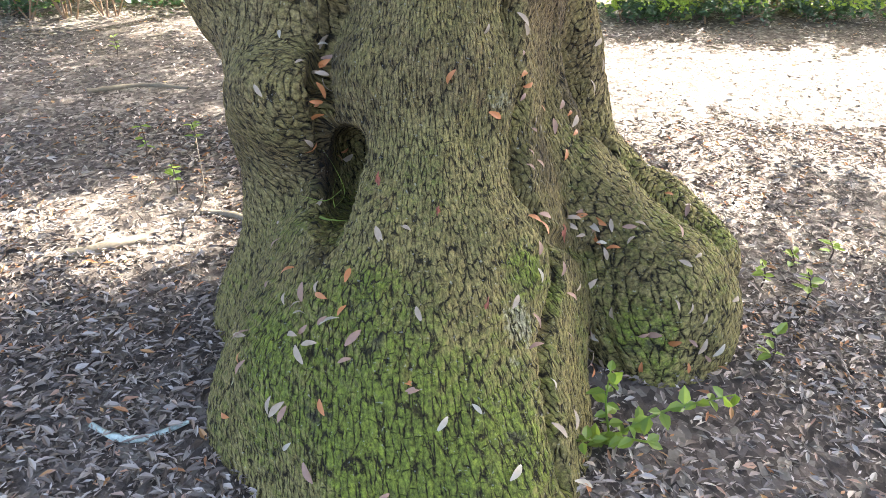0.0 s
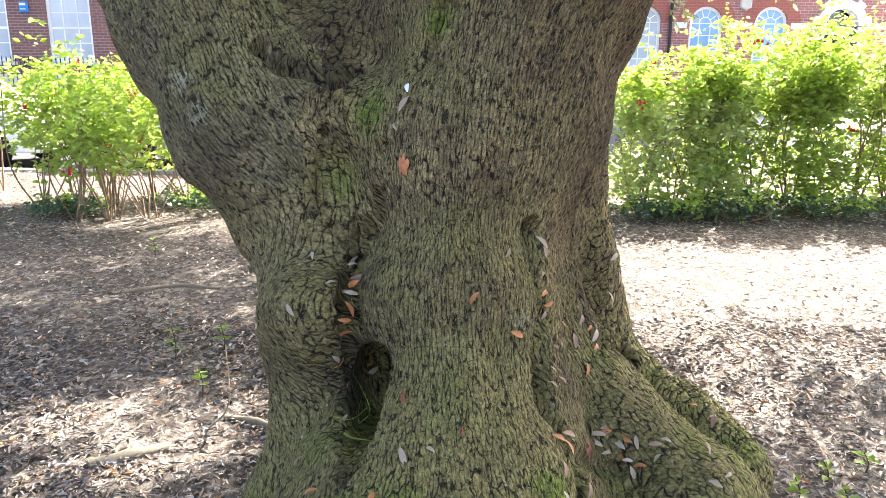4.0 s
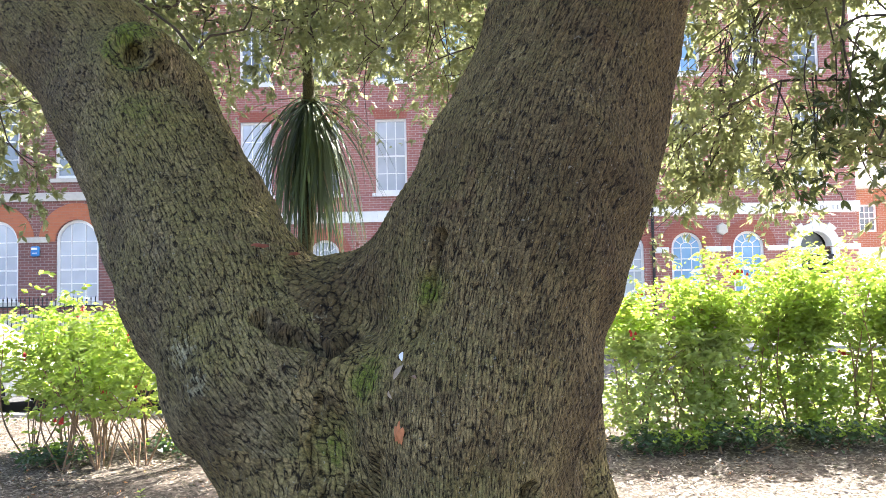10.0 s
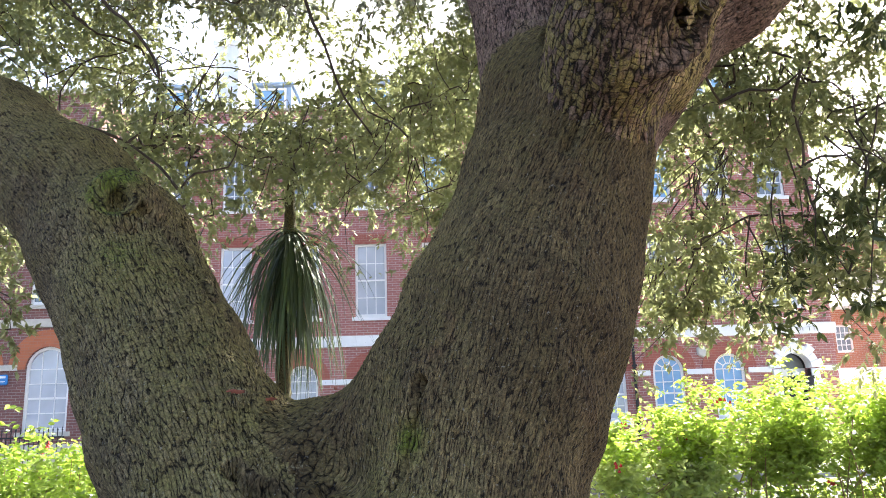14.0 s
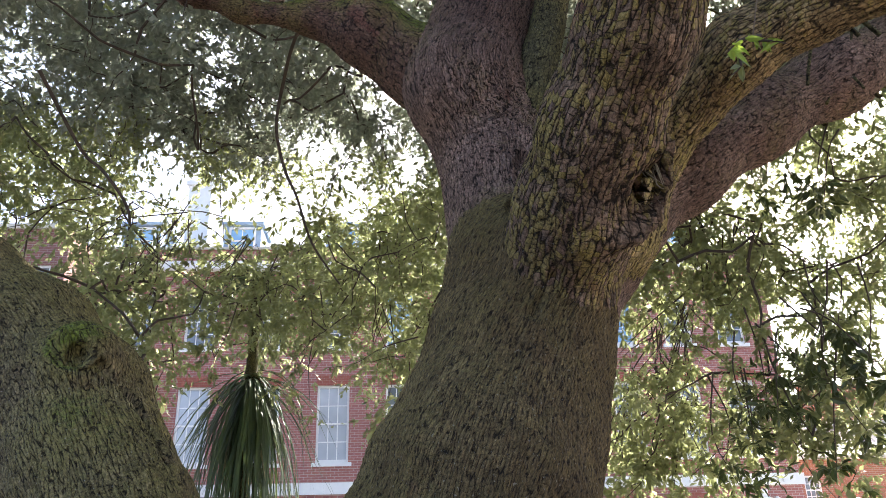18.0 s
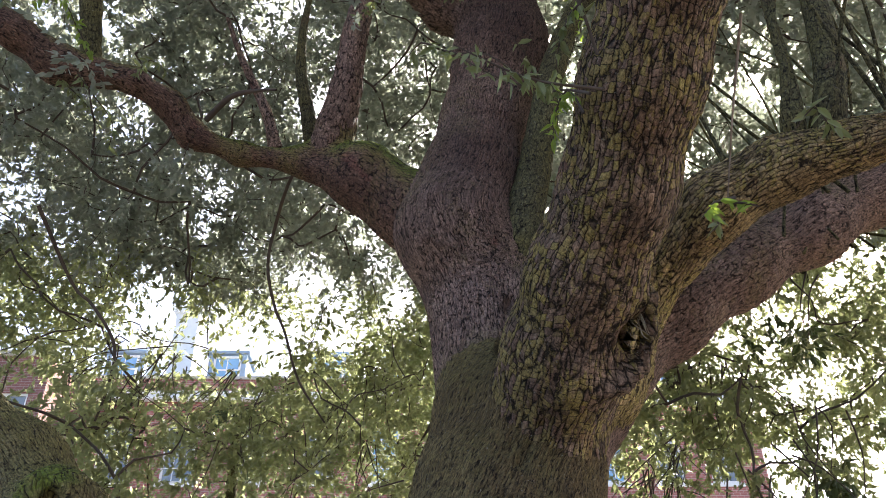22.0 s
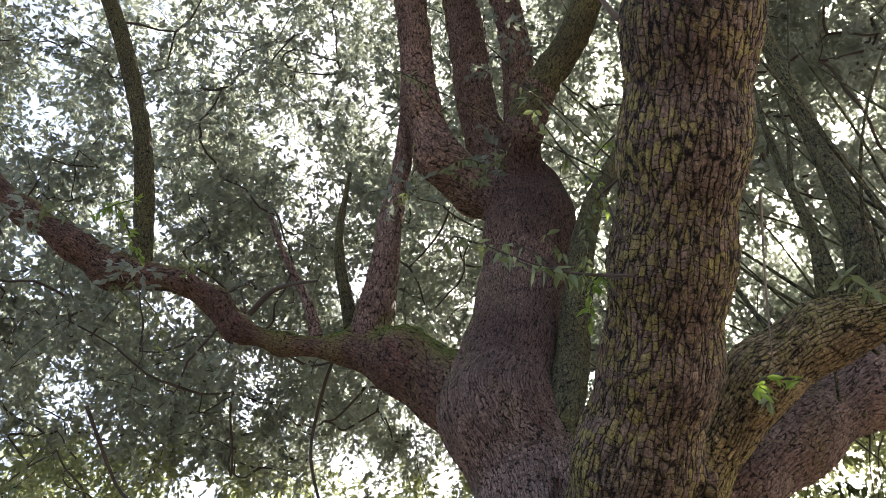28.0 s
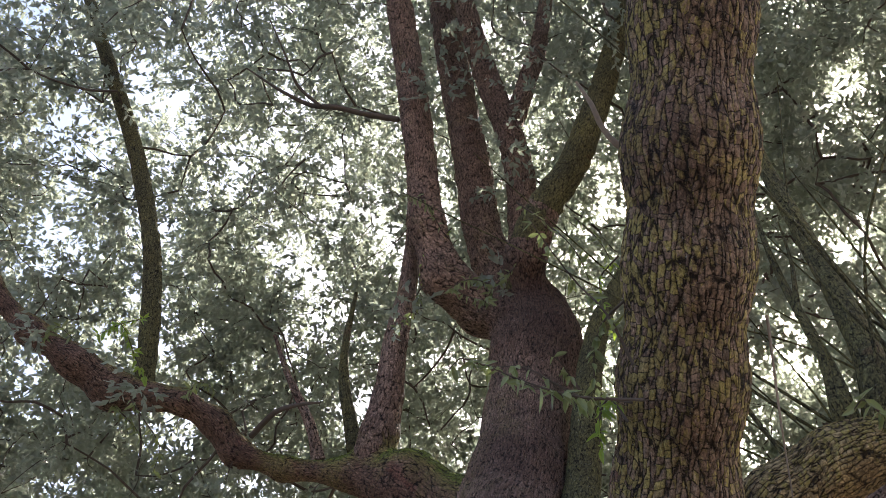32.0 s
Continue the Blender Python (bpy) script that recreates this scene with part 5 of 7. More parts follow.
clumps += [np.array(p) for p in [(2.19, 4.45, 2.48), (2.31, 4.13, 2.52), (2.46, 4.0, 2.68), (2.42, 4.07, 2.28), (2.39, 4.37, 2.32), (2.55, 4.37, 2.91), (2.64, 4.13, 3.08), (2.2, 5.06, 2.43), (2.37, 5.11, 2.72), (-2.74, 4.62, 4.18), (-2.59, 4.51, 2.45), (-2.86, 4.69, 2.59), (2.24, 4.42, 2.42), (2.12, 4.82, 2.35), (1.9, 5.47, 2.46), (2.03, 5.43, 2.71), (1.74, 5.41, 2.25), (-2.19, 2.56, 5.09), (-1.6, 2.82, 4.84), (-1.16, 3.29, 4.55), (-0.18, 2.71, 5.28), (0.46, 2.65, 5.57)]]
for p in list(clumps[-22:-5]):
    clumps += [p + rng.normal(0, 0.17, 3) for _ in range(3)]
# unseen part of the crown round the back, added for its effect on light
for _ in range(90):
    az, el, dist = rng.uniform(70, 290), rng.uniform(25, 85), rng.uniform(4.5, 8)
    a, e = radians(az), radians(el)
    clumps.append(EYE_AT + dist * np.array([math.cos(e) * math.sin(a), math.cos(e) * math.cos(a), math.sin(e)]))
# boughs added sunward, to shade the trunk, leaning limb and the ground before it
for x0, x1, y0, y1, z0, z1, many in ((-0.9, 1.2, 1.0, 2.4, 0.0, 1.5, 95), (0.8, 2.6, 0.6, 2.5, 0.0, 0.1, 55), (-1.9, -0.6, 2.4, 3.0, 1.3, 3.2, 100), (-4.6, -0.6, 2.8, 6.2, 0.0, 0.1, 420)):
    for _ in range(many):
        p = np.array([rng.uniform(x0, x1), rng.uniform(y0, y1), rng.uniform(z0, z1)]) + np.array(SUN_DIR) * rng.uniform(6.0, 9.0)
        q = p - EYE_AT
        if float(crown_density(np.array(math.degrees(math.atan2(q[0], q[1]))), np.array(math.degrees(math.asin(q[2] / np.linalg.norm(q)))))) > 0:
            clumps.append(p)
clumps = np.array(clumps)
# gaps through which the sun reaches the ground: spot and half width
for gx, gy, gr in ((-1.6, 2.75, 0.34), (-1.15, 2.55, 0.34), (-3.3, 6.6, 0.3), (-4.3, 7.4, 0.7), (-2.2, 6.9, 0.3), (-0.95, 2.9, 0.2)):
    rel = clumps - np.array([gx, gy, 0])
    off = rel - np.outer(rel @ np.array(SUN_DIR), np.array(SUN_DIR))
    clumps = clumps[np.linalg.norm(off, axis=1) > gr]
# join each clump to the nearest wood that leads to the trunk
roots = [smooth_path(n, 0.15)[2:, :3] for k, n in OAK_STEMS.items() if k not in ("stub", "blk", "hang1", "hang2", "behind", "topA", "topB", "lowJ", "twinJ")] + [smooth_path(OAK_LIMBS[k], 0.15)[i:, :3] for k, i in (("limbL", 18), ("upper", 8), ("lower", 10), ("left_branch", 8))]
nodes_xyz = list(np.concatenate(roots))
first = len(nodes_xyz)
order = np.argsort(np.linalg.norm(clumps - np.array([0.5, 2.8, 3.5]), axis=1))
parent_of, grown = {}, np.array(nodes_xyz)
for c in order:
    d = np.linalg.norm(grown - clumps[c], axis=1)
    parent_of[len(grown)] = int(np.argmin(d))
    grown = np.vstack([grown, clumps[c]])
load = np.ones(len(grown))
for k in range(len(grown) - 1, first - 1, -1):
    load[parent_of[k]] += load[k]
twig_pieces = {}
for k in range(first, len(grown)):
    a, b = grown[parent_of[k]], grown[k]
    L = np.linalg.norm(b - a)
    far_twig = np.linalg.norm(b - EYE_AT) > 8.5
    if L > 0.95 and load[k] < 60 or L > 1.25 or far_twig and load[k] < 4:
        continue
    r0, r1 = min(0.0024 * load[k] ** 0.3 + 0.001, 0.011), min(0.0021 * load[k] ** 0.24, 0.009)
    mid1, mid2 = a + (b - a) * 0.33 + rng.normal(0, 0.05, 3) * L, a + (b - a) * 0.68 + rng.normal(0, 0.05, 3) * L + np.array([0, 0, -0.04 * L])
    path = smooth_path([(*a, r0 * 1.15), (*mid1, r0), (*mid2, (r0 + r1) / 2), (*b, r1)], 0.22)
    v, f, _ = tube(path, 3)
    twig_pieces.setdefault(int((b[0] + 12) // 3), []).append((v, f))
for key in sorted(twig_pieces):
    v, f = joined(twig_pieces[key])
    ob = array_part("twig_tangle", v, f, TWIG, oak, "thin dark twigs", True)
    ob["kind"] = "stuff"
    ob.matrix_parent_inverse = OAK_BACK


def spray_leaves(centres, rng, per, spread, length, droop=0.35):
    """Leaves on short twiglets round each centre: bases, directions, normals, lengths."""
    n = len(centres)
    heads = 8
    out = unit(rng.normal(0, 1, (n, heads, 3)) + np.array([0, 0, -droop]))
    reach = rng.uniform(0.35, 1.0, (n, heads, 1)) * spread
    t = rng.uniform(0.25, 1.0, (n, heads, per, 1))
    base = centres[:, None, None, :] + out[:, :, None, :] * reach[:, :, None, :] * t
    along = unit(out[:, :, None, :] * 0.9 + rng.normal(0, 0.65, (n, heads, per, 3)) + np.array([0, 0, -0.25]))
    normal = unit(rng.normal(0, 0.55, (n, heads, per, 3)) + np.array([0, 0, 1.0]))
    size = length * rng.uniform(0.65, 1.25, (n, heads, per))
    return base.reshape(-1, 3), along.reshape(-1, 3), normal.reshape(-1, 3), size.ravel()


# hanging sprays: their middles, clumps to each, spread, leaf length
HANGING = (
    ("olive-green spray of oak leaves coloured as sunlit", LEAF_LIT, [(1.94, 5.51, 2.61), (1.72, 5.61, 2.34), (2.05, 5.22, 2.77), (2.43, 5.08, 3.54), (2.25, 5.05, 3.85), (2.61, 4.96, 3.63), (2.07, 5.6, 3.02), (1.91, 5.83, 2.67), (2.2, 5.31, 3.13), (2.07, 5.66, 3.6), (2.11, 5.47, 2.4)], 9, 0.20, 0.062),
    ("spray of larger oak leaves coloured dark as if backlit", LEAF_SHADED, [(2.13, 3.66, 2.53), (2.15, 3.42, 2.53), (2.18, 3.44, 2.29), (2.1, 3.91, 2.52), (2.41, 3.37, 3.58), (2.26, 3.33, 2.62), (2.04, 4.15, 2.63), (2.46, 3.72, 3.84), (1.91, 4.37, 2.34), (2.04, 4.19, 2.37), (2.26, 3.53, 2.79)], 2, 0.13, 0.066),
    ("olive spray of oak leaves before the houses", LEAF_LIT, [(-1.97, 5.26, 3.59), (-1.72, 5.47, 3.84), (-1.4, 5.77, 3.89), (-1.13, 5.88, 3.73), (-1.78, 5.22, 3.88), (-0.88, 6.05, 3.98), (-0.52, 6.34, 3.87), (-0.21, 6.28, 3.43), (-0.82, 6.46, 3.33), (-0.01, 6.31, 4.01), (-2.08, 5.11, 3.89)], 5, 0.20, 0.058),
)
for i, (label, mat, middles, many, wide, length) in enumerate(HANGING):
    rr = np.random.default_rng(150 + i)
    for k, middle in enumerate(middles):
        cs = np.array(middle) + rr.normal(0, 1, (many, 3)) * np.array([wide, wide, wide * 0.7])
        b, a, n, size = spray_leaves(cs, rr, 5, 0.20, length, 0.6)
        v, f = leaves(b, a, n, size, size * rr.uniform(0.32, 0.44, len(size)), 0.15, 0.12)
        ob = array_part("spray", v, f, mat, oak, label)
        ob["kind"] = "stuff"
        ob.matrix_parent_inverse = OAK_BACK
        tw = []
        for c in cs:
            root = np.array(middle) + np.array([0.1, 0.2, 0.5]) + rr.normal(0, 0.05, 3)
            mid = (root + c) / 2 + rr.normal(0, 0.05, 3)
            tv, tf, _ = tube(smooth_path([(*root, 0.006), (*mid, 0.004), (*c, 0.002)], 0.08), 4)
            tw.append((tv, tf))
        v, f = joined(tw)
        ob = array_part("twig_spray", v, f, TWIG, oak, "thin twigs of a hanging spray", True)
        ob["kind"] = "stuff"
        ob.matrix_parent_inverse = OAK_BACK

cells = np.floor((clumps[:, 0] + 14) / 1.5).astype(int)
away = np.linalg.norm(clumps - EYE_AT, axis=1)
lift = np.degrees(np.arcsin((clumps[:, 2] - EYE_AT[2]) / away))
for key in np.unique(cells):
    # low boughs take the leaf colour with sunlight painted in
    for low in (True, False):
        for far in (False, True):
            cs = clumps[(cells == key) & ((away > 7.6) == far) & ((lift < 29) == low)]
            if not len(cs):
                continue
            rr = np.random.default_rng(100 + int(key) * 4 + far * 2 + low)
            b, a, n, s = spray_leaves(cs, rr, 9 if far else 15, 0.46 if far else 0.38, 0.085 if far else 0.057)
            v, f = kites(b, a, n, s, s * rr.uniform(0.34, 0.46, len(s)))
            ob = array_part("foliage", v, f, LEAF_LIT if low else LEAF, oak, "olive-green oak leaves coloured as sunlit" if low else "dense small dark green oak leaves")
            ob["kind"] = "stuff"
            ob.matrix_parent_inverse = OAK_BACK


def sprig(nodes, count, length, material=LEAF, bare=0.0, seed=0, label="leafy twig hanging by the limb"):
    """A twig with separate leaves along it."""
    r_ = np.random.default_rng(seed)
    twig = stem([(*p, 0.005 - 0.0035 * i / (len(nodes) - 1)) for i, p in enumerate(nodes)], DEAD_TWIG if not count else TWIG, "twig", 5, label, rough=0.0)
    path = smooth_path([(*p, 0.01) for p in nodes], 0.02)[:, :3]
    if not count:
        return
    at = r_.uniform(bare, 1, count)
    base = path[(at * (len(path) - 1)).astype(int)]
    along = unit(r_.normal(0, 0.6, (count, 3)) + np.array([0, 0, -0.7]))
    normal = unit(r_.normal(0, 0.6, (count, 3)) + np.array([0, -0.6, 0.6]))
    size = length * r_.uniform(0.7, 1.25, count)
    for k in range(count):
        v, f = leaves(base[k:k + 1], along[k:k + 1], normal[k:k + 1], size[k:k + 1], size[k:k + 1] * 0.33, 0.15, 0.15)
        o = array_part("leaf", v, f, material, twig)


for i, (nodes, count, length, bright_green, bare) in enumerate(SPRIGS):
    sprig(nodes, count, length, LEAF_YOUNG if bright_green else LEAF_PALE, bare, 500 + i)


# ---- the brick houses across the road ----
def wall_with_openings(name, x0, x1, z0, z1, y, thick, openings, material, parent, label=""):
    """A wall facing the park, pieced round its openings (x0, x1, z0, z1)."""
    xs = sorted({x0, x1, *[o[0] for o in openings], *[o[1] for o in openings]})
    zs = sorted({z0, z1, *[o[2] for o in openings], *[o[3] for o in openings]})
    bm = bmesh.new()
    for xa, xb in zip(xs[:-1], xs[1:]):
        run = None
        for za, zb in zip(zs[:-1], zs[1:]):
            cx, cz = (xa + xb) / 2, (za + zb) / 2
            solid = not any(o[0] < cx < o[1] and o[2] < cz < o[3] for o in openings)
            if solid:
                run = (run[0], zb) if run else (za, zb)
            if run and (not solid or zb == zs[-1]):
                box(bm, xa, xb, y, y + thick, run[0], run[1])
                run = None
    return part(name, bm, material, parent, label)


def arch_ring(bm, cx, cz, r0, r1, y0, y1, a0=0, a1=180, n=14):
    """A half ring of stone or brick."""
    rows = []
    for i in range(n + 1):
        t = radians(a0 + (a1 - a0) * i / n)
        c, s = math.cos(t), math.sin(t)
        rows.append([bm.verts.new((cx + r * c, y, cz + r * s)) for r, y in ((r0, y0), (r1, y0), (r1, y1), (r0, y1))])
    for a, b in zip(rows[:-1], rows[1:]):
        for k in range(4):
            bm.faces.new((a[k], a[(k + 1) % 4], b[(k + 1) % 4], b[k]))
    bm.faces.new(rows[0][::-1])
    bm.faces.new(rows[-1])


def arch_filler(bm, cx, cz, r, top, y0, y1, n=14):
    """The wall between a round arch and the square opening over it."""
    for i in range(n):
        t0, t1 = math.pi * i / n, math.pi * (i + 1) / n
        p = [(cx + r * math.cos(t0), cz + r * math.sin(t0)), (cx + r * math.cos(t0), top), (cx + r * math.cos(t1), top), (cx + r * math.cos(t1), cz + r * math.sin(t1))]
        f = [bm.verts.new((x, y0, z)) for x, z in p]
        b = [bm.verts.new((x, y1, z)) for x, z in p]
        bm.faces.new(f)
        bm.faces.new(b[::-1])
        bm.faces.new((f[0], f[3], b[3], b[0]))


def disc_part(name, cx, cz, r, y, material, parent, label="", n=18, half=True):
    bm = bmesh.new()
    end = math.pi if half else 2 * math.pi
    vs = [bm.verts.new((cx + r * math.cos(end * i / n), y, cz + r * math.sin(end * i / n))) for i in range(n + (1 if half else 0))]
    back = [bm.verts.new((v.co.x, y + 0.006, v.co.z)) for v in vs]
    bm.faces.new(vs)
    bm.faces.new(back[::-1])
    for i in range(len(vs)):
        j = (i + 1) % len(vs)
        bm.faces.new((vs[j], vs[i], back[i], back[j]))
    bmesh.ops.recalc_face_normals(bm, faces=bm.faces[:])
    return part(name, bm, material, parent, label)


def sash_window(parent, x0, x1, z0, z1, y, cols=3, rows=4, glass=None, sill=True, sill_mat=None):
    """A white sash window set back in its opening: frame, bars, panes and sill."""
    glass = glass or GLASS
    win = piece_group("window", "white-painted sash window", parent)
    t = 0.07
    bm = bmesh.new()
    for a in ((x0, x0 + t, z0, z1), (x1 - t, x1, z0, z1), (x0 + t, x1 - t, z0, z0 + t * 1.3), (x0 + t, x1 - t, z1 - t, z1)):
        box(bm, a[0], a[1], y + 0.07, y + 0.17, a[2], a[3])
    part("window_frame", bm, WHITE, win)
    zm = (z0 + z1) / 2
    box_part("meeting_rail", x0 + t, x1 - t, y + 0.085, y + 0.155, zm - 0.025, zm + 0.025, WHITE, win)
    bm = bmesh.new()
    for i in range(1, cols):
        x = x0 + t + (x1 - x0 - 2 * t) * i / cols
        box(bm, x - 0.014, x + 0.014, y + 0.10, y + 0.135, z0 + t * 1.3, z1 - t)
    for j in range(1, rows):
        if j * 2 != rows:
            z = z0 + t + (z1 - z0 - 2 * t) * j / rows
            box(bm, x0 + t, x1 - t, y + 0.103, y + 0.132, z - 0.014, z + 0.014)
    part("glazing_bar_grid", bm, WHITE, win)
    for za, zb in ((z0 + t, zm), (zm, z1 - t)):
        box_part("pane", x0 + t, x1 - t, y + 0.115, y + 0.12, za, zb, glass, win)
    if sill:
        box_part("sill", x0 - 0.1, x1 + 0.1, y - 0.06, y + 0.2, z0 - 0.11, z0, sill_mat or WHITE, win)
    return win


def arched_window(parent, cx, z0, top, w, y, glass, ring_mat, ring, wall_mat, name_sill=True, fan=True):
    """A round-headed window with a brick arch over it."""
    r = w / 2
    cz = top - r
    win = piece_group("window", "white round-headed window under a brick arch", parent)
    t = 0.08
    bm = bmesh.new()
    box(bm, cx - r, cx - r + t, y + 0.07, y + 0.17, z0, cz)
    box(bm, cx + r - t, cx + r, y + 0.07, y + 0.17, z0, cz)
    box(bm, cx - r + t, cx + r - t, y + 0.07, y + 0.17, z0, z0 + 0.1)
    arch_ring(bm, cx, cz, r - t, r, y + 0.07, y + 0.17)
    part("window_frame", bm, WHITE, win)
    bm = bmesh.new()
    for k in (-1, 1):
        box(bm, cx + k * r * 0.33 - 0.014, cx + k * r * 0.33 + 0.014, y + 0.10, y + 0.135, z0 + 0.1, cz + (0.0 if fan else r * 0.8))
    n = 4
    for j in range(1, n + 1):
        z = z0 + 0.1 + (cz - z0 - 0.1) * j / n
        box(bm, cx - r + t, cx + r - t, y + 0.10, y + 0.137, z - (0.03 if j == 2 else 0.014), z + (0.03 if j == 2 else 0.014))
    if fan:
        arch_ring(bm, cx, cz, r * 0.34, r * 0.40, y + 0.10, y + 0.135, n=8)
        for a in (36, 72, 108, 144):
            c, s = math.cos(radians(a)), math.sin(radians(a))
            m = Matrix.Translation((cx, y + 0.117, cz)) @ Matrix.Rotation(-radians(a), 4, "Y")
            vs = box(bm, r * 0.38, r - t * 0.5, -0.014, 0.014, -0.014, 0.014)
            bmesh.ops.transform(bm, matrix=m, verts=vs)
    part("glazing_bar_grid", bm, WHITE, win)
    box_part("pane", cx - r + t, cx + r - t, y + 0.115, y + 0.12, z0 + 0.1, cz, glass, win)
    disc_part("pane", cx, cz, r - t, y + 0.118, glass, win)
    bm = bmesh.new()
    arch_filler(bm, cx, cz, r, top, y, y + 0.3)
    part("spandrel", bm, wall_mat, win)
    bm = bmesh.new()
    arch_ring(bm, cx, cz, r + 0.004, r + ring, y - 0.03, y + 0.1, n=22)
    part("arch", bm, ring_mat, win, "brick arch of radiating voussoirs")
    if name_sill:
        box_part("sill", cx - r - 0.12, cx + r + 0.12, y - 0.08, y + 0.2, z0 - 0.12, z0, STONE if ring_mat is ARCH_ORANGE else WHITE, win)
    return win


# the long red house with the white band
BY = 23.0
house_b = group("brick_house", "long red brick house with white bands and sash windows", "house", (0, 0, 0))
COLS = [-8.1, -6.15, -4.05, -1.95, 0.1, 2.0, 3.7, 5.45, 7.2, 9.1, 10.85]
ARCHES = [(7.06, 0.95), (8.93, 0.95), (-6.15, 0.95), (-4.05, 0.95), (-1.95, 0.95), (0.1, 0.95), (2.0, 0.95), (3.7, 0.95), (5.3, 0.9)]
openings = []
for c in COLS:
    w = 0.98 if c < 0 else 0.9
    openings += [(c - w / 2, c + w / 2, 4.45, 6.75), (c - w / 2, c + w / 2, 7.95, 9.75)]
for c, w in ARCHES:
    openings.append((c - w / 2, c + w / 2, 1.1, 3.03))
openings.append((10.47, 11.41, 0.0, 2.98))
wall_with_openings("wall", -10.8, 12.25, 0.0, 10.5, BY, 0.35, openings, BRICK_RED, house_b)
box_part("side_wall", 11.9, 12.25, BY + 0.35, BY + 12, 0, 10.5, BRICK_RED, house_b)
wall_with_openings("parapet", -10.8, 12.25, 10.8, 11.25, BY - 0.04, 0.3, [], BRICK_RED, house_b)
box_part("coping", -10.85, 12.3, BY - 0.1, BY + 0.32, 11.25, 11.33, STONE, house_b)
box_part("cornice", -10.85, 12.35, BY - 0.22, BY + 0.3, 10.5, 10.8, WHITE, house_b, "white moulded cornice", 0.04)
box_part("string_course", -10.85, 12.32, BY - 0.08, BY + 0.02, 3.55, 3.88, WHITE, house_b, "white painted band")
# dark sheet standing in for the unlit rooms behind the windows
box_part("dark_room_sheet", -10.7, 11.85, BY + 1.2, BY + 1.4, 0, 10.4, DOOR_AND_ROOM, house_b)
for i, c in enumerate(COLS):
    w = 0.98 if c < 0 else 0.9
    sash_window(house_b, c - w / 2, c + w / 2, 4.45, 6.75, BY, 3, 4, GLASS_BLIND if i in (1, 3) else GLASS)
    sash_window(house_b, c - w / 2, c + w / 2, 7.95, 9.75, BY, 3, 4, GLASS_BLUE if i in (4, 8) else GLASS)
    for k in range(-6, 7):
        bm = bmesh.new()
        vs = box(bm, c + k * 0.075 - 0.036, c + k * 0.075 + 0.036, BY - 0.012, BY + 0.05, 6.76, 7.06)
        for v in vs[4:]:
            v.co.x += k * 0.012
        part("voussoir", bm, ARCH_RED, house_b)
for c, w in ARCHES:
    arched_window(house_b, c, 1.1, 3.03, w, BY, GLASS_BLUE if c > 6 else GLASS_BLIND, ARCH_RED, 0.36, BRICK_RED)
for xa, xb in ((6.02, 6.5), (7.62, 8.38), (9.5, 10.2), (11.68, 12.3), (-5.6, -4.6), (-3.5, -2.5), (-1.4, -0.4), (0.65, 1.45), (2.5, 3.2)):
    box_part("impost_band", xa, xb, BY - 0.05, BY + 0.02, 2.42, 2.58, WHITE, house_b)
# the doorway with its blocked white surround
door = piece_group("door", "dark panelled door in a white rusticated arch", house_b)
dcx, dr = 10.94, 0.47
bm = bmesh.new()
arch_filler(bm, dcx, 2.51, dr, 2.98, BY, BY + 0.3)
part("spandrel", bm, WHITE, door)
for k in range(9):
    bm = bmesh.new()
    a = 180 * k / 9
    arch_ring(bm, dcx, 2.51, dr, dr + (0.36 if k % 2 == 0 else 0.25) + (0.08 if k == 4 else 0), BY - 0.1, BY + 0.25, a + 0.6, a + 19.4, 3)
    part("voussoir", bm, WHITE, door)
for k in range(8):
    for s in (-1, 1):
        w = 0.36 if k % 2 == 0 else 0.24
        xa, xb = (dcx - dr - w, dcx - dr) if s < 0 else (dcx + dr, dcx + dr + w)
        box_part("quoin", xa, xb, BY - 0.1, BY + 0.25, 0.02 + k * 0.31, 0.32 + k * 0.31, WHITE, door, bevel=0.015)
box_part("leaf", dcx - dr, dcx + dr, BY + 0.42, BY + 0.48, 0.0, 2.28, DOOR_AND_ROOM, door)
for k in range(3):
    for s in (-1, 1):
        box_part("panel", dcx + s * 0.22 - 0.15, dcx + s * 0.22 + 0.15, BY + 0.40, BY + 0.425, 0.2 + k * 0.68, 0.72 + k * 0.68, DOOR_AND_ROOM, door, bevel=0.01)
box_part("transom", dcx - dr, dcx + dr, BY + 0.38, BY + 0.5, 2.28, 2.51, WHITE, door)
for k in (-1, 1):
    box_part("number_bar", dcx + k * 0.05 - 0.025, dcx + k * 0.05 + 0.025, BY + 0.365, BY + 0.385, 2.34, 2.45, SIGN_GREY, door)
disc_part("fanlight", dcx, 2.51, dr, BY + 0.45, GLASS, door)
lantern = group("wall_lantern", "black iron wall lantern beside the door", "lantern")
for nm, b in (("bracket", (11.30, 11.34, 22.98, 23.25, 2.2, 2.24)), ("lamp_body", (11.24, 11.40, 22.86, 23.02, 1.85, 2.2)), ("cap", (11.21, 11.43, 22.83, 23.05, 2.2, 2.27)), ("foot", (11.28, 11.36, 22.90, 22.98, 1.78, 1.85))):
    box_part(nm, *b, IRON, lantern, bevel=0.01)
alarm = group("alarm_box", "white hexagonal alarm box on the brick wall", "alarm box")
bm = bmesh.new()
for r_, y_ in ((0.19, BY - 0.005), (0.19, BY - 0.07), (0.15, BY - 0.1)):
    [bm.verts.new((8.14 + r_ * math.cos(radians(60 * i + 30)), y_, 3.1 + r_ * math.sin(radians(60 * i + 30)))) for i in range(6)]
bm.verts.ensure_lookup_table()
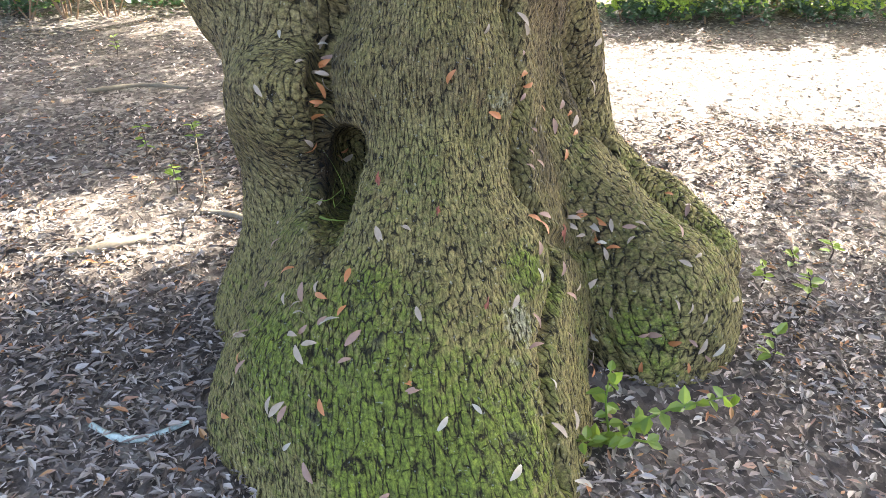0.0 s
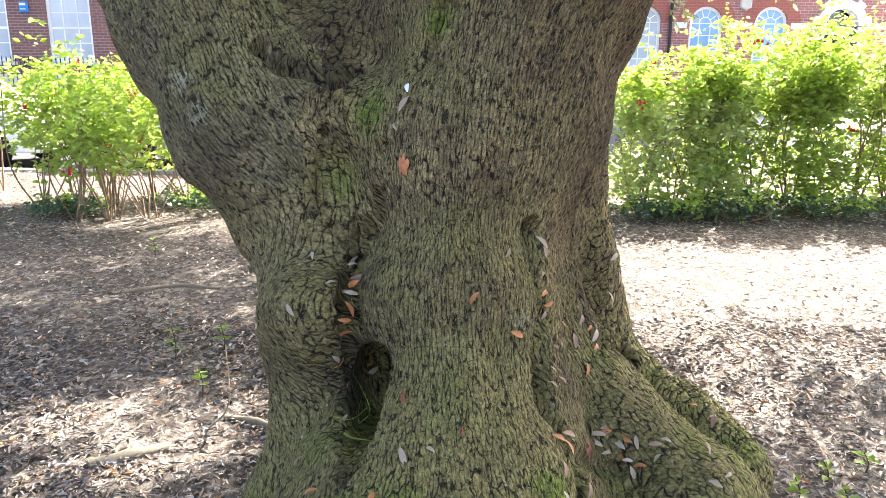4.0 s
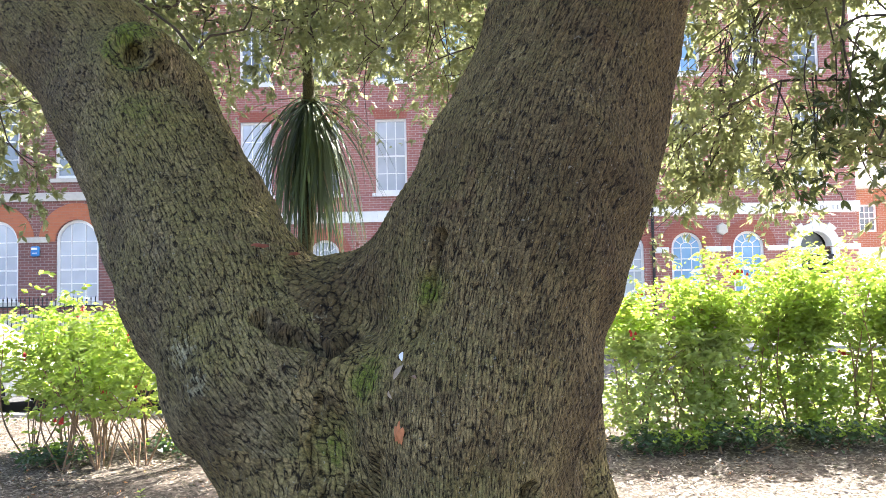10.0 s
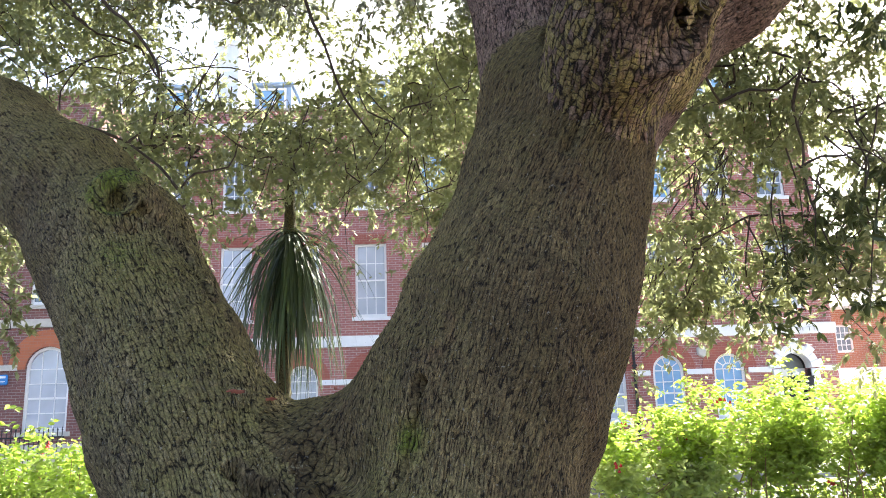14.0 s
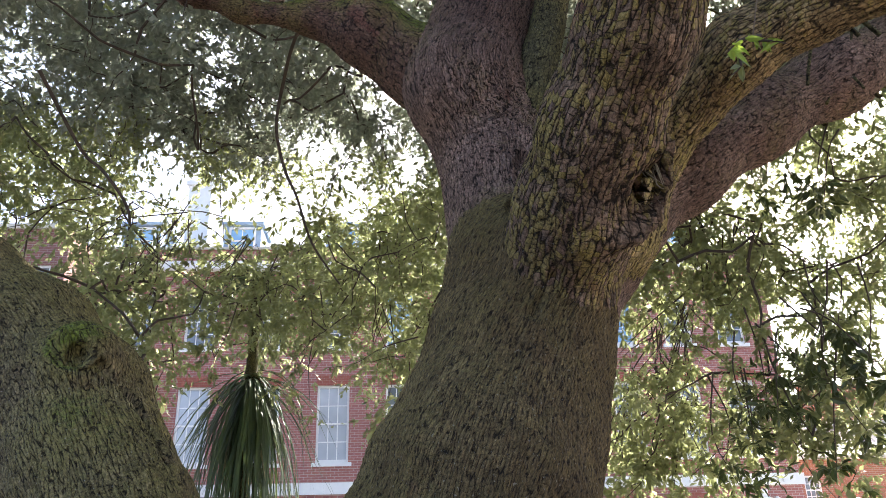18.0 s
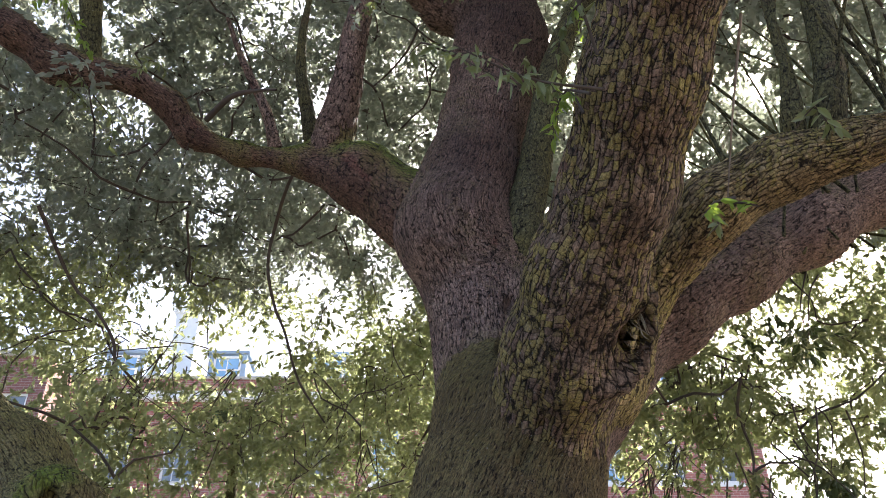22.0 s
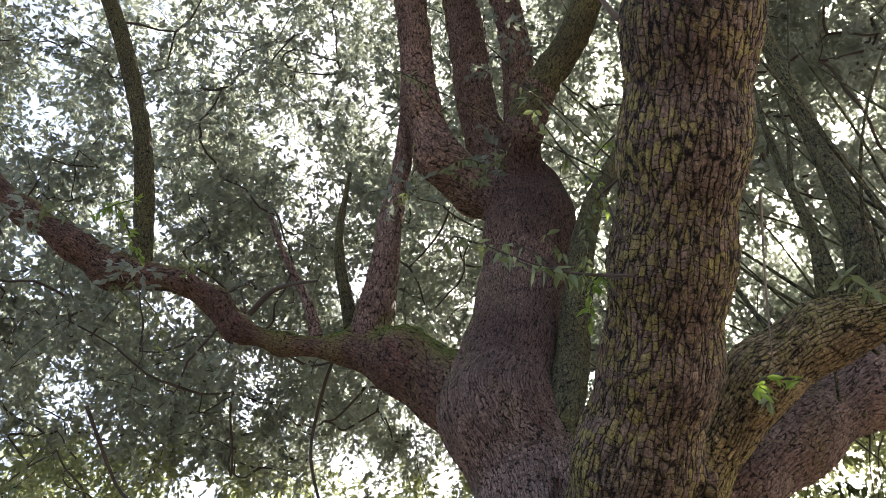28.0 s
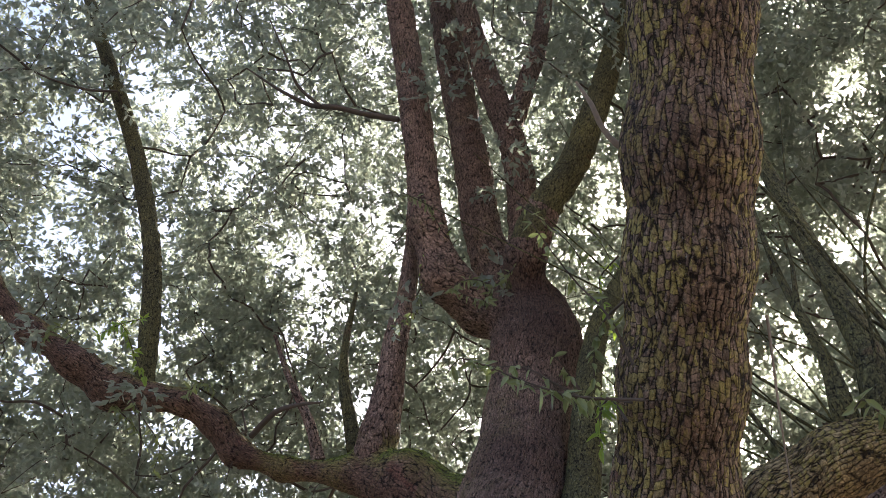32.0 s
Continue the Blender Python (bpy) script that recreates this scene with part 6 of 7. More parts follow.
for r_ in (0, 6):
    for i in range(6):
        bm.faces.new([bm.verts[j] for j in (r_ + i, r_ + (i + 1) % 6, r_ + 6 + (i + 1) % 6, r_ + 6 + i)])
bm.faces.new([bm.verts[12 + i] for i in range(6)])
part("casing", bm, STONE, alarm)
# lettering on the band
sign = group("sign_lettering", "grey spaced capital letters reading EXPEDITE on the band", "sign", (10.40, BY - 0.095, 3.63))
for k, letter in enumerate("EXPEDITE"):
    curve = bpy.data.curves.new("letter", "FONT")
    curve.body, curve.size, curve.extrude, curve.offset = letter, 0.185, 0.012, -0.006
    tmp = new("letter_tmp", curve)
    bpy.context.view_layer.update()
    me = bpy.data.meshes.new_from_object(tmp.evaluated_get(bpy.context.evaluated_depsgraph_get()))
    bpy.data.objects.remove(tmp)
    me.materials.clear()
    me.materials.append(SIGN_GREY)
    ob = new("letter", me)
    ob.parent = sign
    ob.matrix_basis = Matrix.Translation((k * 0.172, 0, 0)) @ Matrix.Rotation(radians(90), 4, "X")
# mansard roof with dormers, and the chimney
bm = bmesh.new()
vs = [bm.verts.new(p) for p in ((-10.8, BY + 0.5, 11.1), (12.2, BY + 0.5, 11.1), (12.2, BY + 1.6, 12.05), (-10.8, BY + 1.6, 12.05), (12.2, BY + 11, 12.3), (-10.8, BY + 11, 12.3))]
bm.faces.new((vs[0], vs[1], vs[2], vs[3]))
bm.faces.new((vs[3], vs[2], vs[4], vs[5]))
bmesh.ops.solidify(bm, geom=bm.faces[:], thickness=0.12)
part("roof", bm, SLATE, house_b, "blue-grey slate mansard roof")
for c in (-8.6, -5.25, -1.8, 0.7, 4.0, 7.2, 10.0):
    dm = piece_group("dormer", "lead-clad dormer", house_b)
    box_part("dormer_box", c - 0.62, c + 0.62, BY + 0.75, BY + 2.2, 11.25, 12.45, LEAD, dm)
    box_part("dormer_roof", c - 0.72, c + 0.72, BY + 0.62, BY + 2.3, 12.45, 12.58, LEAD, dm, bevel=0.03)
    sash_window(house_b, c - 0.45, c + 0.45, 11.4, 12.38, BY + 0.62, 2, 2, GLASS_BLUE, False)
chim = piece_group("chimney", "pale rendered chimney", house_b)
box_part("chimney_shaft", -7.75, -6.9, BY + 2.5, BY + 3.4, 12.0, 14.9, WHITE, chim, bevel=0.02)
box_part("cap", -7.85, -6.8, BY + 2.4, BY + 3.5, 14.9, 15.1, WHITE, chim, bevel=0.02)
pipe = group("drainpipe", "dark grey cast iron drainpipe on the brick wall", "drainpipe")
box_part("pipe", 5.98, 6.06, BY - 0.1, BY - 0.02, 0.0, 10.4, IRON, pipe, bevel=0.02)
for k in range(6):
    box_part("bracket", 5.95, 6.09, BY - 0.11, BY - 0.01, 1.0 + k * 1.7, 1.06 + k * 1.7, IRON, pipe)

# the nearer house with orange arches
AY = 20.5
house_a = group("arcaded_house", "dark red brick house with orange brick arches", "house")
A_COLS = [-10.48, -12.72, -14.96, -17.2, -19.4]
ops = []
for c in A_COLS:
    ops += [(c - 0.6, c + 0.6, 1.34, 3.6), (c - 0.62, c + 0.62, 4.75, 6.9), (c - 0.62, c + 0.62, 8.0, 9.8)]
wall_with_openings("wall", -21, -9.45, 0.0, 10.9, AY, 0.4, ops, BRICK_DARK, house_a)
box_part("side_wall", -9.8, -9.45, AY + 0.4, AY + 10, 0, 10.9, BRICK_DARK, house_a)
box_part("string_course", -21, -9.4, AY - 0.06, AY + 0.02, 4.13, 4.36, STONE, house_a, "pale stone band")
box_part("coping", -21, -9.4, AY - 0.1, AY + 0.45, 10.9, 11.05, STONE, house_a)
box_part("plinth", -21, -9.4, AY - 0.1, AY + 0.02, 0.0, 1.02, STONE, house_a)
# room darkness as one painted sheet
box_part("dark_room_sheet", -20.9, -9.9, AY + 1.2, AY + 1.4, 0, 10.8, DOOR_AND_ROOM, house_a)
for c in A_COLS:
    arched_window(house_a, c, 1.34, 3.6, 1.2, AY, GLASS_BLIND, ARCH_ORANGE, 0.46, BRICK_DARK, True, False)
    sash_window(house_a, c - 0.62, c + 0.62, 4.75, 6.9, AY, 2, 4, GLASS, True, STONE)
    sash_window(house_a, c - 0.62, c + 0.62, 8.0, 9.8, AY, 2, 4, GLASS, True, STONE)
    box_part("impost_band", c - 1.6, c - 0.8, AY - 0.05, AY + 0.02, 2.98, 3.13, STONE, house_a)
bell = group("blue_alarm_box", "small blue alarm box on dark red brick", "alarm box")
box_part("casing", -11.74, -11.5, AY - 0.09, AY - 0.005, 2.6, 2.88, BLUE, bell, bevel=0.03)
box_part("lid", -11.70, -11.54, AY - 0.1, AY - 0.085, 2.78, 2.84, WHITE, bell)
box_part("text_bar", -11.69, -11.55, AY - 0.1, AY - 0.088, 2.68, 2.70, WHITE, bell)
rail = group("iron_railing", "black iron railing with pointed bars", "railing")
box_part("top_rail", -12.5, -9.3, 19.2, 19.24, 1.22, 1.26, IRON, rail)
box_part("bottom_rail", -12.5, -9.3, 19.2, 19.24, 0.15, 0.19, IRON, rail)
bm = bmesh.new()
bmesh.ops.create_cone(bm, cap_ends=True, segments=6, radius1=0.011, radius2=0.011, depth=1.4, matrix=Matrix.Translation((0, 0, 0.7)))
bmesh.ops.create_cone(bm, cap_ends=True, segments=6, radius1=0.022, radius2=0.001, depth=0.1, matrix=Matrix.Translation((0, 0, 1.45)))
bar0 = part("railing_bar", bm, IRON, rail)
bar0.location = (-12.45, 19.22, 0)
for k in range(1, 28):
    o = new("railing_bar", bar0.data)
    o.parent = rail
    o.location = (-12.45 + 0.115 * k, 19.22, 0)

# the low orange house beyond
house_c = group("orange_house", "low orange brick house with a pale roof", "house")
wall_with_openings("wall", 15.7, 30, 2.7, 5.0, 30.0, 0.3, [(16.05, 16.75, 3.3, 4.4)], BRICK_ORANGE, house_c)
box_part("base", 15.7, 30, 29.97, 30.3, 0.0, 2.7, WHITE, house_c, "white rendered ground storey")
sash_window(house_c, 16.05, 16.75, 3.3, 4.4, 30.0, 3, 4, GLASS, False)
box_part("eaves", 15.4, 30, 29.6, 30.0, 5.0, 5.12, STONE, house_c)
bm = bmesh.new()
vs = [bm.verts.new(p) for p in ((15.3, 29.6, 5.12), (30, 29.6, 5.12), (30, 33, 7.0), (17.2, 33, 7.0), (15.3, 36, 5.12))]
bm.faces.new((vs[0], vs[1], vs[2], vs[3]))
bm.faces.new((vs[0], vs[3], vs[4]))
bmesh.ops.solidify(bm, geom=bm.faces[:], thickness=0.1)
part("roof", bm, PALE_ROOF, house_c, "pale sunlit roof")
# dark sheet in place of an unlit room
box_part("dark_room_sheet", 16, 17, 31, 31.1, 2.8, 4.9, DOOR_AND_ROOM, house_c)
box_part("gable", 18.3, 30, 33, 33.3, 5.0, 8.6, BRICK_ORANGE, house_c)
tagged(box_part("garden_wall", 12.9, 22, 26.6, 26.9, 0, 2.15, WHITE, None, "", 0.03), "white rendered wall beside the house", "wall")


# ---- parked white car ----
def parked_car(cx, cy):
    car = group("parked_car", "white parked estate car seen through the shrubs", "car", (cx, cy, -0.12))
    prof = [(-2.15, 0.30), (-2.18, 0.62), (-2.05, 0.88), (-1.75, 0.95), (-1.45, 1.32), (-0.9, 1.46), (0.5, 1.44), (1.15, 0.98), (1.95, 0.86), (2.15, 0.66), (2.17, 0.30)]
    bm = bmesh.new()
    rows = []
    for y, sx, top in ((-0.88, 1.0, 1.0), (-0.80, 1.0, 1.0), (0.80, 1.0, 1.0), (0.88, 1.0, 1.0)):
        narrow = abs(y) > 0.85
        rows.append([bm.verts.new((x * (0.985 if narrow else 1), y * (1 if z < 1.0 else 0.86), z - (0.03 if narrow and z > 0.5 else 0))) for x, z in prof])
    for a, b in zip(rows[:-1], rows[1:]):
        for i in range(len(prof)):
            j = (i + 1) % len(prof)
            bm.faces.new((a[i], a[j], b[j], b[i]))
    bm.faces.new(rows[0][::-1])
    bm.faces.new(rows[-1])
    bmesh.ops.recalc_face_normals(bm, faces=bm.faces[:])
    bmesh.ops.bevel(bm, geom=bm.edges[:], offset=0.02, segments=1, affect="EDGES")
    part("body", bm, CAR_PAINT, car)
    for xa, xb, ta, tb in ((-1.62, -0.75, -1.38, -0.72), (-0.68, 0.15, -0.68, 0.15), (0.22, 0.98, 0.22, 0.52)):
        bm = bmesh.new()
        vs = [bm.verts.new(p) for p in ((xa, -0.885, 0.98), (xb, -0.885, 0.98), (tb, -0.765, 1.36), (ta, -0.765, 1.36))]
        bm.faces.new(vs)
        bmesh.ops.solidify(bm, geom=bm.faces[:], thickness=0.012)
        part("side_window", bm, GLASS, car)
    box_part("sill_trim", -1.1, 1.0, -0.9, -0.87, 0.28, 0.36, RUBBER, car)
    for x in (-1.35, 1.35):
        box_part("door_handle", x * 0.25 - 0.09, x * 0.25 + 0.09, -0.915, -0.885, 0.82, 0.85, ALLOY, car)
        for y in (-0.80, 0.80):
            bm = bmesh.new()
            turn = Matrix.Translation((x, y, 0.32)) @ Matrix.Rotation(radians(90), 4, "X")
            bmesh.ops.create_cone(bm, cap_ends=True, segments=24, radius1=0.32, radius2=0.32, depth=0.22, matrix=turn)
            bmesh.ops.bevel(bm, geom=bm.edges[:], offset=0.02, segments=1, affect="EDGES")
            wheel = part("wheel", bm, RUBBER, car)
            bm = bmesh.new()
            bmesh.ops.create_cone(bm, cap_ends=True, segments=20, radius1=0.22, radius2=0.20, depth=0.24, matrix=turn)
            part("rim", bm, ALLOY, wheel)
            bm = bmesh.new()
            arch_ring(bm, x, 0.32, 0.335, 0.41, y - 0.105 if y < 0 else y + 0.06, y - 0.05 if y < 0 else y + 0.105)
            part("wheel_arch", bm, RUBBER, car)
    return car


parked_car(-8.05, 11.2)
parked_car(-3.35, 11.3)


# ---- cabbage palm before the houses ----
def sword_leaves(rng, top, n, length, rise, fall, half_width=0.015):
    """Long narrow leaves that spring from a head and bend down, rise and fall as shares of their length: vertices and quads."""
    a = rng.uniform(0, 2 * np.pi, n)
    pieces = []
    for i in range(n):
        L = length * rng.uniform(0.7, 1.12)
        d = np.array([math.cos(a[i]), math.sin(a[i]), 0.0])
        s = np.array([-d[1], d[0], 0.0])
        t = np.linspace(0, 1, 9)[:, None]
        up, down = math.radians(rise + rng.normal(0, 14)), math.radians(fall + rng.normal(0, 9))
        # the leaf turns from its first slope to its last along its length
        slope_at = up + (down - up) * np.clip(t * rng.uniform(1.0, 2.2), 0, 1) ** 0.8
        step = L / 8
        run = np.concatenate([[[0.0]], np.cumsum(np.cos(slope_at[:-1]) * step, 0)])
        lift = np.concatenate([[[0.0]], np.cumsum(np.sin(slope_at[:-1]) * step, 0)])
        p = top + rng.normal(0, 0.035, 3) + d * run + np.array([0, 0, 1.0]) * lift + s * 0.03 * np.sin(t * 3 + i)
        w = half_width * np.clip(np.minimum(1.0, 0.5 + 3 * t) * (1 - t ** 3), 0.03, 1)
        keel = np.array([0, 0, 0.4]) * w
        v = np.concatenate([p - s * w + keel, p, p + s * w + keel])
        k = np.arange(8)
        pieces.append((v, np.concatenate([np.stack([k, k + 1, k + 10, k + 9], 1), np.stack([k + 9, k + 10, k + 19, k + 18], 1)])))
    return joined(pieces)


palm = group("cabbage_palm", "cabbage palm with a drooping skirt of sword leaves", "palm", (-1.6, 8.0, 0))
PALM_BACK = Matrix.Translation((1.6, -8.0, 0))
ob = stem([(-1.62, 8.0, 0.0, 0.11), (-1.60, 8.02, 1.2, 0.085), (-1.62, 8.0, 2.4, 0.075), (-1.57, 8.0, 3.55, 0.07), (-1.58, 8.0, 4.2, 0.05), (-1.62, 8.02, 4.75, 0.045)], BARK_MOSSY, "trunk", 12, "thin ringed grey stem", palm)
ob.matrix_parent_inverse = PALM_BACK
rng = np.random.default_rng(21)
for name, mat, top, n, L, rise, fall, label in (
        ("skirt", PALM_LEAF, (-1.57, 8.0, 3.60), 150, 1.75, -48, -84, "hanging green sword leaves"),
        ("inner_skirt", PALM_LEAF, (-1.57, 8.0, 3.50), 80, 1.65, -68, -88, "hanging green sword leaves close to the stem"),
        ("spread", PALM_LEAF, (-1.57, 8.0, 3.62), 46, 1.30, -12, -66, "arching sword leaves"),
        ("dry_skirt", PALM_DRY, (-1.57, 8.0, 3.5), 14, 1.7, -70, -87, "dry straw-coloured hanging leaves"),
        ("head", PALM_LEAF, (-1.62, 8.02, 4.7), 70, 0.9, 25, -55, "upper head of green sword leaves")):
    v, f = sword_leaves(rng, np.array(top), n, L, rise, fall)
    ob = array_part(name, v, f, mat, palm, label)
    ob.matrix_parent_inverse = PALM_BACK


# ---- shrubs and hedge ----
FLOWER = []


def flower_mesh():
    """One small red flower bud, its mesh shared by all."""
    if not FLOWER:
        bm = bmesh.new()
        bmesh.ops.create_icosphere(bm, subdivisions=1, radius=0.014)
        for v in bm.verts:
            v.co *= 1 + 0.35 * math.sin(v.co.x * 300 + v.co.z * 190)
            v.co.z *= 1.4
        me = bpy.data.meshes.new("flower_bud")
        bm.to_mesh(me)
        bm.free()
        me.materials.append(RED_LEAF)
        FLOWER.append(me)
    return FLOWER[0]


def shrub(cx, cy, rx, ry, h, n, seed, leaf, stems=9, name="shrub", label="", low=0.25, length=0.092, red=0, thin=0.3):
    """Stems from the root, with whorls of broad leaves massed on an uneven dome."""
    rng = np.random.default_rng(seed)
    bush = group(name, label, "shrub", (cx, cy, 0), "shrubs along the park edge")
    back = Matrix.Translation((-cx, -cy, 0))
    g0 = float(ground_height(np.array(cx), np.array(cy)))
    u = rng.normal(0, 1, (n, 3))
    if low > 0.1:
        u[:, 2] = np.abs(u[:, 2]) * 1.1 - 0.25
    u = unit(u)
    bulge = 1 + rng.normal(0, 0.06 if low < 0.1 else 0.16, n) + 0.16 * np.sin(u[:, 0] * 7 + seed) * np.sin(u[:, 1] * 6 + 1) + 0.12 * np.sin(u[:, 2] * 9 + u[:, 0] * 5)
    rad = (rng.random(n) ** 0.33) * bulge
    if low < 0.1:
        u = np.sign(u) * np.abs(u) ** 0.6
    c = np.stack([cx + u[:, 0] * rad * rx, cy + u[:, 1] * rad * ry, g0 + h * (low + (1 - low) * (0.42 + 0.58 * u[:, 2] * rad))], 1)
    c = c[c[:, 2] > 0.06]
    # thinner below, where the stems show
    c = c[rng.random(len(c)) < np.clip(thin + 1.6 * c[:, 2] / h - 0.35, thin, 1.0)]
    m = 5
    base = np.repeat(c, m, 0) + rng.normal(0, 0.025, (len(c) * m, 3))
    ang = np.tile(np.arange(m) * 2 * np.pi / m, len(c)) + rng.uniform(0, 6, len(c) * m)
    along = unit(np.stack([np.cos(ang), np.sin(ang), rng.uniform(-0.7, 0.5, len(ang))], 1))
    normal = unit(rng.normal(0, 0.6, (len(ang), 3)) + np.array([0, -0.35, 0.8]))
    s = length * rng.uniform(0.6, 1.25, len(ang))
    # most top whorls take the brighter leaf, painted as sunlit
    bright_green = np.repeat((c[:, 2] > h * 0.72) & (rng.random(len(c)) < 0.8), m)
    for nm, mat, keep in (("foliage", leaf, ~bright_green), ("lit_top_foliage", SHRUB_TIP, bright_green)):
        if keep.sum():
            v, f = leaves(base[keep], along[keep], normal[keep], s[keep], s[keep] * 0.58, 0.15, 0.15)
            o = array_part(nm, v, f, mat, bush, "broad yellow-green leaves" if nm == "lit_top_foliage" else "")
            o["kind"] = "stuff"
            o.matrix_parent_inverse = back
    for k in range(stems):
        a, r = rng.uniform(0, 6.28), rng.uniform(0.25, 0.9)
        foot = (k % 3 - 1) * 0.45
        bend = rng.normal(0, 0.07, 4)
        p0 = (cx + foot * rx + 0.05 * math.cos(a), cy + 0.06 * math.sin(a) + 0.2 * foot * ry, g0 - 0.03)
        p2 = (cx + rx * (0.45 * foot + r * math.cos(a)), cy + ry * r * math.sin(a), h * rng.uniform(0.6, 0.9))
        p1 = (p0[0] * 0.62 + p2[0] * 0.38 + bend[0], p0[1] * 0.62 + p2[1] * 0.38 + bend[1], h * rng.uniform(0.27, 0.4))
        wide = rng.uniform(0.006, 0.012)
        o = stem([(*p0, wide), (*p1, wide * 0.75), (*p2, wide * 0.4)], SHRUB_STEM, "stem", 5, "", bush, seed=k)
        o.matrix_parent_inverse = back
    for k in range(red):
        q = c[rng.integers(len(c))] + np.array([0, -0.05, 0])
        for _ in range(5):
            o = new("flower_bud", flower_mesh())
            o.parent = bush
            o.matrix_parent_inverse = back
            o.location = q + rng.normal(0, 0.022, 3)
    return bush


HEDGE = [(2.15, 7.75, 0.75, 0.7, 1.55), (3.1, 7.95, 0.85, 0.75, 1.75), (4.2, 8.0, 0.9, 0.8, 1.86), (5.3, 8.05, 0.95, 0.8, 1.85), (6.5, 8.1, 1.0, 0.85, 1.83), (7.8, 8.2, 1.1, 0.85, 1.85), (9.2, 8.3, 1.1, 0.9, 1.85)]
for i, (x, y, rx, ry, h) in enumerate(HEDGE):
    shrub(x, y, rx, ry * 0.7, h, 2700 if i < 4 else 700, 40 + i, SHRUB_PALE if i == 0 else SHRUB_LEAF, 16, "hedge_shrub", "pale variegated broad-leaved hedge shrub with red flowers" if i == 0 else "bright green broad-leaved hedge shrub in sun", low=0.06, red=8 if i == 0 else 1, length=0.068 if i < 4 else 0.09, thin=0.42)
for i, (x, y, rx, ry, h, n) in enumerate(((-3.95, 7.5, 0.72, 0.55, 1.5, 950), (-3.3, 6.9, 0.72, 0.5, 1.15, 560), (-5.5, 8.3, 0.5, 0.5, 1.55, 110), (-3.4, 8.0, 0.9, 0.6, 1.4, 900), (-2.3, 8.5, 0.8, 0.55, 1.2, 600))):
    shrub(x, y, rx, ry, h, n, 60 + i, SHRUB_LEAF, 21, "flowering_shrub", "leggy yellow-green shrub with red flower clusters", low=0.62 if x < -5 else 0.11, red=5, length=0.072, thin=0.08)
for i, (x, y, r, h) in enumerate(((1.9, 7.15, 0.4, 0.22), (2.7, 7.2, 0.5, 0.3), (3.6, 7.3, 0.5, 0.25), (4.8, 7.3, 0.5, 0.3), (6.0, 7.3, 0.6, 0.3), (-2.6, 7.4, 0.5, 0.25), (-3.8, 7.0, 0.4, 0.2), (0.6, 8.3, 0.8, 0.9), (-0.8, 8.8, 0.7, 0.8))):
    shrub(x, y, r, r * 0.7, h, 260 if h < 0.5 else 600, 80 + i, IVY, 3, "ground_ivy", "low dark ivy and seedlings at the hedge foot", low=0.1, length=0.05)


# ---- small things on the ground ----
def seedling(x, y, h, seed, n=9, length=0.045):
    rng = np.random.default_rng(seed)
    ob = group("seedling", "small green oak seedling in the leaf litter", "seedling", (x, y, 0), "seedlings")
    z = float(ground_height(np.array(x), np.array(y)))
    o = stem([(x, y, z - 0.01, 0.004), (x + 0.01, y, z + h * 0.5, 0.003), (x - 0.01, y + 0.01, z + h, 0.002)], TWIG, "stem", 5, "", ob, rough=0.0)
    o.matrix_parent_inverse = Matrix.Translation((-x, -y, 0))
    t = rng.uniform(0.35, 1.0, n)
    base = np.stack([np.full(n, x), np.full(n, y), z + h * t], 1)
    a = rng.uniform(0, 6.28, n)
    along = unit(np.stack([np.cos(a), np.sin(a), rng.uniform(-0.1, 0.5, n)], 1))
    normal = unit(np.stack([rng.normal(0, 0.3, n), rng.normal(0, 0.3, n), np.ones(n)], 1))
    s = length * rng.uniform(0.8, 1.4, n)
    for k in range(n):
        v, f = leaves(base[k:k + 1], along[k:k + 1], normal[k:k + 1], s[k:k + 1], s[k:k + 1] * 0.5, 0.12, 0.1)
        o = array_part("leaf", v, f, LEAF_YOUNG, ob)
        o.matrix_parent_inverse = Matrix.Translation((-x, -y, 0))
    return ob


for i, (x, y, h) in enumerate(((-1.16, 3.05, 0.16), (-1.45, 3.5, 0.18), (-1.25, 3.65, 0.15), (1.18, 2.35, 0.10), (1.30, 2.25, 0.12), (1.35, 2.5, 0.09), (1.02, 1.86, 0.12), (1.0, 2.9, 0.10), (1.55, 2.6, 0.08), (-2.4, 5.6, 0.15), (3.9, 6.5, 0.12), (2.6, 6.9, 0.12))):
    seedling(x, y, h, 300 + i)


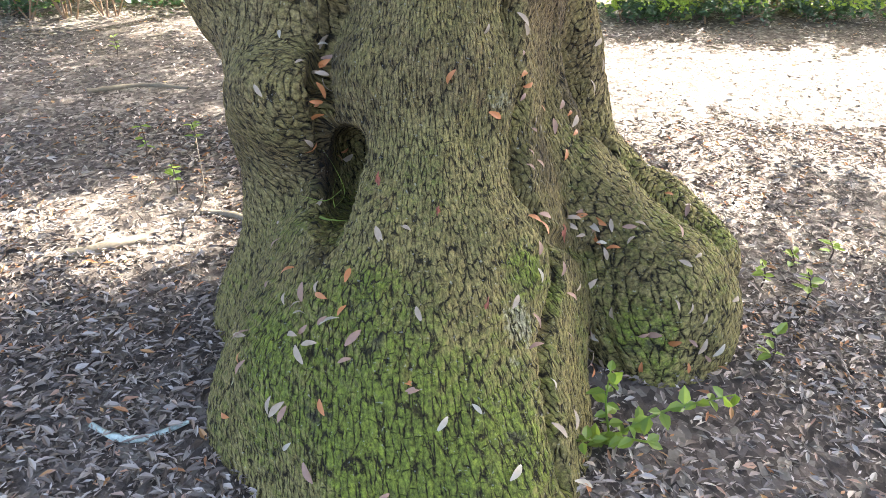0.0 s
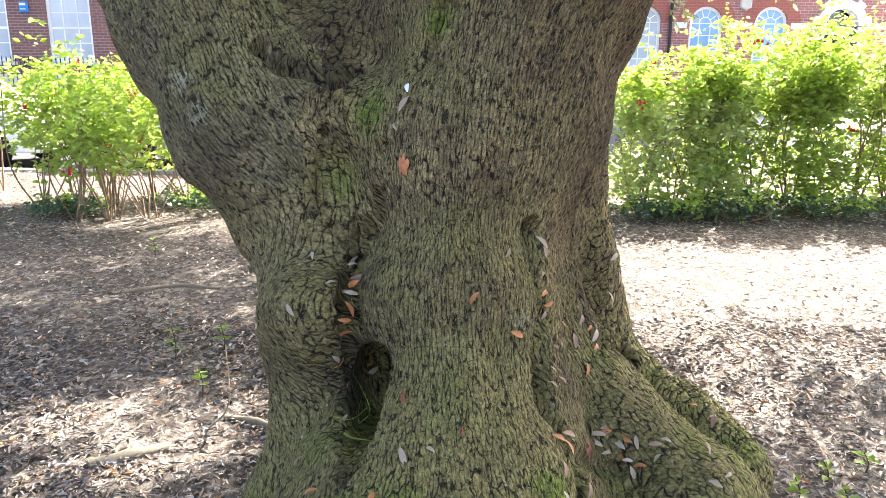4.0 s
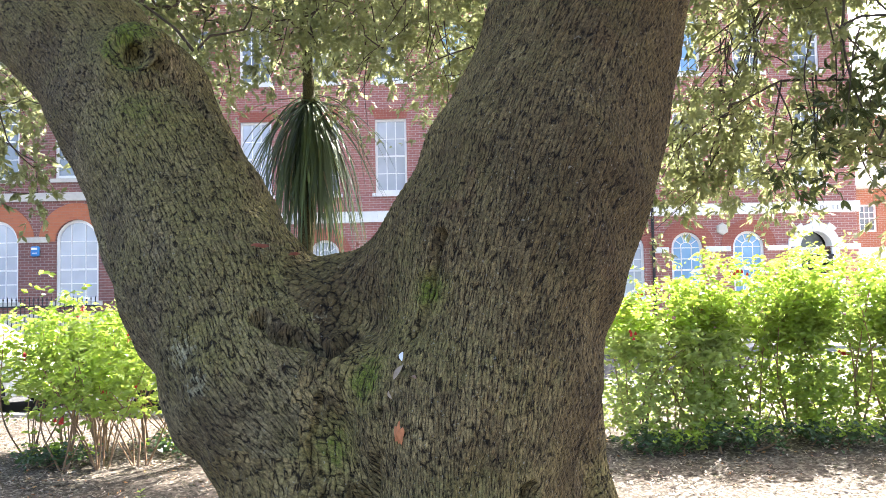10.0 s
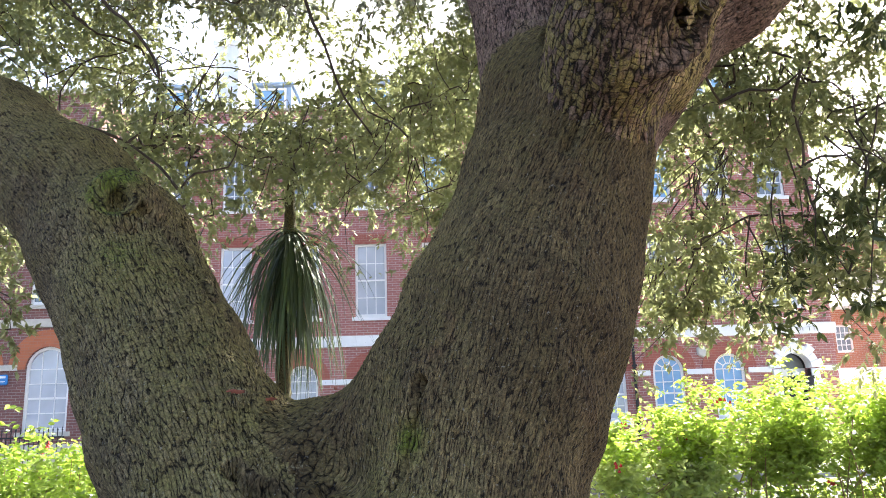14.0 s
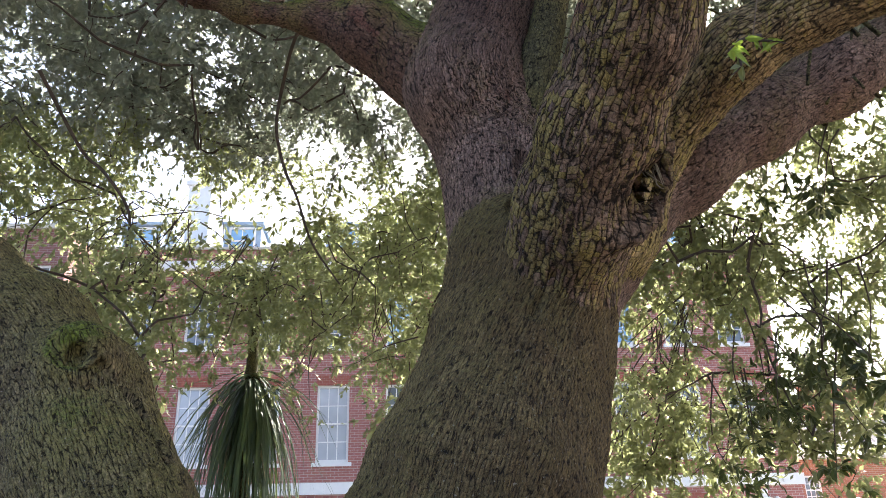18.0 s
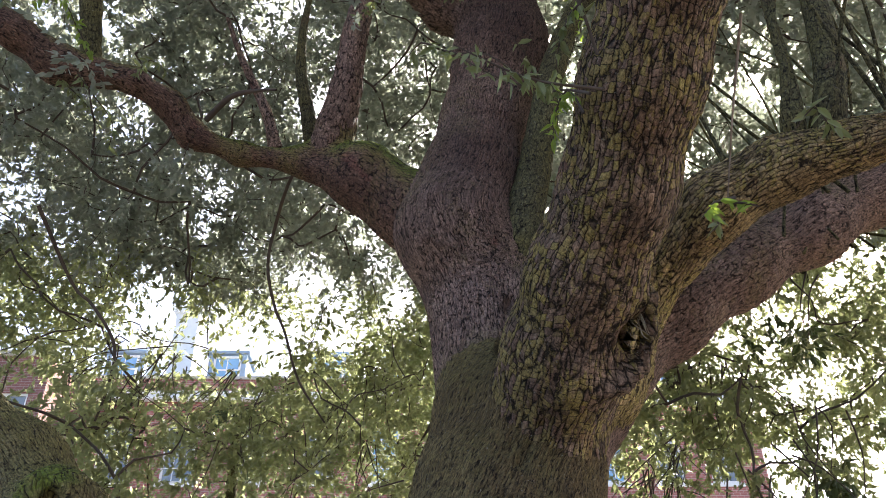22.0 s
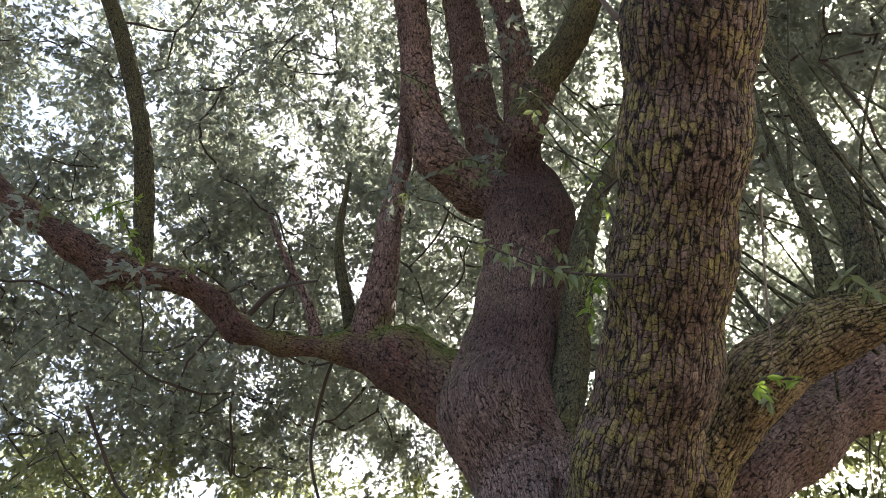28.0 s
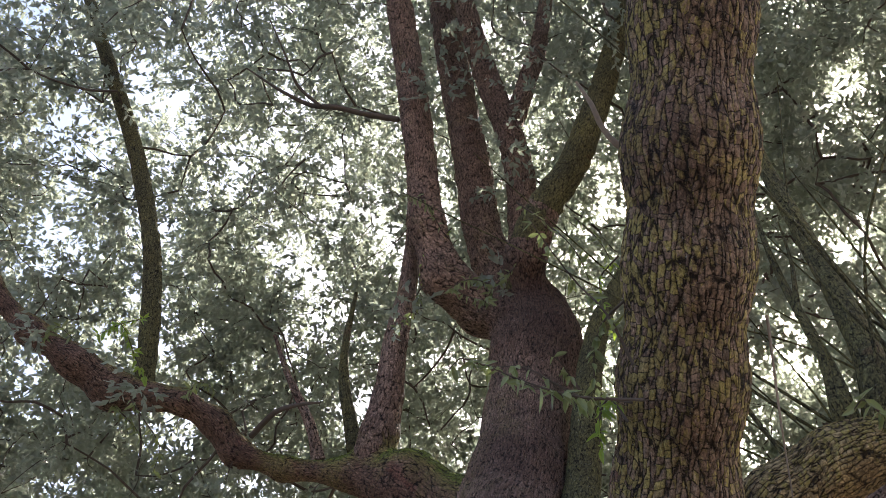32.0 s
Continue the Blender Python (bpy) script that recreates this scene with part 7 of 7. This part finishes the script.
def holly_sprig():
    """The spiny green shoots at the foot of the buttress."""
    ob = group("oak_sucker", "green spiny-leaved oak sucker at the trunk's foot", "shoot", (0.47, 1.52, 0))
    back = Matrix.Translation((-0.47, -1.52, 0))
    rng = np.random.default_rng(77)
    lines = [[(0.47, 1.52, 0.0, 0.005), (0.46, 1.46, 0.08, 0.004), (0.52, 1.40, 0.12, 0.003)], [(0.47, 1.52, 0.02, 0.005), (0.58, 1.50, 0.13, 0.004), (0.76, 1.50, 0.19, 0.002)], [(0.47, 1.52, 0.0, 0.004), (0.44, 1.52, 0.14, 0.003), (0.44, 1.52, 0.24, 0.002)], [(0.47, 1.52, 0.0, 0.004), (0.40, 1.46, 0.07, 0.003), (0.37, 1.43, 0.09, 0.002)]]
    for ln in lines:
        o = stem(ln, LEAF_YOUNG, "shoot", 5, "", ob, rough=0.0)
        o.matrix_parent_inverse = back
        path = smooth_path(ln, 0.03)[1:, :3]
        n = len(path) * 2
        base = np.repeat(path, 2, 0)
        along = unit(rng.normal(0, 1, (n, 3)) * np.array([1, 1, 0.5]))
        normal = unit(rng.normal(0, 0.35, (n, 3)) + np.array([0, -0.4, 1.0]))
        s = rng.uniform(0.035, 0.055, n)
        for k in range(n):
            v, f = leaves(base[k:k + 1], along[k:k + 1], normal[k:k + 1], s[k:k + 1], s[k:k + 1] * 0.62, 0.15, 0.1)
            o = array_part("leaf", v, f, LEAF_YOUNG, ob, "spiny bright green leaf")
            o.matrix_parent_inverse = back


holly_sprig()


def stick(nodes, material, label):
    ob = stem(nodes, material, "fallen_stick", 10, "", None, rough=0.08, seed=3)
    return tagged(ob, label, "stick")


stick([(-1.38, 2.46, 0.03, 0.024), (-1.26, 2.52, 0.035, 0.026), (-1.14, 2.60, 0.03, 0.025)], STICK, "short thick grey stick lying on dry leaves")
stick([(-0.92, 1.55, 0.02, 0.007), (-0.84, 1.50, 0.025, 0.011), (-0.76, 1.50, 0.02, 0.010), (-0.66, 1.555, 0.03, 0.006)], LICHEN, "curved twig crusted with pale grey lichen")
stick([(-1.05, 2.78, 0.01, 0.004), (-0.93, 2.72, 0.16, 0.003), (-0.97, 2.85, 0.36, 0.0015)], STICK, "thin dry stem standing in the litter")
stick([(-1.0, 2.88, 0.02, 0.012), (-0.85, 2.83, 0.03, 0.015), (-0.72, 2.75, 0.02, 0.01)], STICK, "short brown stick beside the trunk")
stick([(-2.2, 4.6, 0.02, 0.015), (-1.9, 4.75, 0.02, 0.014), (-1.6, 4.7, 0.02, 0.01)], STICK, "brown stick on the wood chips")

# ---- fallen leaves caught on the trunk ----
LEAF_MESH = {}


def fallen_leaf_mesh(k, length, width):
    key = (k, length)
    if key not in LEAF_MESH:
        bm = bmesh.new()
        n = 6
        rows = []
        for i in range(n + 1):
            t = i / n
            w = width * math.sin(math.pi * min(1, t * 0.92 + 0.05)) ** 0.8 * 0.5
            z = 0.006 * math.sin(t * 3.0) + 0.002
            rows.append([bm.verts.new((-w, t * length - length / 2, z + w * 0.35)), bm.verts.new((0, t * length - length / 2, z)), bm.verts.new((w, t * length - length / 2, z + w * 0.35))])
        for a, b in zip(rows[:-1], rows[1:]):
            for j in (0, 1):
                bm.faces.new((a[j], a[j + 1], b[j + 1], b[j]))
        me = bpy.data.meshes.new("fallen_leaf")
        bm.to_mesh(me)
        bm.free()
        me.materials.append(FALLEN[k])
        me.shade_smooth()
        LEAF_MESH[key] = me
    return LEAF_MESH[key]


COLOURS = ["tan", "orange", "brown", "pale"]


def leaf_on(place, normal, turn, k, length):
    n = Vector(normal).normalized()
    rot = n.to_track_quat("Z", "Y").to_matrix().to_4x4() @ Matrix.Rotation(turn, 4, "Z")
    ob = new("fallen_leaf", fallen_leaf_mesh(k, length, length * 0.34))
    ob.matrix_world = Matrix.Translation(Vector(place) + n * 0.012) @ rot
    return tagged(ob, f"{COLOURS[k]} dry oak leaf caught on the mossy bark", "fallen leaf", "fallen leaves on the trunk")


def on_field(p, d):
    """Where a line from p along d first meets the oak, and the slope there."""
    p, d = np.array(p, float), np.array(d, float)
    d /= np.linalg.norm(d)

    def value(q):
        i = np.clip((q - LO) / CELL, 0, SIZE - 2)
        j = i.astype(int)
        f = i - j
        c = field[j[0]:j[0] + 2, j[1]:j[1] + 2, j[2]:j[2] + 2]
        c = c[0] * (1 - f[0]) + c[1] * f[0]
        c = c[0] * (1 - f[1]) + c[1] * f[1]
        return c[0] * (1 - f[2]) + c[1] * f[2]

    for _ in range(400):
        v = value(p)
        if v < 0.002:
            g = np.array([value(p + e) - value(p - e) for e in np.eye(3) * 0.02])
            return p, g / (np.linalg.norm(g) + 1e-9)
        p = p + d * max(0.004, min(v, 0.05))
    return None, None


rng = np.random.default_rng(9)
made = 0
while made < 70:
    x, z = rng.uniform(-0.6, 1.05), rng.choice([rng.uniform(-0.02, 0.5), rng.uniform(0.0, 1.0)])
    p, g = on_field((x, 0.7, z + 0.25), (0, 1, -0.2))
    if p is None or p[2] < 0.02 or (g[2] < 0.12 and rng.random() < 0.75) or g[2] < -0.05:
        continue
    leaf_on(p, g + rng.normal(0, 0.25, 3), rng.uniform(0, 6.28), int(rng.choice(4, p=[0.42, 0.22, 0.2, 0.16])), float(rng.choice([0.032, 0.042, 0.052])))
    made += 1
# drifts of leaves in the clefts
for (x, z, n, sx, sz) in ((0.46, 0.44, 20, 0.10, 0.03), (0.26, 0.70, 7, 0.015, 0.06), (0.27, 0.52, 4, 0.015, 0.05), (-0.33, 0.66, 9, 0.02, 0.13), (-0.335, 0.86, 9, 0.012, 0.07), (0.24, 0.90, 5, 0.012, 0.06), (0.36, 0.05, 14, 0.07, 0.03), (-0.28, 0.44, 6, 0.04, 0.03), (0.68, 0.22, 6, 0.05, 0.04), (0.38, 0.72, 6, 0.02, 0.05), (0.44, 0.12, 9, 0.06, 0.05), (-0.34, 0.40, 5, 0.05, 0.03), (-0.17, 1.42, 3, 0.02, 0.05)):
    for _ in range(n):
        p, g = on_field((x + rng.normal(0, sx), 0.9, z + rng.normal(0, sz)), (0, 1, -0.05))
        if p is not None:
            leaf_on(p, g + rng.normal(0, 0.5, 3), rng.uniform(0, 6.28), int(rng.choice(4, p=[0.35, 0.2, 0.3, 0.15])), float(rng.choice([0.032, 0.042, 0.052])))


# ---- torn patches on the bark ----
def scar(x, z, w, h, material, label, seed):
    rng_ = np.random.default_rng(seed)
    bm = bmesh.new()
    ring, centre = [], None
    p, g = on_field((x, 0.8, z), (0, 1, 0))
    if p is None:
        return
    centre = bm.verts.new(p + g * 0.016)
    for i in range(18):
        a = 2 * math.pi * i / 18
        r = 1 + 0.35 * rng_.normal()
        q, gq = on_field((x + w * r * math.cos(a), 0.8, z + h * r * math.sin(a)), (0, 1, 0))
        if q is None:
            continue
        ring.append(bm.verts.new(q + gq * 0.004))
    for a, b in zip(ring, ring[1:] + ring[:1]):
        bm.faces.new((centre, a, b))
    o = part("bark_scar", bm, material, oak, label)
    o.matrix_parent_inverse = OAK_BACK


scar(-0.18, 1.20, 0.014, 0.030, SCAR, "torn orange bark scar", 1)

for x, z, w, h, seed in ((-0.16, 0.61, 0.007, 0.010, 2), (-0.02, 0.64, 0.005, 0.006, 3), (0.12, 0.41, 0.008, 0.014, 4), (0.36, 0.42, 0.004, 0.012, 5), (-0.71, 1.79, 0.022, 0.007, 6), (-0.60, 1.76, 0.016, 0.005, 7), (-0.36, 1.79, 0.007, 0.005, 8), (0.0, 0.57, 0.006, 0.006, 9)):
    scar(x, z, w, h, RED_BARK, "reddish torn spot of bark", seed)


# ---- grass in the hollow, a feather ----
def grass_blade(nodes, w):
    path = smooth_path([(*p, w) for p in nodes], 0.012)
    p, n = path[:, :3], len(path)
    t = np.linspace(0, 1, n)[:, None]
    side = np.array([[0.45, 0.1, 0.85]])
    half = w * np.clip(1 - t ** 2, 0.05, 1)
    v = np.concatenate([p - side * half, p + side * half, p + np.array([[0, 0.0012, -0.0012]])])
    k = np.arange(n - 1)
    f = np.concatenate([np.stack([k, k + 1, k + 1 + 2 * n, k + 2 * n], 1), np.stack([k + 2 * n, k + 1 + 2 * n, k + 1 + n, k + n], 1)])
    ob = array_part("grass_blade", v, f, LEAF_YOUNG)
    return tagged(ob, "thin green grass blade growing in the trunk hollow", "grass", "grass blades in the hollow")


grass_blade([(-0.34, 1.94, 0.46), (-0.30, 1.84, 0.50), (-0.23, 1.76, 0.535)], 0.0042)
grass_blade([(-0.30, 1.98, 0.47), (-0.285, 1.86, 0.56), (-0.27, 1.84, 0.63)], 0.002)
grass_blade([(-0.30, 1.98, 0.47), (-0.25, 1.84, 0.58), (-0.27, 1.82, 0.66), (-0.30, 1.84, 0.70)], 0.002)
grass_blade([(-0.26, 1.86, 0.58), (-0.30, 1.82, 0.565), (-0.37, 1.83, 0.575)], 0.0018)

p, g = on_field((-0.165, 1.2, 1.414), (0, 1, 0))
if p is not None:
    feather = new("feather", fallen_leaf_mesh(4, 0.032, 0.016))
    feather.matrix_world = Matrix.Translation(Vector(p) + Vector(g) * 0.014) @ Vector(g).to_track_quat("Z", "Y").to_matrix().to_4x4() @ Matrix.Rotation(0.3, 4, "Z")
    tagged(feather, "small white feather caught in the bark groove", "feather")

# torn strips of bark at the limb's collar
for k in range(7):
    r_ = np.random.default_rng(900 + k)
    a = np.array([0.86, 2.08, 3.02]) + r_.normal(0, 0.02, 3)
    b = a + np.array([-0.01, -0.03, -0.10]) + r_.normal(0, 0.03, 3)
    stem([(*a, 0.003), (*((a + b) / 2 + r_.normal(0, 0.012, 3)), 0.0025), (*b, 0.001)], STICK, "bark_strip", 5, "torn pale strip of bark", seed=k)
